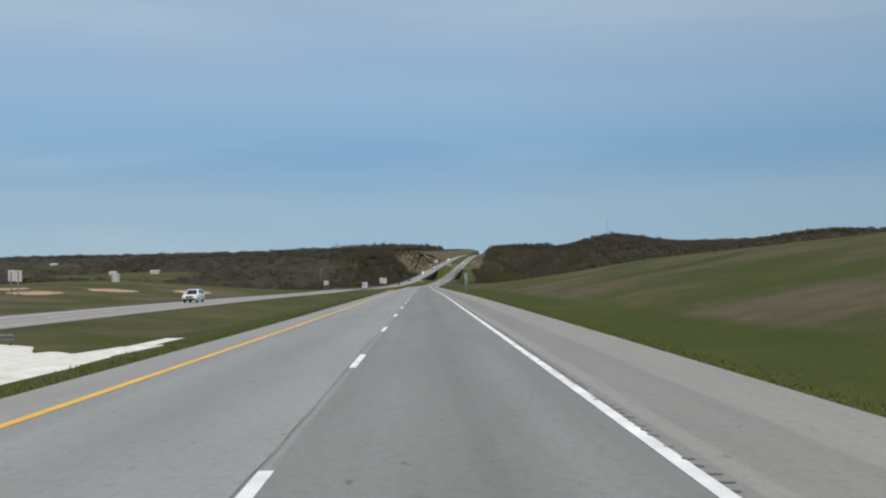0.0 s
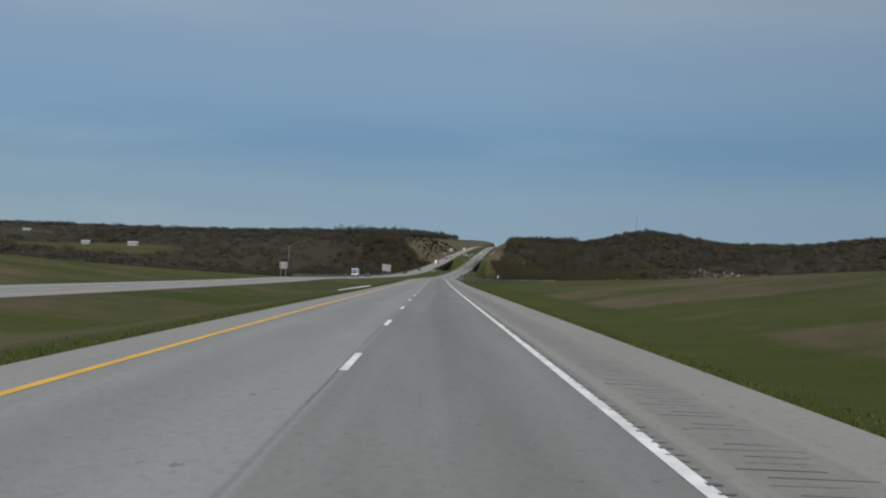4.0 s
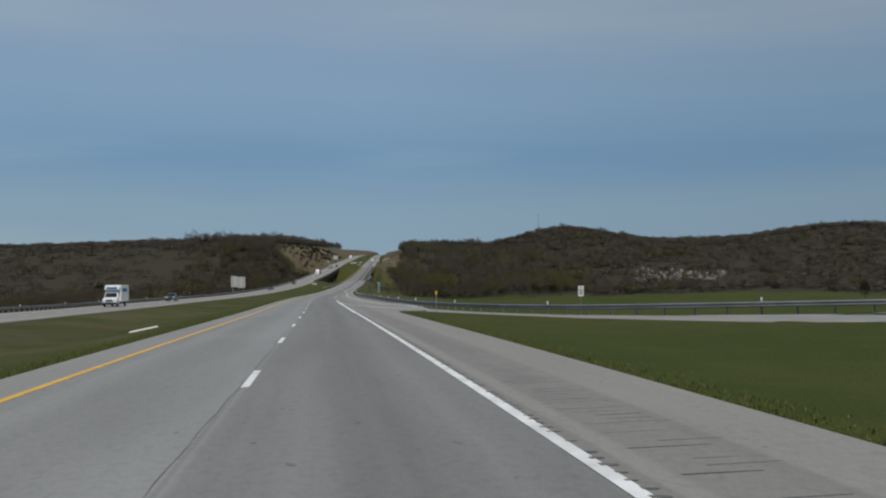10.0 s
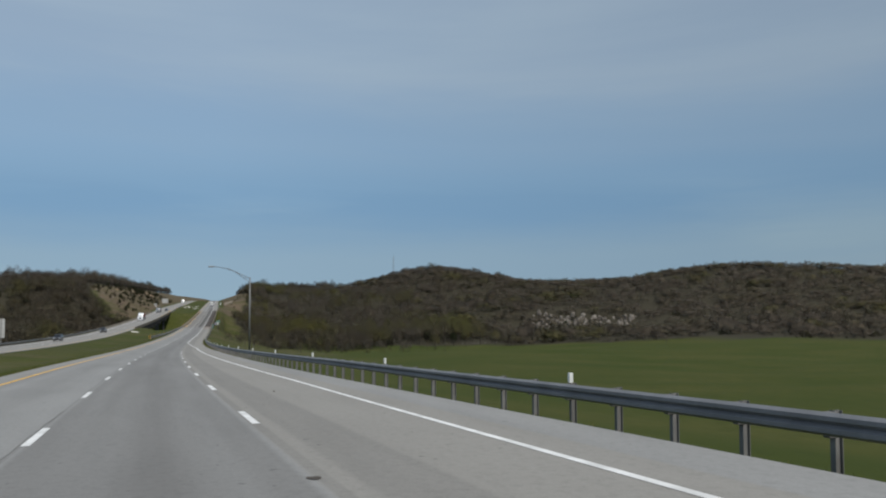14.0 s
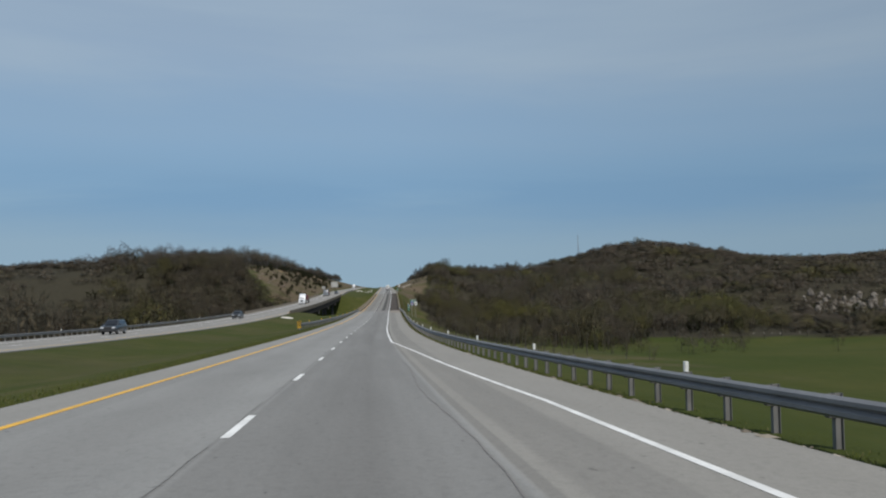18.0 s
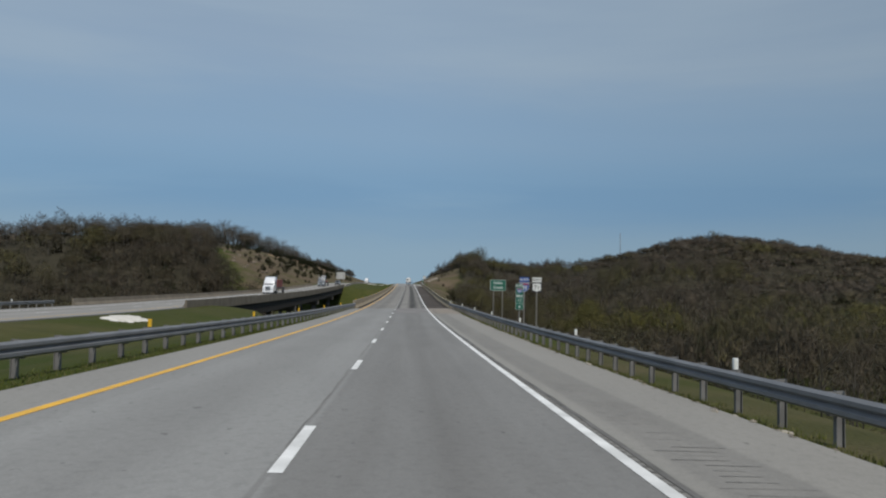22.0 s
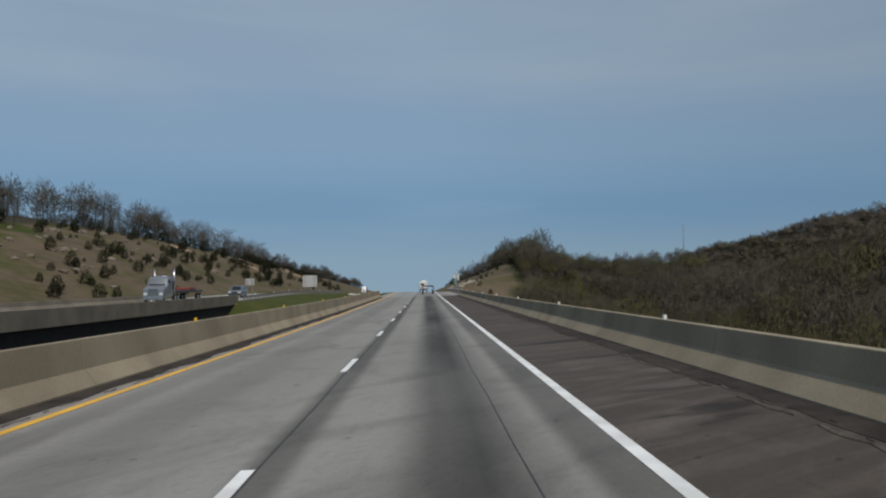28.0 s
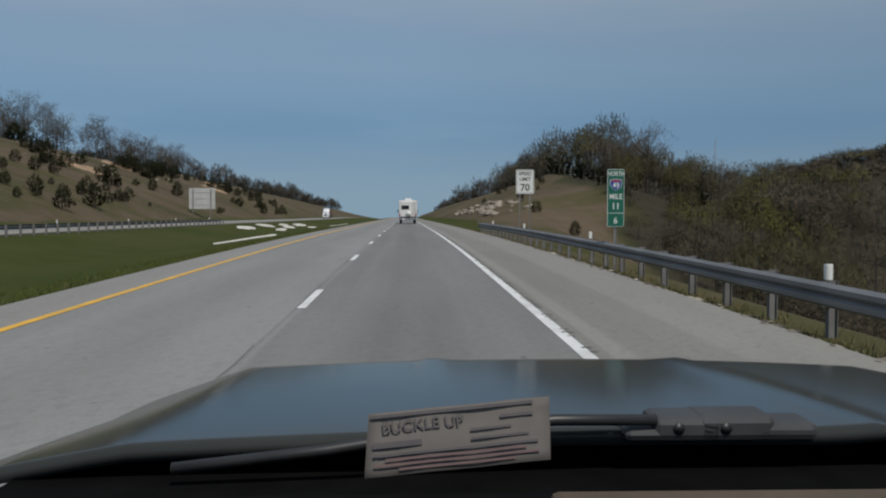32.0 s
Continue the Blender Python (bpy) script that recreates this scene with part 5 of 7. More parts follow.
wood_patch("woods_ridge_east", "distant wooded ridge, grey-brown in early spring", np.concatenate([scatter(5, (520, 1500), (300, 1900), 33), scatter(15, (150, 700), (1480, 2300), 21)]), FAR_TREES, 5, 0.04, (0.0, 0.7), (2.3, 3.0), 0.29, 2.0)
wood_patch("woods_valley_west", "dense bare woodland beside the southbound carriageway", scatter(6, (-140, -44), (640, 1120), 6.8), MID_TREES, 6, 0.06, (0.0, 0.8), (0.75, 1.25), 0.75, twigs=TWIGS_NEAR)
wood_patch("woods_nose_west", "dense bare woodland before the nose of the cutting", scatter(24, (-116, -46), (1020, 1165), 5.2), MID_TREES, 24, 0.04, (0.0, 0.7), (0.7, 1.1), 0.8, twigs=TWIGS_NEAR)
wood_patch("woods_hill_west", "leafless trees on top of the western cutting", scatter(7, (-170, -90), (1100, 1520), 8.2), MID_TREES, 7, 0.1, (0.0, 0.6), (0.75, 1.25), 0.85)
wood_patch("woods_back_west", "bare woodland on the western hill", scatter(8, (-480, -140), (560, 1500), 11.5), FAR_TREES, 8, 0.06, (0.0, 0.7), (1.2, 1.8), 0.36, 1.2)
wood_patch("woods_ridge_west", "distant wooded upland west of the highway", scatter(9, (-1500, -420), (300, 2300), 36), FAR_TREES, 9, 0.05, (0.0, 0.6), (2.4, 3.2), 0.25, 2.0)
wood_patch("woods_crest", "trees on both sides of the far crest", np.concatenate([scatter(11, (-170, -82), (1520, 2300), 12), scatter(12, (36, 150), (1480, 2300), 12)]), FAR_TREES, 11, 0.08, (0.0, 0.7), (0.9, 1.3))

# brush on the fill slope before the bridge
r3 = np.random.RandomState(31)
brush_y, brush_off = r3.uniform(735, 862, 100), r3.uniform(10.5, 42, 100)
wood_patch("slope_brush", "leafless brown brush on the fill slope below the guardrail", np.stack([road_x(brush_y) + brush_off, brush_y], -1), NEAR_TREES, 31, 0.0, (0.1, 0.9), (0.22, 0.5))

bush_y, bush_off = r3.uniform(770, 905, 70), r3.uniform(12, 70, 70)
wood_patch("slope_bushes", "budding olive-brown bushes on the fill slope before the bridge", np.stack([road_x(bush_y) + bush_off + np.clip(840 - bush_y, 0, 70) * 0.4, bush_y], -1), MID_TREES, 32, 0.0, (0.1, 1.1), (0.3, 0.62))

r4 = np.random.RandomState(43)
creek_y, creek_off = r4.uniform(812, 935, 330), r4.uniform(26, 105, 330)
creek_edge = (creek_off < 50 + (creek_y - 812) * 0.42) & (creek_off > np.where(creek_y < 842, 42, 26))
wood_patch("creekside_trees", "dense leafless trees along the creek below the fill slope", np.stack([road_x(creek_y) + creek_off, creek_y], -1)[creek_edge], MID_TREES, 44, 0.01, (0.0, 1.0), (0.75, 1.05), twigs=TWIGS_NEAR)
field_trees = np.array(((101, 884), (105, 889), (110, 891), (101, 855), (138, 908), (145, 903), (128, 900)), float)
wood_patch("field_trees", "single budding trees at the edge of the green field", np.stack([road_x(field_trees[:, 1]) + field_trees[:, 0], field_trees[:, 1]], -1), FINE_TREES, 45, 0.0, (0.2, 1.1), (0.55, 0.95))

# single trees near the road
BARE_ME = []
for k in range(5):
    wood, fuzz = bare_tree(70 + k, 11.5, 20, 900, (0.05, 0.95), 6)
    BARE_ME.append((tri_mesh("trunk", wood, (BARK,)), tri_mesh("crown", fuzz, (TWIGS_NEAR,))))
CEDAR_ME = []
for k in range(4):
    wood, fuzz = cedar_shape(90 + k, 2.6, 420, (0.055, 0.34))
    CEDAR_ME.append((tri_mesh("trunk", wood, (BARK,)), tri_mesh("foliage", fuzz, (CEDAR,), tint=np.random.RandomState(k).uniform(0, 1, len(fuzz)))))


def plant(name, meshes, at, size, turn, label, category, group):
    root = tagged(empty(name, Matrix.Translation(at) @ pose(0, 0, 0, 0, 0, turn) @ Matrix.Diagonal((size, size, size, 1))), label, category, group)
    for me in meshes:
        new(me.name.split(".")[0], me).parent = root
    return root


rng = random.Random(5)
for k in range(9):
    y = 1108 + 6 * k + rng.uniform(-2, 2)
    x = float(road_x(y)) - rng.uniform(84, 92)
    plant("bare_tree", BARE_ME[k % 5], (x, y, rest(x, y) - 0.1), rng.uniform(0.65, 0.85), rng.uniform(0, 360), "tall leafless tree at the nose of the cutting", "tree", "bare trees above the cutting")
for k in range(64):
    y = rng.uniform(1105, 1460)
    off = -rng.uniform(83, 93) - max(0, (1130 - y) * 0.3)
    x = float(road_x(y)) + off
    plant("bare_tree", BARE_ME[k % 5], (x, y, rest(x, y) - 0.1), rng.uniform(0.55, 0.95) * (0.72 if y < 1180 else 1.0), rng.uniform(0, 360), "leafless grey hardwood tree on the brow of the cutting", "tree", "bare trees above the cutting")
for k in range(34):
    y = rng.uniform(1222, 1420)
    off = rng.uniform(33, 46)
    x = float(road_x(y)) + off
    plant("bare_tree", BARE_ME[k % 5], (x, y, rest(x, y) - 0.1), rng.uniform(0.5, 0.85), rng.uniform(0, 360), "leafless tree with budding twigs on the eastern bank", "tree", "bare trees on the eastern bank")
for k in range(22):
    y = rng.uniform(1095, 1185)
    off = rng.uniform(26, 44)
    x = float(road_x(y)) + off
    plant("bare_tree", BARE_ME[k % 5], (x, y, rest(x, y) - 0.1), rng.uniform(0.5, 0.8), rng.uniform(0, 360), "slender leafless tree rising from the creek valley", "tree", "bare trees beside the bridge end")
for k in range(330):
    y = rng.uniform(1120, 1470)
    off = -rng.uniform(41, 84)
    if noise.noise((y * 0.05, off * 0.08, 3)) < -0.12:
        continue
    x = float(road_x(y)) + off
    plant("cedar_bush", CEDAR_ME[k % 4], (x, y, rest(x, y) - 0.05), rng.choice((0.35, 0.45, 0.6, 0.8, 1.0, 1.25, 1.5)) * (0.72 if y < 1230 else 1.0) * rng.uniform(0.8, 1.1), rng.uniform(0, 360), "small dark green cedar on the dry grass slope", "cedar", "cedars on the cutting")
for k in range(52):
    y = rng.uniform(1098, 1250)
    off = -rng.uniform(46, 50 + min(34.0, (y - 1090) * 0.45))
    x = float(road_x(y)) + off
    plant("cedar_bush", CEDAR_ME[k % 4], (x, y, rest(x, y) - 0.05), rng.uniform(0.55, 1.15), rng.uniform(0, 360), "small dark green cedar on the dry grass slope", "cedar", "cedars on the cutting")
for k in range(16):
    y = rng.uniform(1195, 1330)
    off = rng.uniform(15, 32)
    x = float(road_x(y)) + off
    plant("cedar_bush", CEDAR_ME[k % 4], (x, y, rest(x, y) - 0.05), rng.uniform(0.3, 0.7), rng.uniform(0, 360), "small dark cedar on the eastern bank", "cedar", "cedars on the eastern bank")
ROUND_ME = []
for k in range(2):
    wood, fuzz = bare_tree(95 + k, 8.0, 12, 1500, (0.07, 0.5), 6, 0.22, True)
    ROUND_ME.append((tri_mesh("trunk", wood, (BARK,)), tri_mesh("crown", fuzz, (CEDAR if k == 0 else TWIGS_NEAR,), tint=np.full(len(fuzz), 0.5 - 0.3 * k))))
for x, y, s, me in ((252, 729, 0.95, ROUND_ME[0]), (252, 676, 0.85, ROUND_ME[1]), (153, 916, 0.8, ROUND_ME[0]), (205, 800, 0.3, BARE_ME[3])):
    plant("field_tree", me, (x, y, rest(x, y) - 0.1), s * 1.1, 40 * s, "solitary tree standing in the green field", "tree", "trees in the field")


# weeds and grass along the paved edges
def tufts(name, spots, label, mat, blades=7, size=0.05, seed=0):
    r = np.random.RandomState(seed)
    n = len(spots)
    base = np.repeat(np.asarray(spots, float), blades, 0)
    base[:, :2] += r.normal(0, 0.09, (n * blades, 2))
    d = r.normal(0, 0.45, (n * blades, 3))
    d[:, 2] = 1
    ln = size * r.uniform(0.5, 1.5, (n * blades, 1))
    s = np.stack([-d[:, 1], d[:, 0], 0 * ln[:, 0]], -1)
    s /= np.linalg.norm(s, axis=1, keepdims=True) + 1e-6
    w = 0.009 * r.uniform(0.6, 1.6, (n * blades, 1))
    tris = np.stack([base - s * w, base + s * w, base + d * ln], 1)
    return tagged(new(name, tri_mesh(name, tris, (mat,), tint=r.uniform(0, 1, len(tris)), lean=np.tile((0.0, 0.0, 1.0), (len(tris), 1)))), label, "grass", kind="stuff")


GRASS = tinted_material("verge_grass", ((0.046, 0.058, 0.012), (0.056, 0.068, 0.016), (0.072, 0.076, 0.025), (0.11, 0.1, 0.05)), crown=True)


STRAW = tinted_material("yellowed_weeds", ((0.06, 0.055, 0.022), (0.085, 0.075, 0.034), (0.12, 0.1, 0.055)), crown=True)


def verge_spots(spans, off_of, spread, gap, seed, z_drop=0.0):
    r = np.random.RandomState(seed)
    out = []
    for y0, y1 in spans:
        ys = np.arange(y0, y1, gap) + r.uniform(-gap, gap, len(np.arange(y0, y1, gap)))
        o = np.array([off_of(v) for v in ys]) + np.abs(r.normal(0, 1, len(ys))) * spread
        x = road_x(ys) + o
        out.append(np.stack([x, ys, ground_z(x, ys) - z_drop], -1))
    return np.concatenate(out)


tufts("verge_weeds", verge_spots(((20, 411), (440, 690)), lambda y: float(right_edge(y)) + 0.03, 0.4, 0.05, 1), "ragged green grass along the shoulder edge", GRASS, 8, 0.05, seed=1)
tufts("rail_weeds", verge_spots(((640, 862),), lambda y: float(right_edge(y)) + 0.06, 0.28, 0.035, 3), "dense weeds round the guardrail posts", GRASS, 8, 0.085, seed=3)
tufts("dry_weeds", verge_spots(((1094, 1190),), lambda y: float(right_edge(y)) + 0.16, 0.4, 0.05, 4), "dull yellowed weeds behind the guardrail beyond the bridge", STRAW, 7, 0.08, seed=4)
tufts("median_grass", verge_spots(((30, 858), (1092, 1230)), lambda y: -6.78, -0.6, 0.04, 2), "green grass fringe at the median edge", GRASS, 7, 0.06, seed=2)
DEBRIS = tinted_material("edge_debris", ((0.09, 0.075, 0.058), (0.2, 0.175, 0.14), (0.36, 0.325, 0.27), (0.06, 0.05, 0.04)))


def edge_debris(name, label, spans, gap, seed):
    """Broken chips of paving and stones along the ragged edge of the shoulder."""
    r = np.random.RandomState(seed)
    solid = np.array([(1, 0, 0), (-1, 0, 0), (0, 1, 0), (0, -1, 0), (0, 0, 1.0), (0, 0, -1.0)])
    faces = np.array([(0, 2, 4), (2, 1, 4), (1, 3, 4), (3, 0, 4), (2, 0, 5), (1, 2, 5), (3, 1, 5), (0, 3, 5)])
    tris, tint = [], []
    for y0, y1 in spans:
        for y in np.arange(y0, y1, gap):
            y = y + r.uniform(-gap, gap)
            off = float(right_edge(y)) + r.normal(0.07, 0.07)
            long = r.uniform(0.03, 0.1) if r.rand() < 0.8 else r.uniform(0.1, 0.22)
            v = (solid + r.uniform(-0.25, 0.25, solid.shape)) * (long * r.uniform(0.3, 0.7), long, long * 0.22)
            a = r.normal(0, 0.4)
            turn = np.array([[np.cos(a), -np.sin(a), 0], [np.sin(a), np.cos(a), 0], [0, 0, 1]])
            tris.append((v @ turn.T + np.array(on_road(y, off, 0.005 if off < right_edge(y) else -0.04)))[faces])
            tint.append(np.full(8, r.rand()))
    return tagged(new(name, tri_mesh(name, np.concatenate(tris), (DEBRIS,), tint=np.concatenate(tint))), label, "debris", kind="stuff")


edge_debris("edge_debris", "broken paving chips and pale stones along the shoulder edge", ((560, 864), (1097, 1190), (1097, 1190)), 0.16, 5)

# ---- signs ----
GREEN = material("sign_green", (0.006, 0.115, 0.075), 0.45, second=(0.008, 0.10, 0.065), scale=4, fine=0.05)
BLUE = material("sign_blue", (0.01, 0.07, 0.30), 0.45, second=(0.012, 0.06, 0.26), scale=4, fine=0.05)
RED = material("sign_red", (0.38, 0.03, 0.03), 0.45, second=(0.33, 0.03, 0.03), scale=4, fine=0.05)
SIGN_WHITE = material("sign_white", (0.72, 0.73, 0.70), 0.45, second=(0.64, 0.65, 0.62), scale=3, fine=0.06)
SIGN_BLACK = material("sign_black", (0.015, 0.015, 0.015), 0.5, second=(0.02, 0.02, 0.02), scale=4)
ALUMINIUM = material("weathered_aluminium", (0.50, 0.50, 0.48), 0.6, 0.05, second=(0.43, 0.43, 0.415), scale=1.1, fine=0.1)
SIGN_POST = material("sign_post_steel", (0.26, 0.255, 0.24), 0.6, 0.4, second=(0.2, 0.19, 0.18), scale=2)
SIGN_YELLOW = material("sign_yellow", (0.75, 0.43, 0.02), 0.45, second=(0.66, 0.38, 0.03), scale=4)


def rounded_plate(name, w, h, at, mat, parent, corner=0.04, thick=0.012, label=""):
    """A plate in the x-z plane with rounded corners; its face looks to -y."""
    bm = bmesh.new()
    ring = []
    for cx, cz, a0 in ((w / 2 - corner, h / 2 - corner, 0), (-w / 2 + corner, h / 2 - corner, 90), (-w / 2 + corner, -h / 2 + corner, 180), (w / 2 - corner, -h / 2 + corner, 270)):
        for k in range(4):
            a = radians(a0 + 30 * k)
            ring.append((cx + corner * math.cos(a), cz + corner * math.sin(a)))
    f = bm.faces.new([bm.verts.new((at[0] + x, at[1], at[2] + z)) for x, z in ring])
    moved = bmesh.ops.extrude_face_region(bm, geom=[f])
    bmesh.ops.translate(bm, verts=[v for v in moved["geom"] if isinstance(v, bmesh.types.BMVert)], vec=(0, thick, 0))
    bmesh.ops.recalc_face_normals(bm, faces=bm.faces)
    return part(name, bm, mat, parent, label)


def letters(text, size, at, mat, parent, squeeze=1.0, name="lettering", deep=0.003):
    """Raised lettering, centred, facing -y, as a mesh."""
    cu = bpy.data.curves.new(name, "FONT")
    cu.body, cu.size, cu.align_x, cu.align_y, cu.extrude, cu.offset = text, size, "CENTER", "CENTER", deep, size * 0.012
    cu.resolution_u = 3
    ob = new(name, cu)
    dg = bpy.context.evaluated_depsgraph_get()
    me = bpy.data.meshes.new_from_object(ob.evaluated_get(dg))
    bpy.data.objects.remove(ob)
    me.transform(Matrix.Translation(at) @ Euler((radians(90), 0, 0)).to_matrix().to_4x4() @ Matrix.Diagonal((squeeze, 1, 1, 1)))
    me.materials.clear()
    me.materials.append(mat)
    o = new(name, me)
    o.parent = parent
    return o


def shield_ring(w, h):
    pts = [(-0.5, 0.30), (-0.44, 0.46), (-0.22, 0.42), (0, 0.5), (0.22, 0.42), (0.44, 0.46), (0.5, 0.30), (0.5, 0.02), (0.36, -0.28), (0, -0.5), (-0.36, -0.28), (-0.5, 0.02)]
    return [(x * w, z * h) for x, z in pts]


def flat(name, ring, at, mat, parent, thick=0.004, label=""):
    bm = bmesh.new()
    f = bm.faces.new([bm.verts.new((at[0] + x, at[1], at[2] + z)) for x, z in ring])
    moved = bmesh.ops.extrude_face_region(bm, geom=[f])
    bmesh.ops.translate(bm, verts=[v for v in moved["geom"] if isinstance(v, bmesh.types.BMVert)], vec=(0, thick, 0))
    bmesh.ops.recalc_face_normals(bm, faces=bm.faces)
    return part(name, bm, mat, parent, label)


def interstate_shield(w, at, parent):
    s = flat("route_shield", shield_ring(w, w), at, SIGN_WHITE, parent, 0.006)
    flat("shield_field", shield_ring(w * 0.93, w * 0.93), (at[0], at[1] - 0.004, at[2]), BLUE, s, 0.003)
    ring = [(x * w * 0.9, z * w * 0.93) for x, z in ((-0.47, 0.27), (-0.41, 0.42), (-0.2, 0.38), (0, 0.45), (0.2, 0.38), (0.41, 0.42), (0.47, 0.27))]
    flat("shield_crown", ring, (at[0], at[1] - 0.008, at[2]), RED, s, 0.003)
    letters("49", w * 0.62, (at[0], at[1] - 0.012, at[2] - w * 0.08), SIGN_WHITE, s, 0.9)
    return s


def u_post(name, x, top, foot, parent, w=0.07):
    bm = bmesh.new()
    box_bm(bm, (w, 0.008, top - foot), (x, 0.045, (top + foot) / 2))
    for s in (-1, 1):
        box_bm(bm, (0.008, 0.04, top - foot), (x + s * w / 2, 0.028, (top + foot) / 2))
    return part(name, bm, SIGN_POST, parent)


def stand(name, y, off, label, category, place=on_road, group="", turn=0.0):
    p = place(y, off)
    g = rest(p.x, y)
    root = tagged(empty(name, Matrix.Translation((p.x, y, p.z)) @ pose(0, 0, 0, 0, 0, heading(y) + turn)), label, category, group)
    return root, g - p.z - 0.4


def mile_marker(y, off, tenth, top):
    root, foot = stand("mile_marker", y, off, "tall green mile marker with route shield on a steel post", "road sign", group="mile markers")
    w, h = 0.46, 1.56
    zc = top - h / 2
    plate = rounded_plate("plate", w, h, (0, 0, zc), SIGN_WHITE, root)
    face = rounded_plate("face", w - 0.022, h - 0.022, (0, -0.004, zc), GREEN, plate, 0.03, 0.003)
    letters("NORTH", 0.17, (0, -0.008, top - 0.13), SIGN_WHITE, plate, 0.78)
    interstate_shield(0.33, (0, -0.008, top - 0.42), plate)
    letters("MILE", 0.2, (0, -0.008, top - 0.75), SIGN_WHITE, plate, 0.9)
    letters("11", 0.25, (0, -0.008, top - 1.01), SIGN_WHITE, plate, 0.95)
    box("rule", (w - 0.05, 0.003, 0.014), (0, -0.007, top - 1.19), SIGN_WHITE, plate)
    letters(tenth, 0.25, (0, -0.008, top - 1.4), SIGN_WHITE, plate, 0.95)
    u_post("post", 0, top - 0.1, foot, root)
    return root


mile_marker(166.5, 6.1, "0", 2.75)
mile_marker(488.5, 8.45, "2", 2.75)
mile_marker(812.8, 6.28, "4", 2.76)
mile_marker(1131.6, 5.5, "6", 2.6)

root, foot = stand("creek_sign", 841.0, 7.95, "green creek name sign with white lettering on two posts", "road sign")
plate = rounded_plate("plate", 1.45, 1.0, (0, 0, 2.85), SIGN_WHITE, root, 0.09)
rounded_plate("face", 1.40, 0.95, (0, -0.004, 2.85), GREEN, plate, 0.08, 0.003)
letters("Indian", 0.36, (0, -0.008, 3.07), SIGN_WHITE, plate)
letters("Creek", 0.36, (0, -0.008, 2.65), SIGN_WHITE, plate)
for x in (-0.42, 0.42):
    u_post("post", x, 3.25, foot, root)

root, foot = stand("route_assembly", 816.8, 7.55, "interstate and US route shields with NORTH plates on two posts", "road sign")
plate = rounded_plate("direction_plate", 0.62, 0.31, (-0.42, 0, 3.1), BLUE, root, 0.03)
letters("NORTH", 0.2, (-0.42, -0.008, 3.1), SIGN_WHITE, plate, 0.85)
interstate_shield(0.64, (-0.42, 0, 2.6), root)
plate = rounded_plate("direction_plate", 0.62, 0.31, (0.40, 0, 3.1), SIGN_WHITE, root, 0.03)
letters("NORTH", 0.2, (0.40, -0.008, 3.1), SIGN_BLACK, plate, 0.85)
plate = rounded_plate("us_route_plate", 0.66, 0.64, (0.40, 0, 2.6), SIGN_BLACK, root, 0.03)
ring = [(x * 0.6, z * 0.6) for x, z in ((-0.36, 0.46), (-0.18, 0.41), (0, 0.48), (0.18, 0.41), (0.36, 0.46), (0.48, 0.28), (0.42, 0.1), (0.48, -0.12), (0.40, -0.32), (0.15, -0.38), (0, -0.48), (-0.15, -0.38), (-0.40, -0.32), (-0.48, -0.12), (-0.42, 0.1), (-0.48, 0.28))]
flat("us_shield", ring, (0.40, -0.005, 2.6), SIGN_WHITE, plate)
letters("71", 0.38, (0.40, -0.010, 2.6), SIGN_BLACK, plate, 0.9)
box("cross_bar", (1.5, 0.03, 0.05), (0, 0.03, 2.9), SIGN_POST, root)
for x in (-0.42, 0.40):
    u_post("post", x, 3.18, foot, root)

root, foot = stand("speed_limit_sign", 1160.0, 6.85, "white speed limit 70 sign with black letters on two posts", "road sign")
plate = rounded_plate("plate", 1.08, 1.45, (0, 0, 3.2), SIGN_WHITE, root, 0.06)
for x0, z0, w, h in ((0, 3.885, 1.0, 0.018), (0, 2.515, 1.0, 0.018), (-0.5, 3.2, 0.018, 1.37), (0.5, 3.2, 0.018, 1.37)):
    box("border", (w, 0.004, h), (x0, -0.004, z0), SIGN_BLACK, plate)
letters("SPEED", 0.30, (0, -0.008, 3.68), SIGN_BLACK, plate, 0.95)
letters("LIMIT", 0.30, (0, -0.008, 3.35), SIGN_BLACK, plate, 0.95)
letters("70", 0.58, (0, -0.008, 2.84), SIGN_BLACK, plate, 1.0)
for x in (-0.3, 0.3):
    u_post("post", x, 3.8, foot, root)

root, foot = stand("slip_sign", 410.4, 17.2, "small white sign with unreadable black lines beside the slip road", "road sign", turn=20)
plate = rounded_plate("plate", 0.46, 0.72, (0, 0, 1.12), SIGN_WHITE, root, 0.04)
for z0, w in ((1.37, 0.15), (1.2, 0.33), (1.07, 0.28), (0.93, 0.31)):
    box("text_bar", (w, 0.004, 0.065), (0, -0.004, z0), SIGN_BLACK, plate)
u_post("post", 0, 1.4, foot, root)


def sign_back(y, off, panels, top, label, place=on_left, posts=(-0.6, 0.6)):
    """A guide sign for the other direction, seen from behind: panels with stiffening bars on steel posts."""
    root, foot = stand("guide_sign", y, off, label, "road sign", place)
    for x, w, h, up in panels:
        p = rounded_plate("panel", w, h, (x, 0, top - up - h / 2), ALUMINIUM, root, 0.08, 0.03)
        for k in range(3):
            box("stiffener", (w * 0.96, 0.05, 0.06), (x, -0.03, top - up - h * (0.2 + 0.3 * k)), ALUMINIUM, p)
    for x in posts:
        box("post", (0.16, 0.18, top - 0.2 - foot), (x, -0.14, (top - 0.2 + foot) / 2), SIGN_POST, root, 0.01)


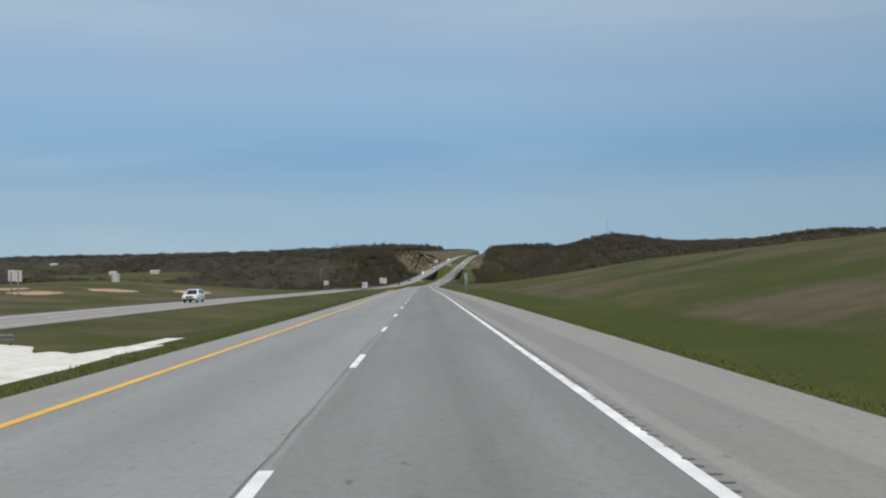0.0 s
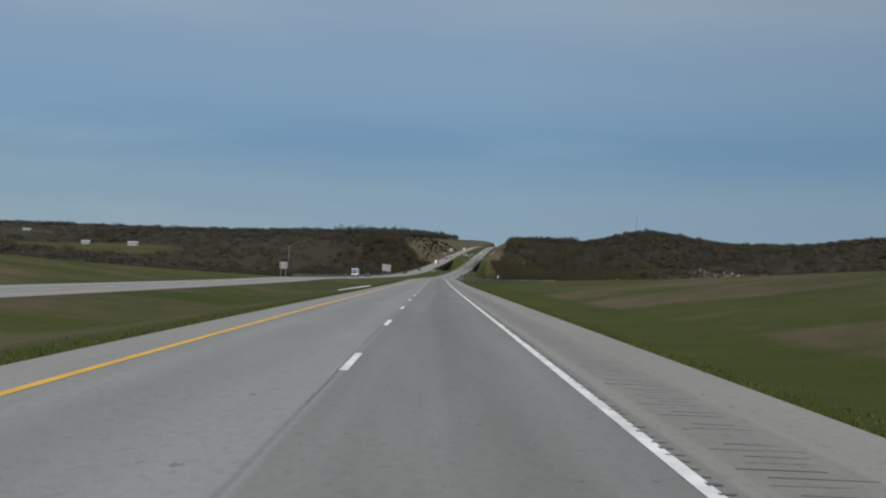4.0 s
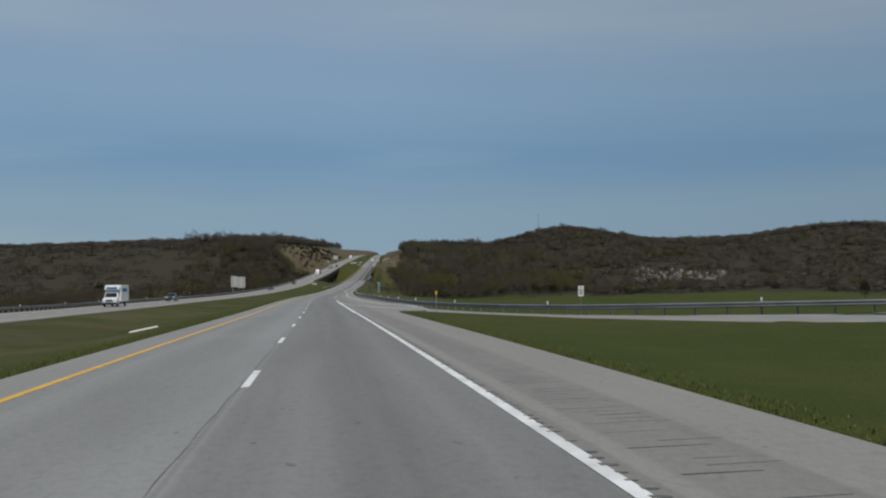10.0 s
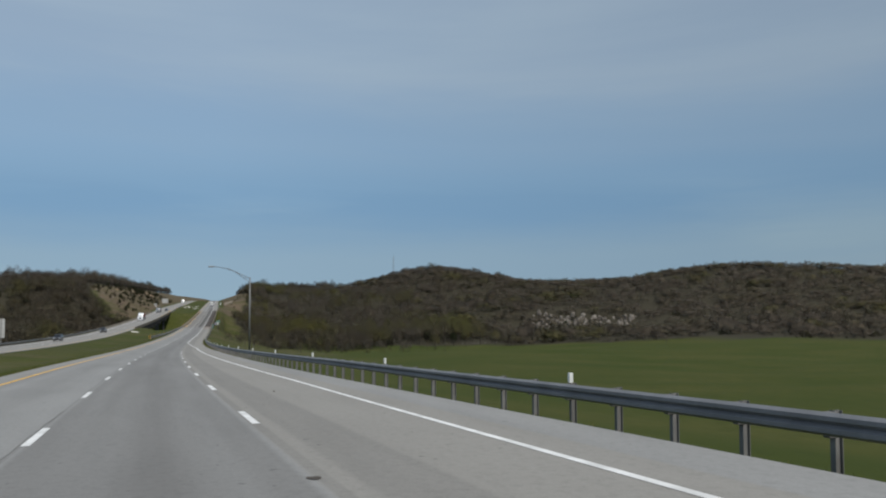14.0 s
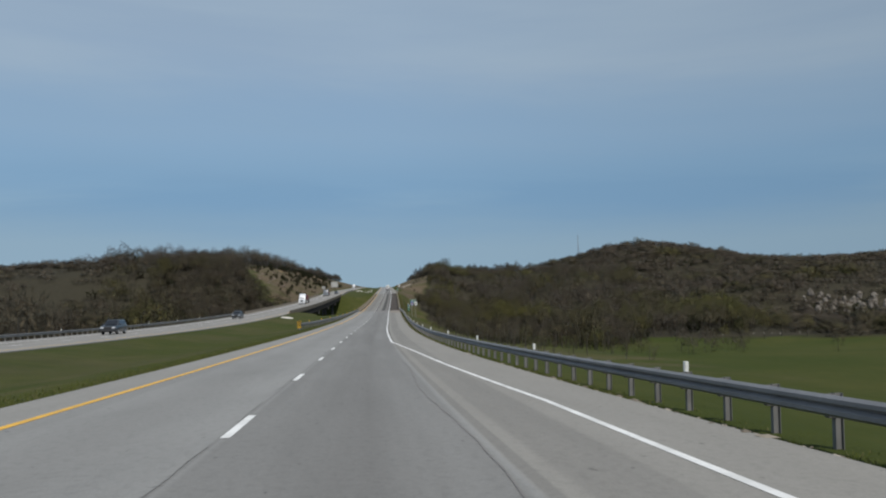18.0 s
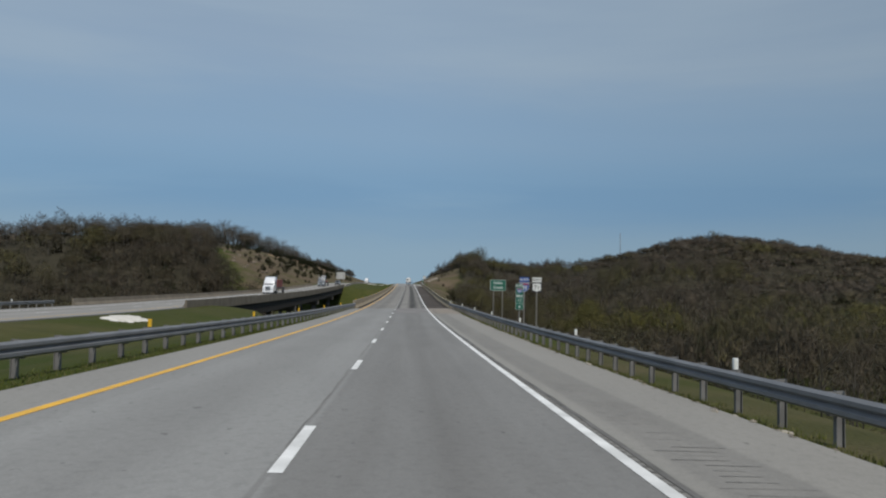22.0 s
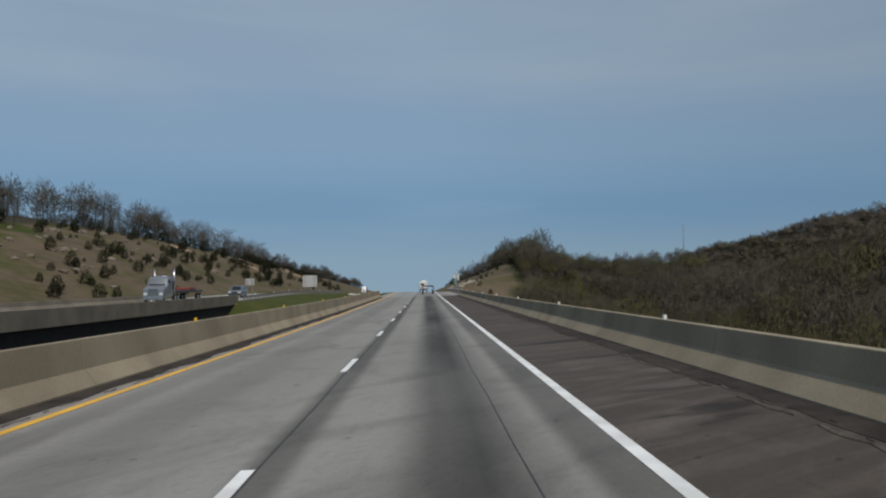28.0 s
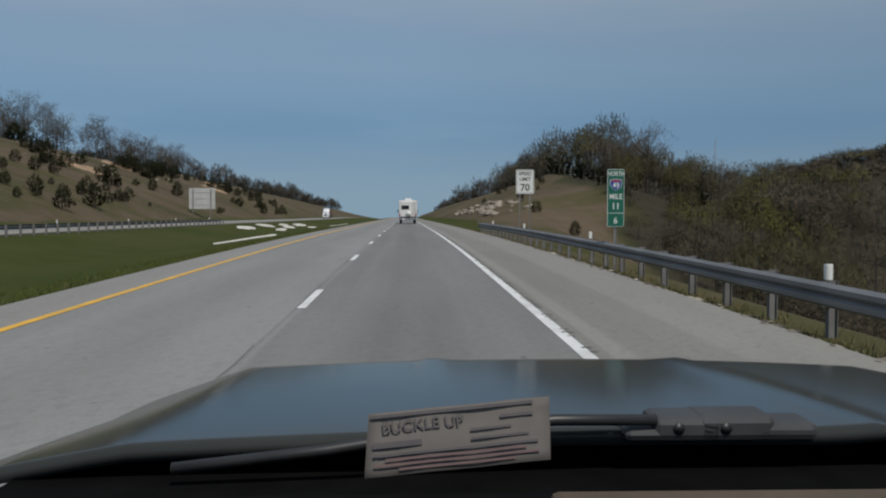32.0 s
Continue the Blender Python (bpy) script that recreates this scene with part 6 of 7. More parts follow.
sign_back(376.1, -38.6, ((0, 1.9, 1.65, 0),), 3.6, "grey back of a guide sign on two posts across the median")
sign_back(701.5, -40.0, ((-1.75, 2.3, 4.2, 0), (1.0, 3.0, 4.2, 0.3)), 6.2, "large grey two-panel sign back beside the southbound shoulder", posts=(-2.2, 0.2, 1.8))
sign_back(1282.8, -39.7, ((0, 5.0, 4.0, 0),), 6.3, "large pale guide sign back before the dry cutting", posts=(-1.7, 1.7))
sign_back(262.0, -80.0, ((0, 1.9, 2.4, 0),), 6.2, "grey sign back standing in the western field", posts=(-0.6, 0.6))
sign_back(182.0, -69.0, ((-0.55, 1.1, 1.9, 0), (0.6, 1.1, 1.9, 0.1)), 5.6, "grey two-panel sign back in the western field", posts=(-0.6, 0.6))
sign_back(1176.0, -40.2, ((0, 2.0, 1.5, 0),), 3.4, "small pale sign back at the foot of the cutting", posts=(-0.6, 0.6))

# yellow and black end marker of the median guardrail
root, foot = stand("object_marker", 730.6, -8.95, "yellow and black striped marker at the guardrail end", "road marker")
plate = rounded_plate("plate", 0.48, 0.86, (0, 0, 0.47), SIGN_YELLOW, root, 0.02)
for k in range(5):
    ring = [(-0.24, -0.4 + 0.2 * k - 0.14), (0.24, -0.4 + 0.2 * k + 0.14), (0.24, -0.285 + 0.2 * k + 0.14), (-0.24, -0.285 + 0.2 * k - 0.14)]
    ring = [(x, max(-0.42, min(0.42, z))) for x, z in ring]
    flat("stripe", ring, (0, -0.005, 0.47), SIGN_BLACK, plate)
box("rail_nose", (0.36, 0.5, 0.4), (0, 0.35, 0.42), STEEL, root, 0.05)
u_post("post", 0, 0.9, foot, root)


def delineator(y, off, mat, label, place=on_road, top=1.1):
    root, foot = stand("delineator", y, off, label, "delineator", place, "roadside delineators")
    box("post", (0.05, 0.03, top - foot), (0, 0.02, (top + foot) / 2), SIGN_POST, root, 0.004)
    box("reflector", (0.1, 0.012, 0.24), (0, -0.004, top - 0.1), mat, root, 0.004)


delineator(409.6, 7.0, REFLECT_YELLOW, "thin post with a yellow reflector in the gore", top=1.35)
for y, off in ((353, 40), (362, 75), (330, 95), (190, 70), (120, 95)):
    delineator(y, off, REFLECT_WHITE, "thin post with a small white reflector on the grass bank", top=1.2)
for y in (520, 600, 680):
    delineator(y, -38.4, REFLECT_WHITE, "thin reflector post beside the southbound carriageway", on_left, 1.3)

# ---- street lamps ----
LAMP_STEEL = material("lamp_pole_steel", (0.20, 0.205, 0.205), 0.5, 0.5, second=(0.15, 0.155, 0.155), scale=1.5)
LAMP_GLASS = material("lamp_lens", (0.55, 0.56, 0.55), 0.3, second=(0.5, 0.5, 0.5), scale=3)


def street_lamp(x, y, side, label, height=10.8):
    """A pole with a curved truss arm and a flat luminaire; side: the way the arm points, +1 to the right."""
    g = rest(x, y)
    root = tagged(empty("street_lamp", Matrix.Translation((x, y, g))), label, "street lamp", "street lamps")
    tube("pole", (0, 0, -0.3), (0, 0, height), 0.13, LAMP_STEEL, root, 0.075, 14)
    tube("base_collar", (0, 0, -0.2), (0, 0, 0.55), 0.24, LAMP_STEEL, root, 0.2, 14)
    bm = bmesh.new()
    upper = [(side * 5.0 * t, 0, height - 0.15 + 1.65 * (1 - (1 - t) ** 1.7)) for t in np.linspace(0, 1, 9)]
    lower = [(side * 3.1 * t, 0, height - 0.75 + 2.05 * (1 - (1 - t) ** 1.35) * 0.98) for t in np.linspace(0, 1, 6)]
    for line in (upper, lower):
        for a, b in zip(line, line[1:]):
            tube_bm(bm, a, b, 0.04, None, 8)
    for k in (1, 3):
        tube_bm(bm, upper[k], lower[k], 0.025, None, 6)
    part("arm", bm, LAMP_STEEL, root, smooth=True)
    head = box("luminaire", (0.75, 0.32, 0.16), (side * 5.3, 0, height + 1.5), LAMP_STEEL, root, 0.06)
    box("lens", (0.45, 0.24, 0.05), (side * 5.35, 0, height + 1.41), LAMP_GLASS, head, 0.02)


street_lamp(-47.9, 440.9, 1, "grey steel street lamp with a long arm beside the southbound side", 10.6)
street_lamp(float(road_x(610.4)) + 11.0, 610.4, -1, "grey steel street lamp arching over the slip lane", 11.2)

# ---- vehicles ----
WHITE_CAR = material("white_car_paint", (0.72, 0.73, 0.74), 0.3, coat=0.6, second=(0.66, 0.67, 0.68), scale=2, fine=0.03)
DARK_CAR = material("dark_car_paint", (0.025, 0.03, 0.038), 0.3, coat=0.6, second=(0.03, 0.034, 0.04), scale=2, fine=0.05)
GREY_CAR = material("grey_cab_paint", (0.14, 0.155, 0.17), 0.35, coat=0.4, second=(0.12, 0.13, 0.145), scale=2, fine=0.04)
TRAILER_WHITE = material("trailer_skin", (0.70, 0.70, 0.68), 0.4, second=(0.62, 0.62, 0.60), scale=0.8, fine=0.05)
GLASS_DARK = material("dark_window", (0.012, 0.014, 0.018), 0.08, second=(0.016, 0.018, 0.022), scale=2)
RUBBER = material("tyre_rubber", (0.02, 0.02, 0.02), 0.85, second=(0.03, 0.03, 0.028), scale=8)
RIM = material("wheel_rim", (0.45, 0.46, 0.47), 0.35, 0.8, second=(0.38, 0.38, 0.39), scale=6)
TAIL_RED = material("tail_lamp", (0.30, 0.012, 0.01), 0.25, second=(0.24, 0.01, 0.01), scale=6)
HEADLAMP = material("headlamp_glass", (0.6, 0.62, 0.64), 0.12, second=(0.55, 0.57, 0.6), scale=6)
PLASTIC = material("black_plastic", (0.025, 0.025, 0.026), 0.6, second=(0.035, 0.035, 0.035), scale=5)
CHROME = material("chrome", (0.6, 0.61, 0.62), 0.2, 1.0, second=(0.5, 0.5, 0.52), scale=4)
RED_LOAD = material("red_tarpaulin", (0.20, 0.045, 0.035), 0.7, second=(0.15, 0.035, 0.03), scale=1.2, fine=0.15)
BLUE_MARK = material("blue_marking", (0.02, 0.13, 0.38), 0.5, second=(0.02, 0.11, 0.33), scale=3)


def hull(name, profile, half, parent, mat, top_half=None, z_split=1.0, bevel=0.04):
    """A body from its side profile (y forward, z) drawn across the width and narrowed above z_split."""
    top_half = top_half or half
    zmax = max(z for _, z in profile)
    bm = bmesh.new()
    sides = []
    for s in (-1, 1):
        ring = []
        for y, z in profile:
            t = max(0.0, (z - z_split) / max(0.01, zmax - z_split))
            ring.append(bm.verts.new((s * (half + (top_half - half) * t), y, z)))
        sides.append(ring)
    bm.faces.new(sides[0])
    bm.faces.new(sides[1][::-1])
    n = len(profile)
    for k in range(n):
        bm.faces.new((sides[0][k], sides[1][k], sides[1][(k + 1) % n], sides[0][(k + 1) % n]))
    bmesh.ops.recalc_face_normals(bm, faces=bm.faces)
    bmesh.ops.bevel(bm, geom=list(bm.edges), offset=bevel, segments=2, profile=0.6, affect="EDGES", clamp_overlap=True)
    return part(name, bm, mat, parent, smooth=True)


def wheel(x, y, r, wide, parent):
    bm = bmesh.new()
    for a, b, c in ((-wide / 2, wide / 2, r),):
        tube_bm(bm, (x + a, y, r), (x + b, y, r), c, None, 22)
    bmesh.ops.bevel(bm, geom=[e for e in bm.edges if len(e.link_faces) == 2 and e.calc_face_angle(0) > 1], offset=0.04, segments=2, affect="EDGES", clamp_overlap=True)
    w = part("wheel", bm, RUBBER, parent, smooth=True)
    tube("rim", (x - wide / 2 - 0.004, y, r), (x + wide / 2 + 0.004, y, r), r * 0.6, RIM, w, sides=16)


def vehicle(name, y, off, label, category, place=on_left, back=True):
    p = place(y, off, 0.01)
    turn = heading(y) + (180 if back else 0)
    return tagged(empty(name, Matrix.Translation(p) @ pose(0, 0, 0, 0, 0, turn) @ pose(0, 0, 0, -slope(y) if back else slope(y))), label, category)


def pane(name, corners, parent, mat=GLASS_DARK):
    """A window as a thin proud plate between four corners."""
    bm = bmesh.new()
    f = bm.faces.new([bm.verts.new(c) for c in corners])
    f.normal_update()
    moved = bmesh.ops.extrude_face_region(bm, geom=[f])
    bmesh.ops.translate(bm, verts=[v for v in moved["geom"] if isinstance(v, bmesh.types.BMVert)], vec=f.normal * 0.012)
    bmesh.ops.recalc_face_normals(bm, faces=bm.faces)
    return part(name, bm, mat, parent)


def suv(y, off, mat, label, pickup=False):
    root = vehicle("pickup_truck" if pickup else "suv", y, off, label, "pickup" if pickup else "suv")
    h = 1.78
    low = [(-2.35, 0.45), (-2.4, 0.95), (-2.3, 1.08), (1.05, 1.12), (2.1, 1.02), (2.38, 0.8), (2.4, 0.42), (1.9, 0.3), (-1.9, 0.3)]
    hull("body", low, 0.95, root, mat, 0.9, 0.9, 0.06)
    cab = [(-0.55, 1.08), (-0.5, h - 0.06), (0.45, h), (1.25, 1.1)] if pickup else [(-2.25, 1.07), (-2.0, h - 0.05), (0.3, h), (1.2, 1.1)]
    hull("cabin", cab, 0.9, root, mat, 0.68, 1.1, 0.05)
    pane("windscreen", [(-0.72, 1.22, 1.16), (0.72, 1.22, 1.16), (0.6, 0.52, h - 0.1), (-0.6, 0.52, h - 0.1)], root)
    y0, y1 = (-0.45, 0.5) if pickup else (-1.85, 0.5)
    for s in (-1, 1):
        q = [(s * 0.905, y0, 1.17), (s * 0.905, y1 + 0.45, 1.17), (s * 0.74, y1, h - 0.12), (s * 0.74, y0 + 0.08, h - 0.12)]
        pane("side_window", q if s > 0 else q[::-1], root)
        box("headlamp", (0.4, 0.08, 0.18), (s * 0.68, 2.37, 0.82), HEADLAMP, root, 0.02)
        box("mirror", (0.2, 0.12, 0.16), (s * 1.05, 0.85, 1.2), mat, root, 0.03)
        for yy in (1.45, -1.4):
            wheel(s * 0.84, yy, 0.37, 0.25, root)
    box("grille", (0.95, 0.06, 0.24), (0, 2.39, 0.78), PLASTIC, root, 0.02)
    box("bumper", (1.8, 0.14, 0.22), (0, 2.4, 0.48), PLASTIC, root, 0.04)
    return root


def box_truck(y, off, label):
    root = vehicle("box_truck", y, off, label, "truck")
    hull("cab", [(1.5, 0.5), (1.5, 2.15), (2.3, 2.1), (2.95, 1.35), (3.75, 1.15), (3.85, 0.5)], 1.0, root, WHITE_CAR, 0.85, 1.2, 0.06)
    box("cargo_box", (2.35, 5.2, 2.5), (0, -1.15, 2.0), TRAILER_WHITE, root, 0.04)
    box("roof_peak", (2.2, 1.0, 0.5), (0, 1.75, 2.75), TRAILER_WHITE, root, 0.1)
    box("marking", (1.5, 0.02, 0.32), (0, 2.262, 2.78), BLUE_MARK, root)
    for s in (-1, 1):
        box("side_marking", (0.012, 3.2, 0.5), (s * 1.182, -0.9, 2.5), BLUE_MARK, root)
        box("headlamp", (0.34, 0.06, 0.22), (s * 0.72, 3.82, 0.98), HEADLAMP, root, 0.02)
        for yy in (2.75, -2.3):
            wheel(s * 0.92, yy, 0.4, 0.26, root)
    pane("windscreen", [(-0.85, 2.92, 1.42), (0.85, 2.92, 1.42), (0.78, 2.36, 2.05), (-0.78, 2.36, 2.05)], root)
    box("grille", (0.95, 0.06, 0.3), (0, 3.84, 0.92), PLASTIC, root, 0.02)
    box("bumper", (1.95, 0.16, 0.24), (0, 3.88, 0.55), PLASTIC, root, 0.04)
    return root


def semi(y, off, label, flatbed, mat):
    root = vehicle("semi_truck", y, off, label, "semi truck")
    tall_cab = [(3.2, 0.8), (3.2, 3.85), (4.6, 3.6), (5.4, 2.9), (5.9, 1.95), (7.3, 1.7), (7.5, 0.6), (5.2, 0.6)]
    low_cab = [(3.4, 0.8), (3.4, 3.0), (4.9, 3.08), (5.45, 2.9), (5.9, 1.95), (7.3, 1.7), (7.5, 0.6), (5.2, 0.6)]
    hull("cab", low_cab if flatbed else tall_cab, 1.2, root, mat, 1.05, 2.2, 0.09)
    pane("windscreen", [(-0.98, 5.86, 2.06), (0.98, 5.86, 2.06), (0.9, 5.36, 2.82), (-0.9, 5.36, 2.82)], root)
    box("grille", (1.1, 0.08, 0.95), (0, 7.46, 1.2), CHROME, root, 0.03)
    box("bumper", (2.4, 0.25, 0.4), (0, 7.5, 0.55), CHROME if flatbed else mat, root, 0.06)
    for s in (-1, 1):
        box("headlamp", (0.4, 0.1, 0.3), (s * 0.9, 7.42, 1.05), HEADLAMP, root, 0.03)
        box("mirror", (0.12, 0.12, 0.6), (s * 1.4, 5.6, 2.5), PLASTIC, root, 0.02)
        tube("exhaust_stack", (s * 1.18, 3.0, 1.0), (s * 1.18, 3.0, 4.0), 0.08, CHROME, root)
        pane("side_window", [(s * 1.17, 4.7, 2.1), (s * 1.17, 5.5, 2.1), (s * 1.12, 5.2, 2.7), (s * 1.12, 4.7, 2.7)][:: s], root)
        for yy in (6.5, 2.4, 1.2, -8.2, -9.5):
            wheel(s * 1.02, yy, 0.5, 0.3, root)
    if flatbed:
        box("deck", (2.5, 12.5, 0.3), (0, -4.0, 1.25), PLASTIC, root, 0.03)
        box("load", (2.1, 3.0, 0.35), (0, -6.0, 1.58), RED_LOAD, root, 0.05)
        box("headboard", (2.3, 0.1, 1.1), (0, 2.6, 2.0), CHROME, root, 0.02)
        tube("light_bar", (-1.1, 4.4, 3.12), (1.1, 4.4, 3.12), 0.06, CHROME, root)
    else:
        box("trailer_deck", (2.5, 12.5, 0.3), (0, -4.0, 1.25), PLASTIC, root, 0.03)
        box("load", (2.4, 8.0, 1.7), (0, -2.5, 2.28), RED_LOAD, root, 0.08)
    return root


suv(153.0, -31.7, WHITE_CAR, "white sport utility vehicle driving south on the far carriageway")
box_truck(492.0, -31.7, "white rental box truck with blue markings heading south")
suv(541.0, -31.7, DARK_CAR, "dark pickup truck with a short bed heading south", True)
suv(735.0, -31.9, DARK_CAR, "dark car on the southbound lanes beside the woods")
suv(822.0, -31.7, DARK_CAR, "dark green pickup truck approaching the southbound bridge", True)
semi(966.0, -31.8, "white semi truck with a reddish load on the southbound bridge", False, WHITE_CAR)
semi(1083.0, -31.8, "grey flatbed semi truck with chrome stacks heading south", True, GREY_CAR)
suv(1104.5, -28.2, GREY_CAR, "silver-grey car passing in front of the cedar slope")
semi(1465.0, -31.8, "distant semi truck with a red load in the cutting", False, WHITE_CAR)


def camper(y, off):
    """The white camper ahead, seen from behind."""
    root = vehicle("camper", y, off, "white recreational camper with a dark rear window driving north", "camper", on_road, back=False)
    box("coach", (2.45, 6.6, 2.25), (0, 3.3, 1.98), TRAILER_WHITE, root, 0.14)
    box("overcab", (2.35, 1.6, 1.1), (0, 7.2, 2.55), TRAILER_WHITE, root, 0.2)
    hull("cab", [(6.5, 0.5), (6.5, 1.95), (7.6, 1.95), (8.2, 1.25), (9.2, 1.1), (9.3, 0.5)], 1.0, root, WHITE_CAR, 0.9, 1.2, 0.06)
    win = box("rear_window", (1.0, 0.03, 0.5), (-0.35, -0.012, 2.2), GLASS_DARK, root, 0.05)
    for z in (2.47, 1.93):
        box("window_frame", (1.08, 0.03, 0.04), (-0.35, -0.014, z), ALUMINIUM, win)
    tube("spare_wheel_cover", (0.1, -0.02, 1.35), (0.1, -0.2, 1.35), 0.36, TRAILER_WHITE, root, 0.34, 22)
    box("rear_skirt", (2.3, 0.3, 0.3), (0, 0.1, 0.78), PLASTIC, root, 0.04)
    box("bumper", (2.3, 0.16, 0.2), (0, -0.12, 0.62), CHROME, root, 0.03)
    box("plate_bar", (0.32, 0.01, 0.16), (-0.55, -0.21, 0.63), SIGN_WHITE, root)
    for s in (-1, 1):
        box("tail_lamp", (0.16, 0.04, 0.34), (s * 1.08, -0.015, 1.15), TAIL_RED, root, 0.02)
        box("marker_lamp", (0.12, 0.03, 0.05), (s * 0.9, -0.012, 2.95), TAIL_RED, root)
        box("mirror", (0.18, 0.14, 0.4), (s * 1.35, 7.7, 1.7), PLASTIC, root, 0.03)
        for yy in (1.9, 8.2):
            wheel(s * 0.95, yy, 0.4, 0.28, root)
        tube("ladder_rail", (0.85 + s * 0.16, -0.08, 1.2), (0.85 + s * 0.16, -0.08, 3.15), 0.018, ALUMINIUM, root, sides=8)
    for k in range(5):
        tube("ladder_rung", (0.69, -0.08, 1.3 + 0.38 * k), (1.01, -0.08, 1.3 + 0.38 * k), 0.015, ALUMINIUM, root, sides=8)
    box("roof_air_conditioner", (0.9, 1.1, 0.34), (0, 2.6, 3.26), TRAILER_WHITE, root, 0.1)
    box("roof_vent", (0.5, 0.5, 0.16), (0.4, 1.0, 3.17), TRAILER_WHITE, root, 0.04)
    box("awning_case", (0.14, 4.5, 0.16), (1.27, 3.2, 2.95), ALUMINIUM, root, 0.03)


camper(1226.0, 0.0)

# ---- small things along the road ----
GRAVEL = material("white_gravel", (0.62, 0.60, 0.55), 0.9, second=(0.5, 0.47, 0.42), scale=1.6, fine=0.25, fine_scale=26, bump=0.02, where="World")
ROCK = material("limestone", (0.30, 0.262, 0.215), 0.9, second=(0.19, 0.16, 0.13), scale=0.35, fine=0.25, fine_scale=3.0, bump=0.05, where="World")
ROCK_DARK = material("dark_ledge_rock", (0.13, 0.105, 0.085), 0.9, second=(0.20, 0.165, 0.13), scale=0.4, fine=0.3, fine_scale=3.0, bump=0.05, where="World")
ROCK_BROWN = material("weathered_bluff_rock", (0.24, 0.215, 0.185), 0.9, second=(0.1, 0.088, 0.074), scale=0.22, fine=0.3, fine_scale=2.0, bump=0.05, where="World")
CLAY = material("bare_clay", (0.36, 0.24, 0.15), 0.95, second=(0.28, 0.2, 0.13), scale=0.3, fine=0.2, fine_scale=4, where="World")


def patch(name, centre_y, off, length, width, mat, label, seed, place=on_road, up=0.035):
    """A low irregular spread of stone or earth, its rim sunk into the ground."""
    r = random.Random(seed)
    n, rings = 84, 7
    verts, faces = [], []
    c = place(centre_y, off)
    for k in range(rings):
        t = k / (rings - 1)
        for j in range(n):
            a = 2 * math.pi * j / n
            rad = t * (1 + 0.26 * noise.noise((math.cos(a) * 1.7 + seed, math.sin(a) * 1.7, 0)) + 0.2 * noise.noise((math.cos(a) * 5, math.sin(a) * 5, seed)) + 0.16 * noise.noise((math.cos(a) * 13, math.sin(a) * 13, seed)))
            x, y = c.x + math.cos(a) * rad * width / 2, centre_y + math.sin(a) * rad * length / 2
            verts.append((x, y, rest(x, y) + up * (1.0 if t < 0.9 else -1.5) + r.uniform(0, 0.03) * (t < 0.9)))
    for k in range(rings - 1):
        for j in range(n):
            a, b = k * n + j, k * n + (j + 1) % n
            faces.append((a, a + n, b + n, b))
    return tagged(mesh_ob(name, verts, faces, mat, smooth=True), label, "gravel", kind="stuff")


patch("gravel_crossing", 56.0, -16.0, 38, 15.6, GRAVEL, "spread of white gravel in the median beside a guardrail end", 1, up=0.12)
patch("gravel_patch", 268.0, -10.6, 9, 4.2, GRAVEL, "pale gravel patch in the median grass", 2, up=0.06)
patch("gravel_patch", 409.0, -11.6, 7, 1.4, GRAVEL, "pale stony strip in the median", 3, up=0.07)
patch("gravel_patch", 829.5, -21.8, 8, 2.8, GRAVEL, "pale gravel patch near the southbound bridge", 4, up=0.07)
for k, (y, off, ln, w) in enumerate(((1222, -20.5, 10, 2.2), (1232, -17.5, 14, 1.6), (1240, -21, 8, 3.0), (1248, -18.5, 12, 2.0), (1256, -20.5, 9, 1.6), (1262, -16.5, 12, 1.8), (1270, -19.5, 16, 2.4))):
    patch("gravel_patch", y, off, ln, w, GRAVEL, "ragged white gravel in the median grass", 40 + k, up=0.05)
patch("gravel_patch", 1171.0, -11.5, 14, 4.5, GRAVEL, "white gravel spread in the median", 6, up=0.07)
patch("gravel_patch", 1275.0, -13.0, 30, 3.5, GRAVEL, "white gravel spread at the median edge", 7, up=0.07)
patch("bare_field_soil", 372.0, 27.0, 10, 3.0, CLAY, "bare tan soil in the grass before the slip road", 8, up=0.05)
for y, off, ln, w, k in ((192, -70, 16, 8, 11), (206, -82, 14, 8, 12), (214, -64, 12, 10, 13), (232, -52, 18, 8, 14)):
    patch("bare_field_soil", y, off, ln, w, CLAY, "bare tan soil in the western field", k, up=0.08)
for y, off, ln, w, k in ((1285, -62, 14, 9, 21), (1330, -70, 18, 8, 22), (1240, -72, 10, 7, 23), (1390, -60, 16, 8, 24), (1420, -68, 20, 9, 25)):
    patch("bare_clay", y, off, ln, w, CLAY, "bare orange clay on the cutting", k, up=0.12)

# short guardrail at the gravel crossing
guardrail("guardrail_crossing", even([Vector((road_x(y) + o, y, rest(float(road_x(y)) + o, y))) for y, o in ((73.5, -19.4), (71, -20.6), (67, -21.8), (62, -22.8))]), 1, "short corrugated guardrail end in the median gravel", None, 8, blocks=False)


def boulder_tris(seed, squash=0.6):
    r = np.random.RandomState(seed)
    bm = bmesh.new()
    bmesh.ops.create_icosphere(bm, subdivisions=2, radius=1)
    for v in bm.verts:
        d = 1 + 0.35 * noise.noise(v.co * 1.3 + Vector((seed, 0, 0)))
        v.co = Vector((round(v.co.x * d * 2.2) / 2.2 * 0.6 + v.co.x * d * 0.4, v.co.y * d, v.co.z * d * squash))
    tris = np.array([[tuple(v.co) for v in f.verts] for f in bm.faces])
    bm.free()
    return tris


BOULDERS = [boulder_tris(k) for k in range(5)]


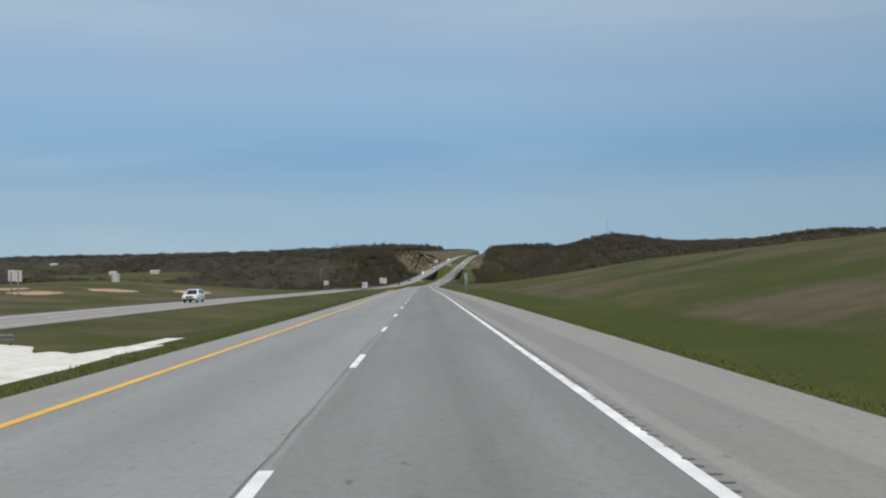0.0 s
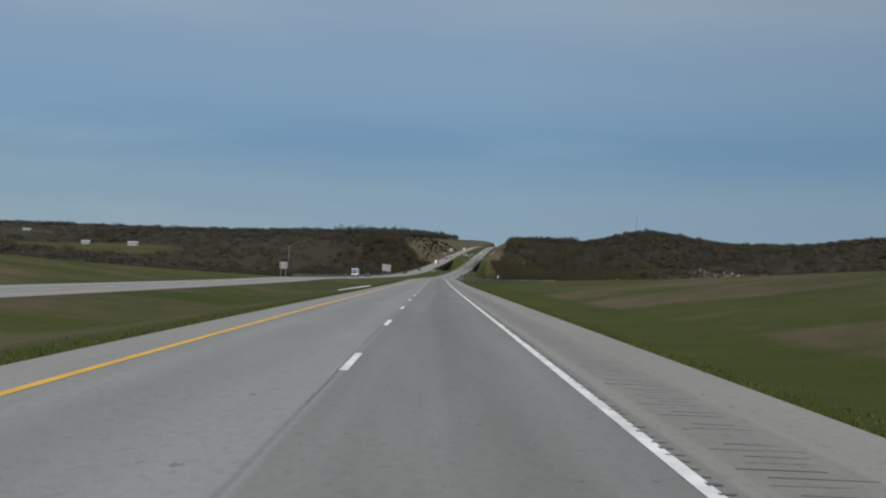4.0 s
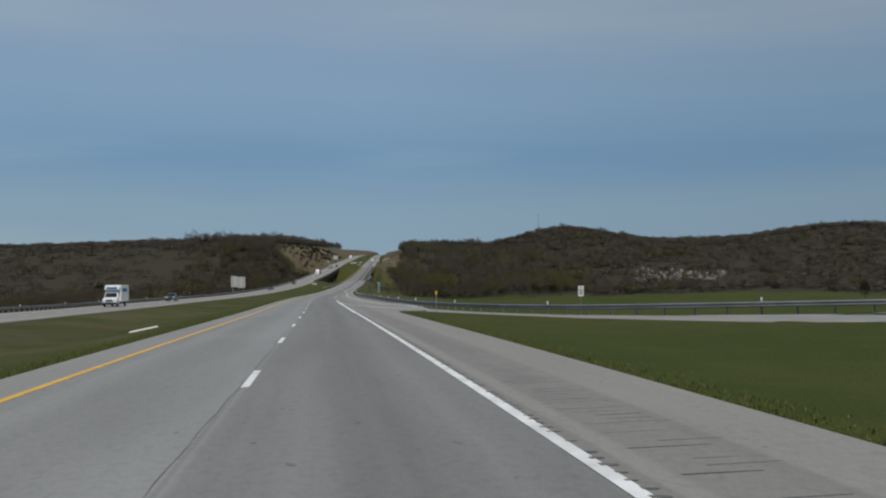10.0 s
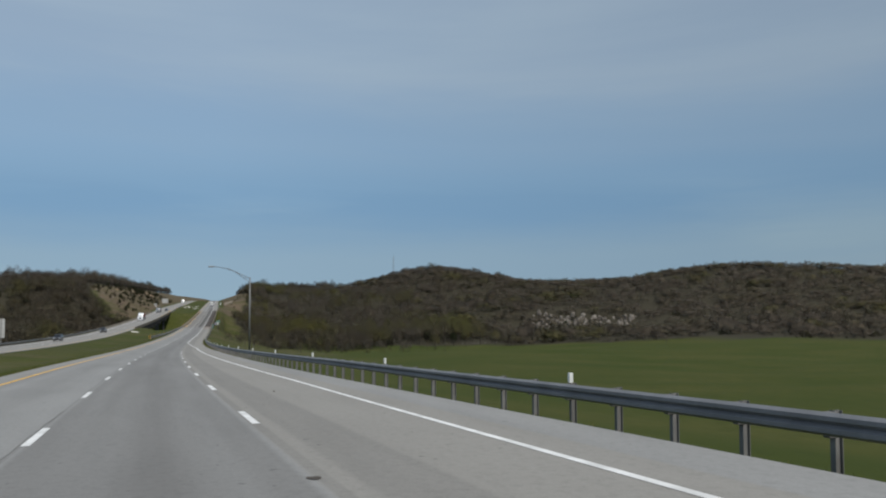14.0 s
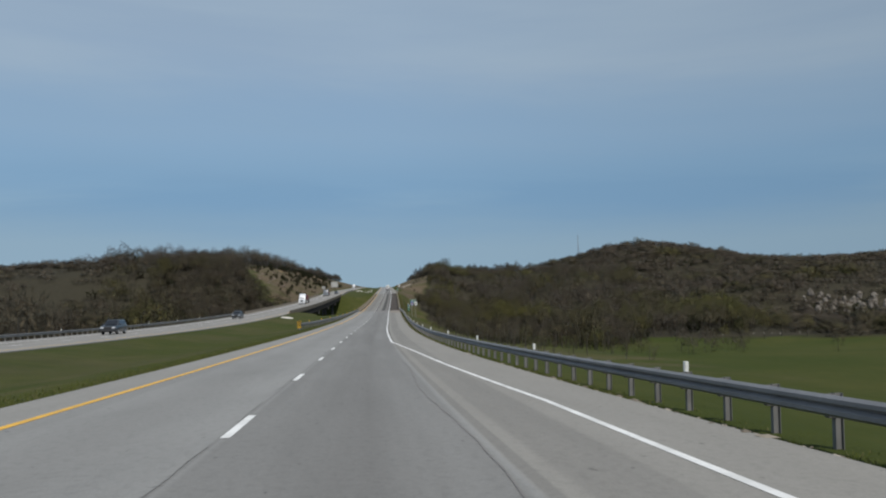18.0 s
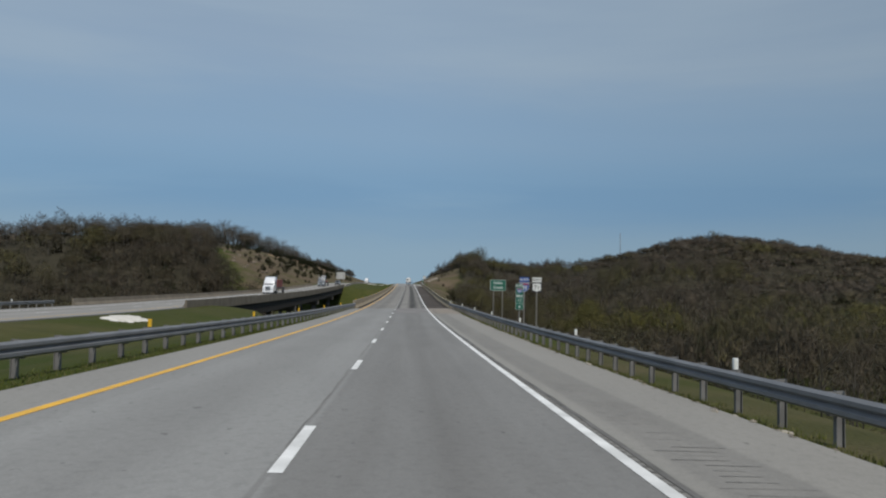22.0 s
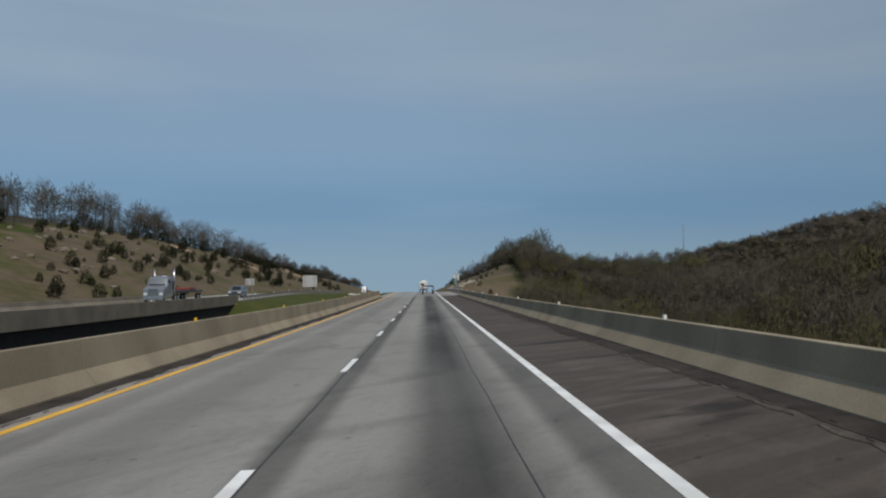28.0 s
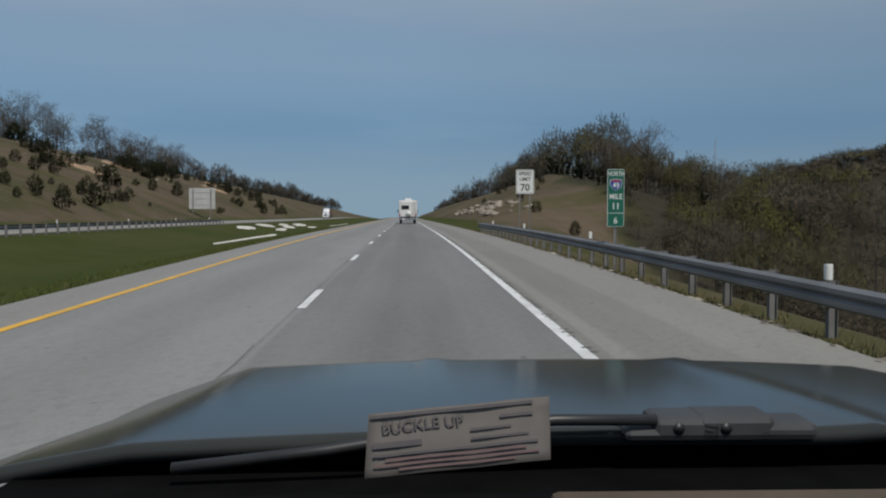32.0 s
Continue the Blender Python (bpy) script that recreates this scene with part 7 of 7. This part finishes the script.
def rocks(name, label, spots, sizes, mat, seed, sink=0.25, tall=1.0):
    r = np.random.RandomState(seed)
    out = []
    for (x, y), s in zip(spots, sizes):
        t = BOULDERS[r.randint(5)]
        a = r.uniform(0, 6.28)
        m = np.array([[np.cos(a) * s, -np.sin(a) * s, 0], [np.sin(a) * s, np.cos(a) * s, 0], [0, 0, s * tall * r.uniform(0.7, 1.3)]])
        out.append(t @ m.T + np.array([x, y, rest(x, y) - s * sink + s * tall * 0.3]))
    return tagged(new(name, tri_mesh(name, np.concatenate(out), (mat,))), label, "rock", kind="stuff")


r7 = np.random.RandomState(7)
# ledges of the western cutting's nose and face
spots, sizes = [], []
for k in range(46):
    y, o = r7.uniform(1118, 1200), -r7.uniform(52, 82)
    level = round((o + 52) / 7) * 7 - 52 + r7.normal(0, 0.6)
    spots.append((float(road_x(y)) + level, y))
    sizes.append(r7.uniform(0.3, 0.95))
rocks("cutting_ledges", "dark broken rock ledges across the face of the cutting", spots, sizes, ROCK_DARK, 1)
spots = [(float(road_x(y)) + o, y) for y, o in zip(r7.uniform(1215, 1300, 60), r7.uniform(10.5, 17, 60))]
rocks("bank_rocks", "pale limestone blocks at the foot of the eastern bank", spots, r7.uniform(0.25, 0.85, 60), ROCK, 2)
spots = [(float(road_x(y)) + o, y) for y, o in zip(r7.uniform(1225, 1420, 30), -r7.uniform(60, 86, 30))]
rocks("slope_rocks", "scattered stones on the dry slope", spots, r7.uniform(0.25, 0.7, 30), ROCK, 3)
# bluff over the creek field
u, v = r7.uniform(0.2, 1.0, 120), r7.uniform(0.1, 0.75, 120)
spots = np.stack([(234 + 66 * u) * (1 - v) + (262 + 92 * u) * v + r7.normal(0, 1.5, 120), (1036 - 46 * u) * (1 - v) + (1108 - 42 * u) * v], -1)
rocks("creek_bluff", "pale grey limestone bluff showing through the bare trees", spots, r7.uniform(0.7, 1.7, 120), ROCK_BROWN, 4, 0.0, 2.6)
bar_x = r7.uniform(150, 290, 170)
spots = np.stack([bar_x, 924 + 5 * np.sin(bar_x * 0.05) + r7.normal(0, 2.5, 170)], -1)
rocks("creek_gravel_bar", "pale gravel bar along the creek", spots, r7.uniform(0.5, 1.1, 170), GRAVEL, 5, 0.3, 0.3)

# far farm buildings
BARN = material("white_metal_siding", (0.5, 0.5, 0.49), 0.5, second=(0.42, 0.42, 0.41), scale=0.3, fine=0.05)
ROOF = material("grey_metal_roof", (0.50, 0.51, 0.51), 0.45, 0.3, second=(0.42, 0.43, 0.43), scale=0.4)


def farm_building(x, y, z, long, deep, high, turn, label):
    root = tagged(empty("farm_building", Matrix.Translation((x, y, z)) @ pose(0, 0, 0, 0, 0, turn)), label, "building", "farm buildings")
    wall = box("wall", (long, deep, high + 4), (0, 0, high / 2 - 2), BARN, root, 0.05)
    bm = bmesh.new()
    a = [(-long / 2 - 0.4, -deep / 2 - 0.4, high), (long / 2 + 0.4, -deep / 2 - 0.4, high), (long / 2 + 0.4, deep / 2 + 0.4, high), (-long / 2 - 0.4, deep / 2 + 0.4, high), (-long / 2 - 0.4, 0, high + deep * 0.2), (long / 2 + 0.4, 0, high + deep * 0.2)]
    v = [bm.verts.new(p) for p in a]
    for f in ((0, 1, 5, 4), (2, 3, 4, 5), (1, 2, 5), (3, 0, 4), (3, 2, 1, 0)):
        bm.faces.new([v[k] for k in f])
    part("roof", bm, ROOF, root)
    for k in (-0.3, 0.25):
        box("door", (2.4, 0.12, high * 0.75), (long * k, -deep / 2 - 0.04, high * 0.375), ROOF, root)
    for k in (-0.05, 0.42):
        box("window", (1.2, 0.1, 0.9), (long * k, -deep / 2 - 0.03, high * 0.55), GLASS_DARK, root)


farm_building(-362, 1066, rest(-362, 1066) + 0.4, 8, 6, 2.3, 20, "small white farm building among the far woods")
farm_building(-315, 1071, rest(-315, 1071) + 0.4, 10, 6, 2.2, 15, "long white farm shed among the far woods")
farm_building(-492, 1216, rest(-492, 1216) + 0.4, 9, 6, 2.4, 10, "white farm shed on the distant upland")

# sunken drain covers and road litter
IRON = material("rusty_iron", (0.07, 0.06, 0.05), 0.8, 0.4, second=(0.1, 0.08, 0.06), scale=6)
for y, off in ((105.4, -1.8), (739.8, -1.8), (667.2, -2.0), (495.5, 1.85)):
    verts = [on_road(y + 0.12 * math.sin(a) * (1 + 0.25 * math.sin(3 * a)), off + 0.09 * math.cos(a), 0.009) for a in np.linspace(0, 2 * math.pi, 18)[:-1]]
    tagged(mesh_ob("pavement_patch", verts, [tuple(range(17))], IRON), "dark patched spot in the pavement along the lane joint", "patch", "pavement patches")
r9 = random.Random(9)
for k in range(12):
    y, off = r9.choice((r9.uniform(120, 420), r9.uniform(440, 860), r9.uniform(1100, 1180))), r9.uniform(2.6, 4.5)
    bm = bmesh.new()
    bmesh.ops.create_icosphere(bm, subdivisions=1, radius=r9.uniform(0.014, 0.034))
    for v in bm.verts:
        v.co = v.co * r9.uniform(0.7, 1.2)
        v.co.z *= 0.5
    ob = tagged(part("stone", bm, IRON), "small dark stone lying on the shoulder", "stone", "stones on the shoulder")
    ob.matrix_world = Matrix.Translation(on_road(y, off, 0.02))


# radio mast on the far ridge
def radio_mast(x, y, z, high):
    root = tagged(empty("radio_mast", Matrix.Translation((x, y, z))), "slender steel lattice radio mast on the distant ridge", "radio mast")
    feet = [(1.6 * math.cos(a), 1.6 * math.sin(a)) for a in (0.5, 0.5 + 2.094, 0.5 + 4.189)]
    for fx, fy in feet:
        tube("leg", (fx, fy, -2), (fx * 0.25, fy * 0.25, high), 0.14, LAMP_STEEL, root, 0.08, 6)
    for k in range(12):
        t0, t1 = k / 12, (k + 1) / 12
        bm = bmesh.new()
        for i in range(3):
            a, b = feet[i], feet[(i + 1) % 3]
            s0, s1 = 1 - 0.75 * t0, 1 - 0.75 * t1
            tube_bm(bm, (a[0] * s0, a[1] * s0, high * t0), (b[0] * s1, b[1] * s1, high * t1), 0.06, None, 5)
        part("lattice", bm, LAMP_STEEL, root)


radio_mast(390, 1880, rest(390, 1880), 56 - rest(390, 1880))

# ---- the car whose bonnet is seen from the driver's place, standing where the drive ends ----
CAR_PAINT = material("grey_green_car_paint", (0.04, 0.043, 0.041), 0.14, 0.0, second=(0.034, 0.037, 0.036), scale=2, fine=0.04)
DASH_VINYL = material("black_dash_vinyl", (0.004, 0.004, 0.004), 0.9, second=(0.006, 0.006, 0.006), scale=12, fine=0.2, fine_scale=300)
TAN_VINYL = material("tan_dash_trim", (0.10, 0.075, 0.055), 0.8, second=(0.085, 0.065, 0.047), scale=12, fine=0.15, fine_scale=200)
WIPER_BLACK = material("satin_black_wiper", (0.02, 0.02, 0.021), 0.45, second=(0.03, 0.03, 0.03), scale=12)
COWL_GREY = material("grey_cowl_plastic", (0.05, 0.052, 0.054), 0.6, second=(0.04, 0.041, 0.042), scale=9, fine=0.15, fine_scale=90)
# white sheet; the shade under the car's roof is put into its grey
PAPER = material("creased_shaded_paper", (0.145, 0.132, 0.12), 0.85, second=(0.115, 0.105, 0.096), scale=9, fine=0.06, fine_scale=60)
PAPER_INK = material("dark_ink", (0.05, 0.045, 0.05), 0.7, second=(0.07, 0.06, 0.06), scale=30)
PAPER_RED = material("faded_red_ink", (0.12, 0.07, 0.068), 0.7, second=(0.1, 0.06, 0.058), scale=30)

CAR_AT = Matrix.Translation((44.042, 1108.414, -23.804)) @ pose(0, 0, 0, 0, 0, -4.6) @ pose(0, 0, 0, 1.15)
CAR_PAINT.node_tree.nodes["Principled BSDF"].inputs["Specular IOR Level"].default_value = 0.13
DASH_VINYL.node_tree.nodes["Principled BSDF"].inputs["Specular IOR Level"].default_value = 0.03
MID_X, HALF = 0.36, 0.95
own_car = tagged(empty("car", CAR_AT), "dark grey-green car front with glossy bonnet and black dashboard", "car")


def bonnet_z(s, y):
    """Height of the bonnet; s runs from -1 to 1 across."""
    crown = 1.325 - 0.068 * (y - 1.2) ** 1.2
    nose = 0.42 * max(0.0, y - 2.1) ** 1.7
    side = 0.030 * abs(s) ** 2 + 0.06 * max(0.0, abs(s) - 0.78) / 0.22 * min(1.0, 0.4 + (y - 1.2))
    crease = 0.007 * (math.exp(-((abs(s) - 0.31) / 0.035) ** 2))
    return crown - nose - side + crease


def bonnet():
    cols, rows = 45, 34
    verts, faces = [], []
    for k in range(rows):
        y = 1.2 + 1.12 * k / (rows - 1)
        narrow = 1 - 0.06 * max(0.0, y - 1.7) ** 2
        for j in range(cols):
            s = -1 + 2 * j / (cols - 1)
            verts.append((MID_X + HALF * s * narrow, y + 0.01 * (1 - s * s), bonnet_z(s, y)))
    n = len(verts)
    verts += [(x, y, z - 0.02) for x, y, z in verts]
    for k in range(rows - 1):
        for j in range(cols - 1):
            a = k * cols + j
            faces += [(a, a + 1, a + cols + 1, a + cols), (n + a, n + a + cols, n + a + cols + 1, n + a + 1)]
    rim = list(range(cols)) + [k * cols + cols - 1 for k in range(1, rows)] + list(range(rows * cols - 2, (rows - 1) * cols - 1, -1)) + [k * cols for k in range(rows - 2, 0, -1)]
    for a, b in zip(rim, rim[1:] + rim[:1]):
        faces.append((a, n + a, n + b, b))
    return mesh_ob("bonnet", verts, faces, CAR_PAINT, own_car, smooth=True)


bonnet()
for s in (-1, 1):
    fender = hull("fender", [(1.55, 0.7), (1.5, 1.2), (2.2, 1.1), (2.36, 1.02), (2.36, 0.7)], 0.05, own_car, CAR_PAINT, 0.05, 2.0, 0.03)
    fender.location.x = MID_X + s * 0.93
    wheel(MID_X + s * 0.78, 1.95, 0.37, 0.24, own_car)
# cowl, dashboard and wiper
mesh_ob("cowl", [(MID_X - 0.88, 1.4, 1.255), (MID_X + 0.88, 1.4, 1.262), (MID_X + 0.88, 1.02, 1.285), (MID_X - 0.88, 1.02, 1.275), (MID_X - 0.88, 1.4, 1.2), (MID_X + 0.88, 1.4, 1.2), (MID_X + 0.88, 1.02, 1.2), (MID_X - 0.88, 1.02, 1.2)],
        [(0, 1, 2, 3)[::-1], (4, 5, 6, 7), (0, 4, 5, 1)[::-1], (1, 5, 6, 2)[::-1], (2, 6, 7, 3)[::-1], (3, 7, 4, 0)[::-1]], DASH_VINYL, own_car)
bm = bmesh.new()
sides = []
for x in (MID_X - 0.86, MID_X + 0.86):
    sides.append([bm.verts.new((x, y, z)) for y, z in ((1.05, 1.22), (1.05, 1.29), (0.95, 1.325), (0.84, 1.362), (0.80, 1.366), (0.77, 1.35), (0.78, 1.27), (0.95, 1.22))])
bm.faces.new(sides[0][::-1])
bm.faces.new(sides[1])
for k in range(8):
    bm.faces.new((sides[0][k], sides[0][(k + 1) % 8], sides[1][(k + 1) % 8], sides[1][k]))
bmesh.ops.recalc_face_normals(bm, faces=bm.faces)
dash = part("dashboard", bm, DASH_VINYL, own_car)
box("dash_trim", (1.06, 0.05, 0.02), (0.66, 0.79, 1.364), TAN_VINYL, dash, 0.008)
wiper = empty("wiper", Matrix.Identity(4))
wiper.parent = own_car
bm = bmesh.new()
for k, (x, w, h) in enumerate(((0.325, 0.06, 0.02), (0.385, 0.1, 0.034), (0.45, 0.11, 0.036), (0.52, 0.09, 0.026))):
    box_bm(bm, (w, 0.07, h), (x, 1.23, 1.312 + h / 2), 0.01)
part("wiper_housing", bm, COWL_GREY, wiper)
# black discs whose colour stands in for the housing's dark holes
for x in (0.37, 0.435):
    tube("housing_hole_disc", (x, 1.1935, 1.331), (x, 1.2, 1.331), 0.008, WIPER_BLACK, wiper, sides=12)
line = [(0.34, 1.2, 1.342), (0.2, 1.19, 1.345), (0.06, 1.18, 1.335), (-0.1, 1.17, 1.312), (-0.3, 1.16, 1.292)]
bm = bmesh.new()
rings = [[bm.verts.new((x, y + 0.008 * math.cos(a * math.pi / 4), z + 0.008 * math.sin(a * math.pi / 4))) for a in range(8)] for x, y, z in line]
for p, q in zip(rings, rings[1:]):
    for a in range(8):
        bm.faces.new((p[a], p[(a + 1) % 8], q[(a + 1) % 8], q[a]))
bm.faces.new(rings[0])
bm.faces.new(rings[-1][::-1])
bmesh.ops.recalc_face_normals(bm, faces=bm.faces)
part("wiper_arm", bm, WIPER_BLACK, wiper, smooth=True)

# the printed sheet leaning on the dashboard
sheet = tagged(empty("paper_notice", CAR_AT @ Matrix.Translation((0.055, 1.0, 1.371)) @ pose(0, 0, 0, -28, -5.5, 0) @ Matrix.Scale(0.92, 4)), "creased printed paper notice reading BUCKLE UP on the dashboard", "paper")
bm = bmesh.new()
grid = [[bm.verts.new((-0.112 + 0.224 * i / 12 + 0.01 * j / 6, 0.0014 * math.sin(i * 1.1) + 0.001 * math.sin(j * 1.7), -0.036 + 0.077 * j / 6)) for i in range(13)] for j in range(7)]
for j in range(6):
    for i in range(12):
        bm.faces.new((grid[j][i], grid[j][i + 1], grid[j + 1][i + 1], grid[j + 1][i]))
extra = bmesh.ops.extrude_face_region(bm, geom=list(bm.faces))
bmesh.ops.translate(bm, verts=[v for v in extra["geom"] if isinstance(v, bmesh.types.BMVert)], vec=(0, 0.0012, 0))
bmesh.ops.recalc_face_normals(bm, faces=bm.faces)
page = part("sheet", bm, PAPER, sheet, smooth=True)
letters("BUCKLE UP", 0.02, (-0.037, -0.0036, 0.021), PAPER_INK, page, 0.98, deep=0.0003)
box("text_bar", (0.2, 0.0006, 0.004), (0.0, -0.0034, 0.0355), PAPER_INK, page)
for x, z, w, h in ((0.078, 0.022, 0.04, 0.004), (0.045, 0.009, 0.05, 0.003), (-0.07, 0.0, 0.06, 0.007), (0.055, -0.002, 0.07, 0.003)):
    box("handwriting_bar", (w, 0.0006, h), (x, -0.0034, z), PAPER_INK, page, turn=None)
for z, w in ((-0.012, 0.2), (-0.018, 0.17), (-0.024, 0.2), (-0.03, 0.14)):
    box("text_bar", (w, 0.0006, 0.003), (0.0, -0.0034, z), PAPER_RED if z < -0.015 else PAPER_INK, page)
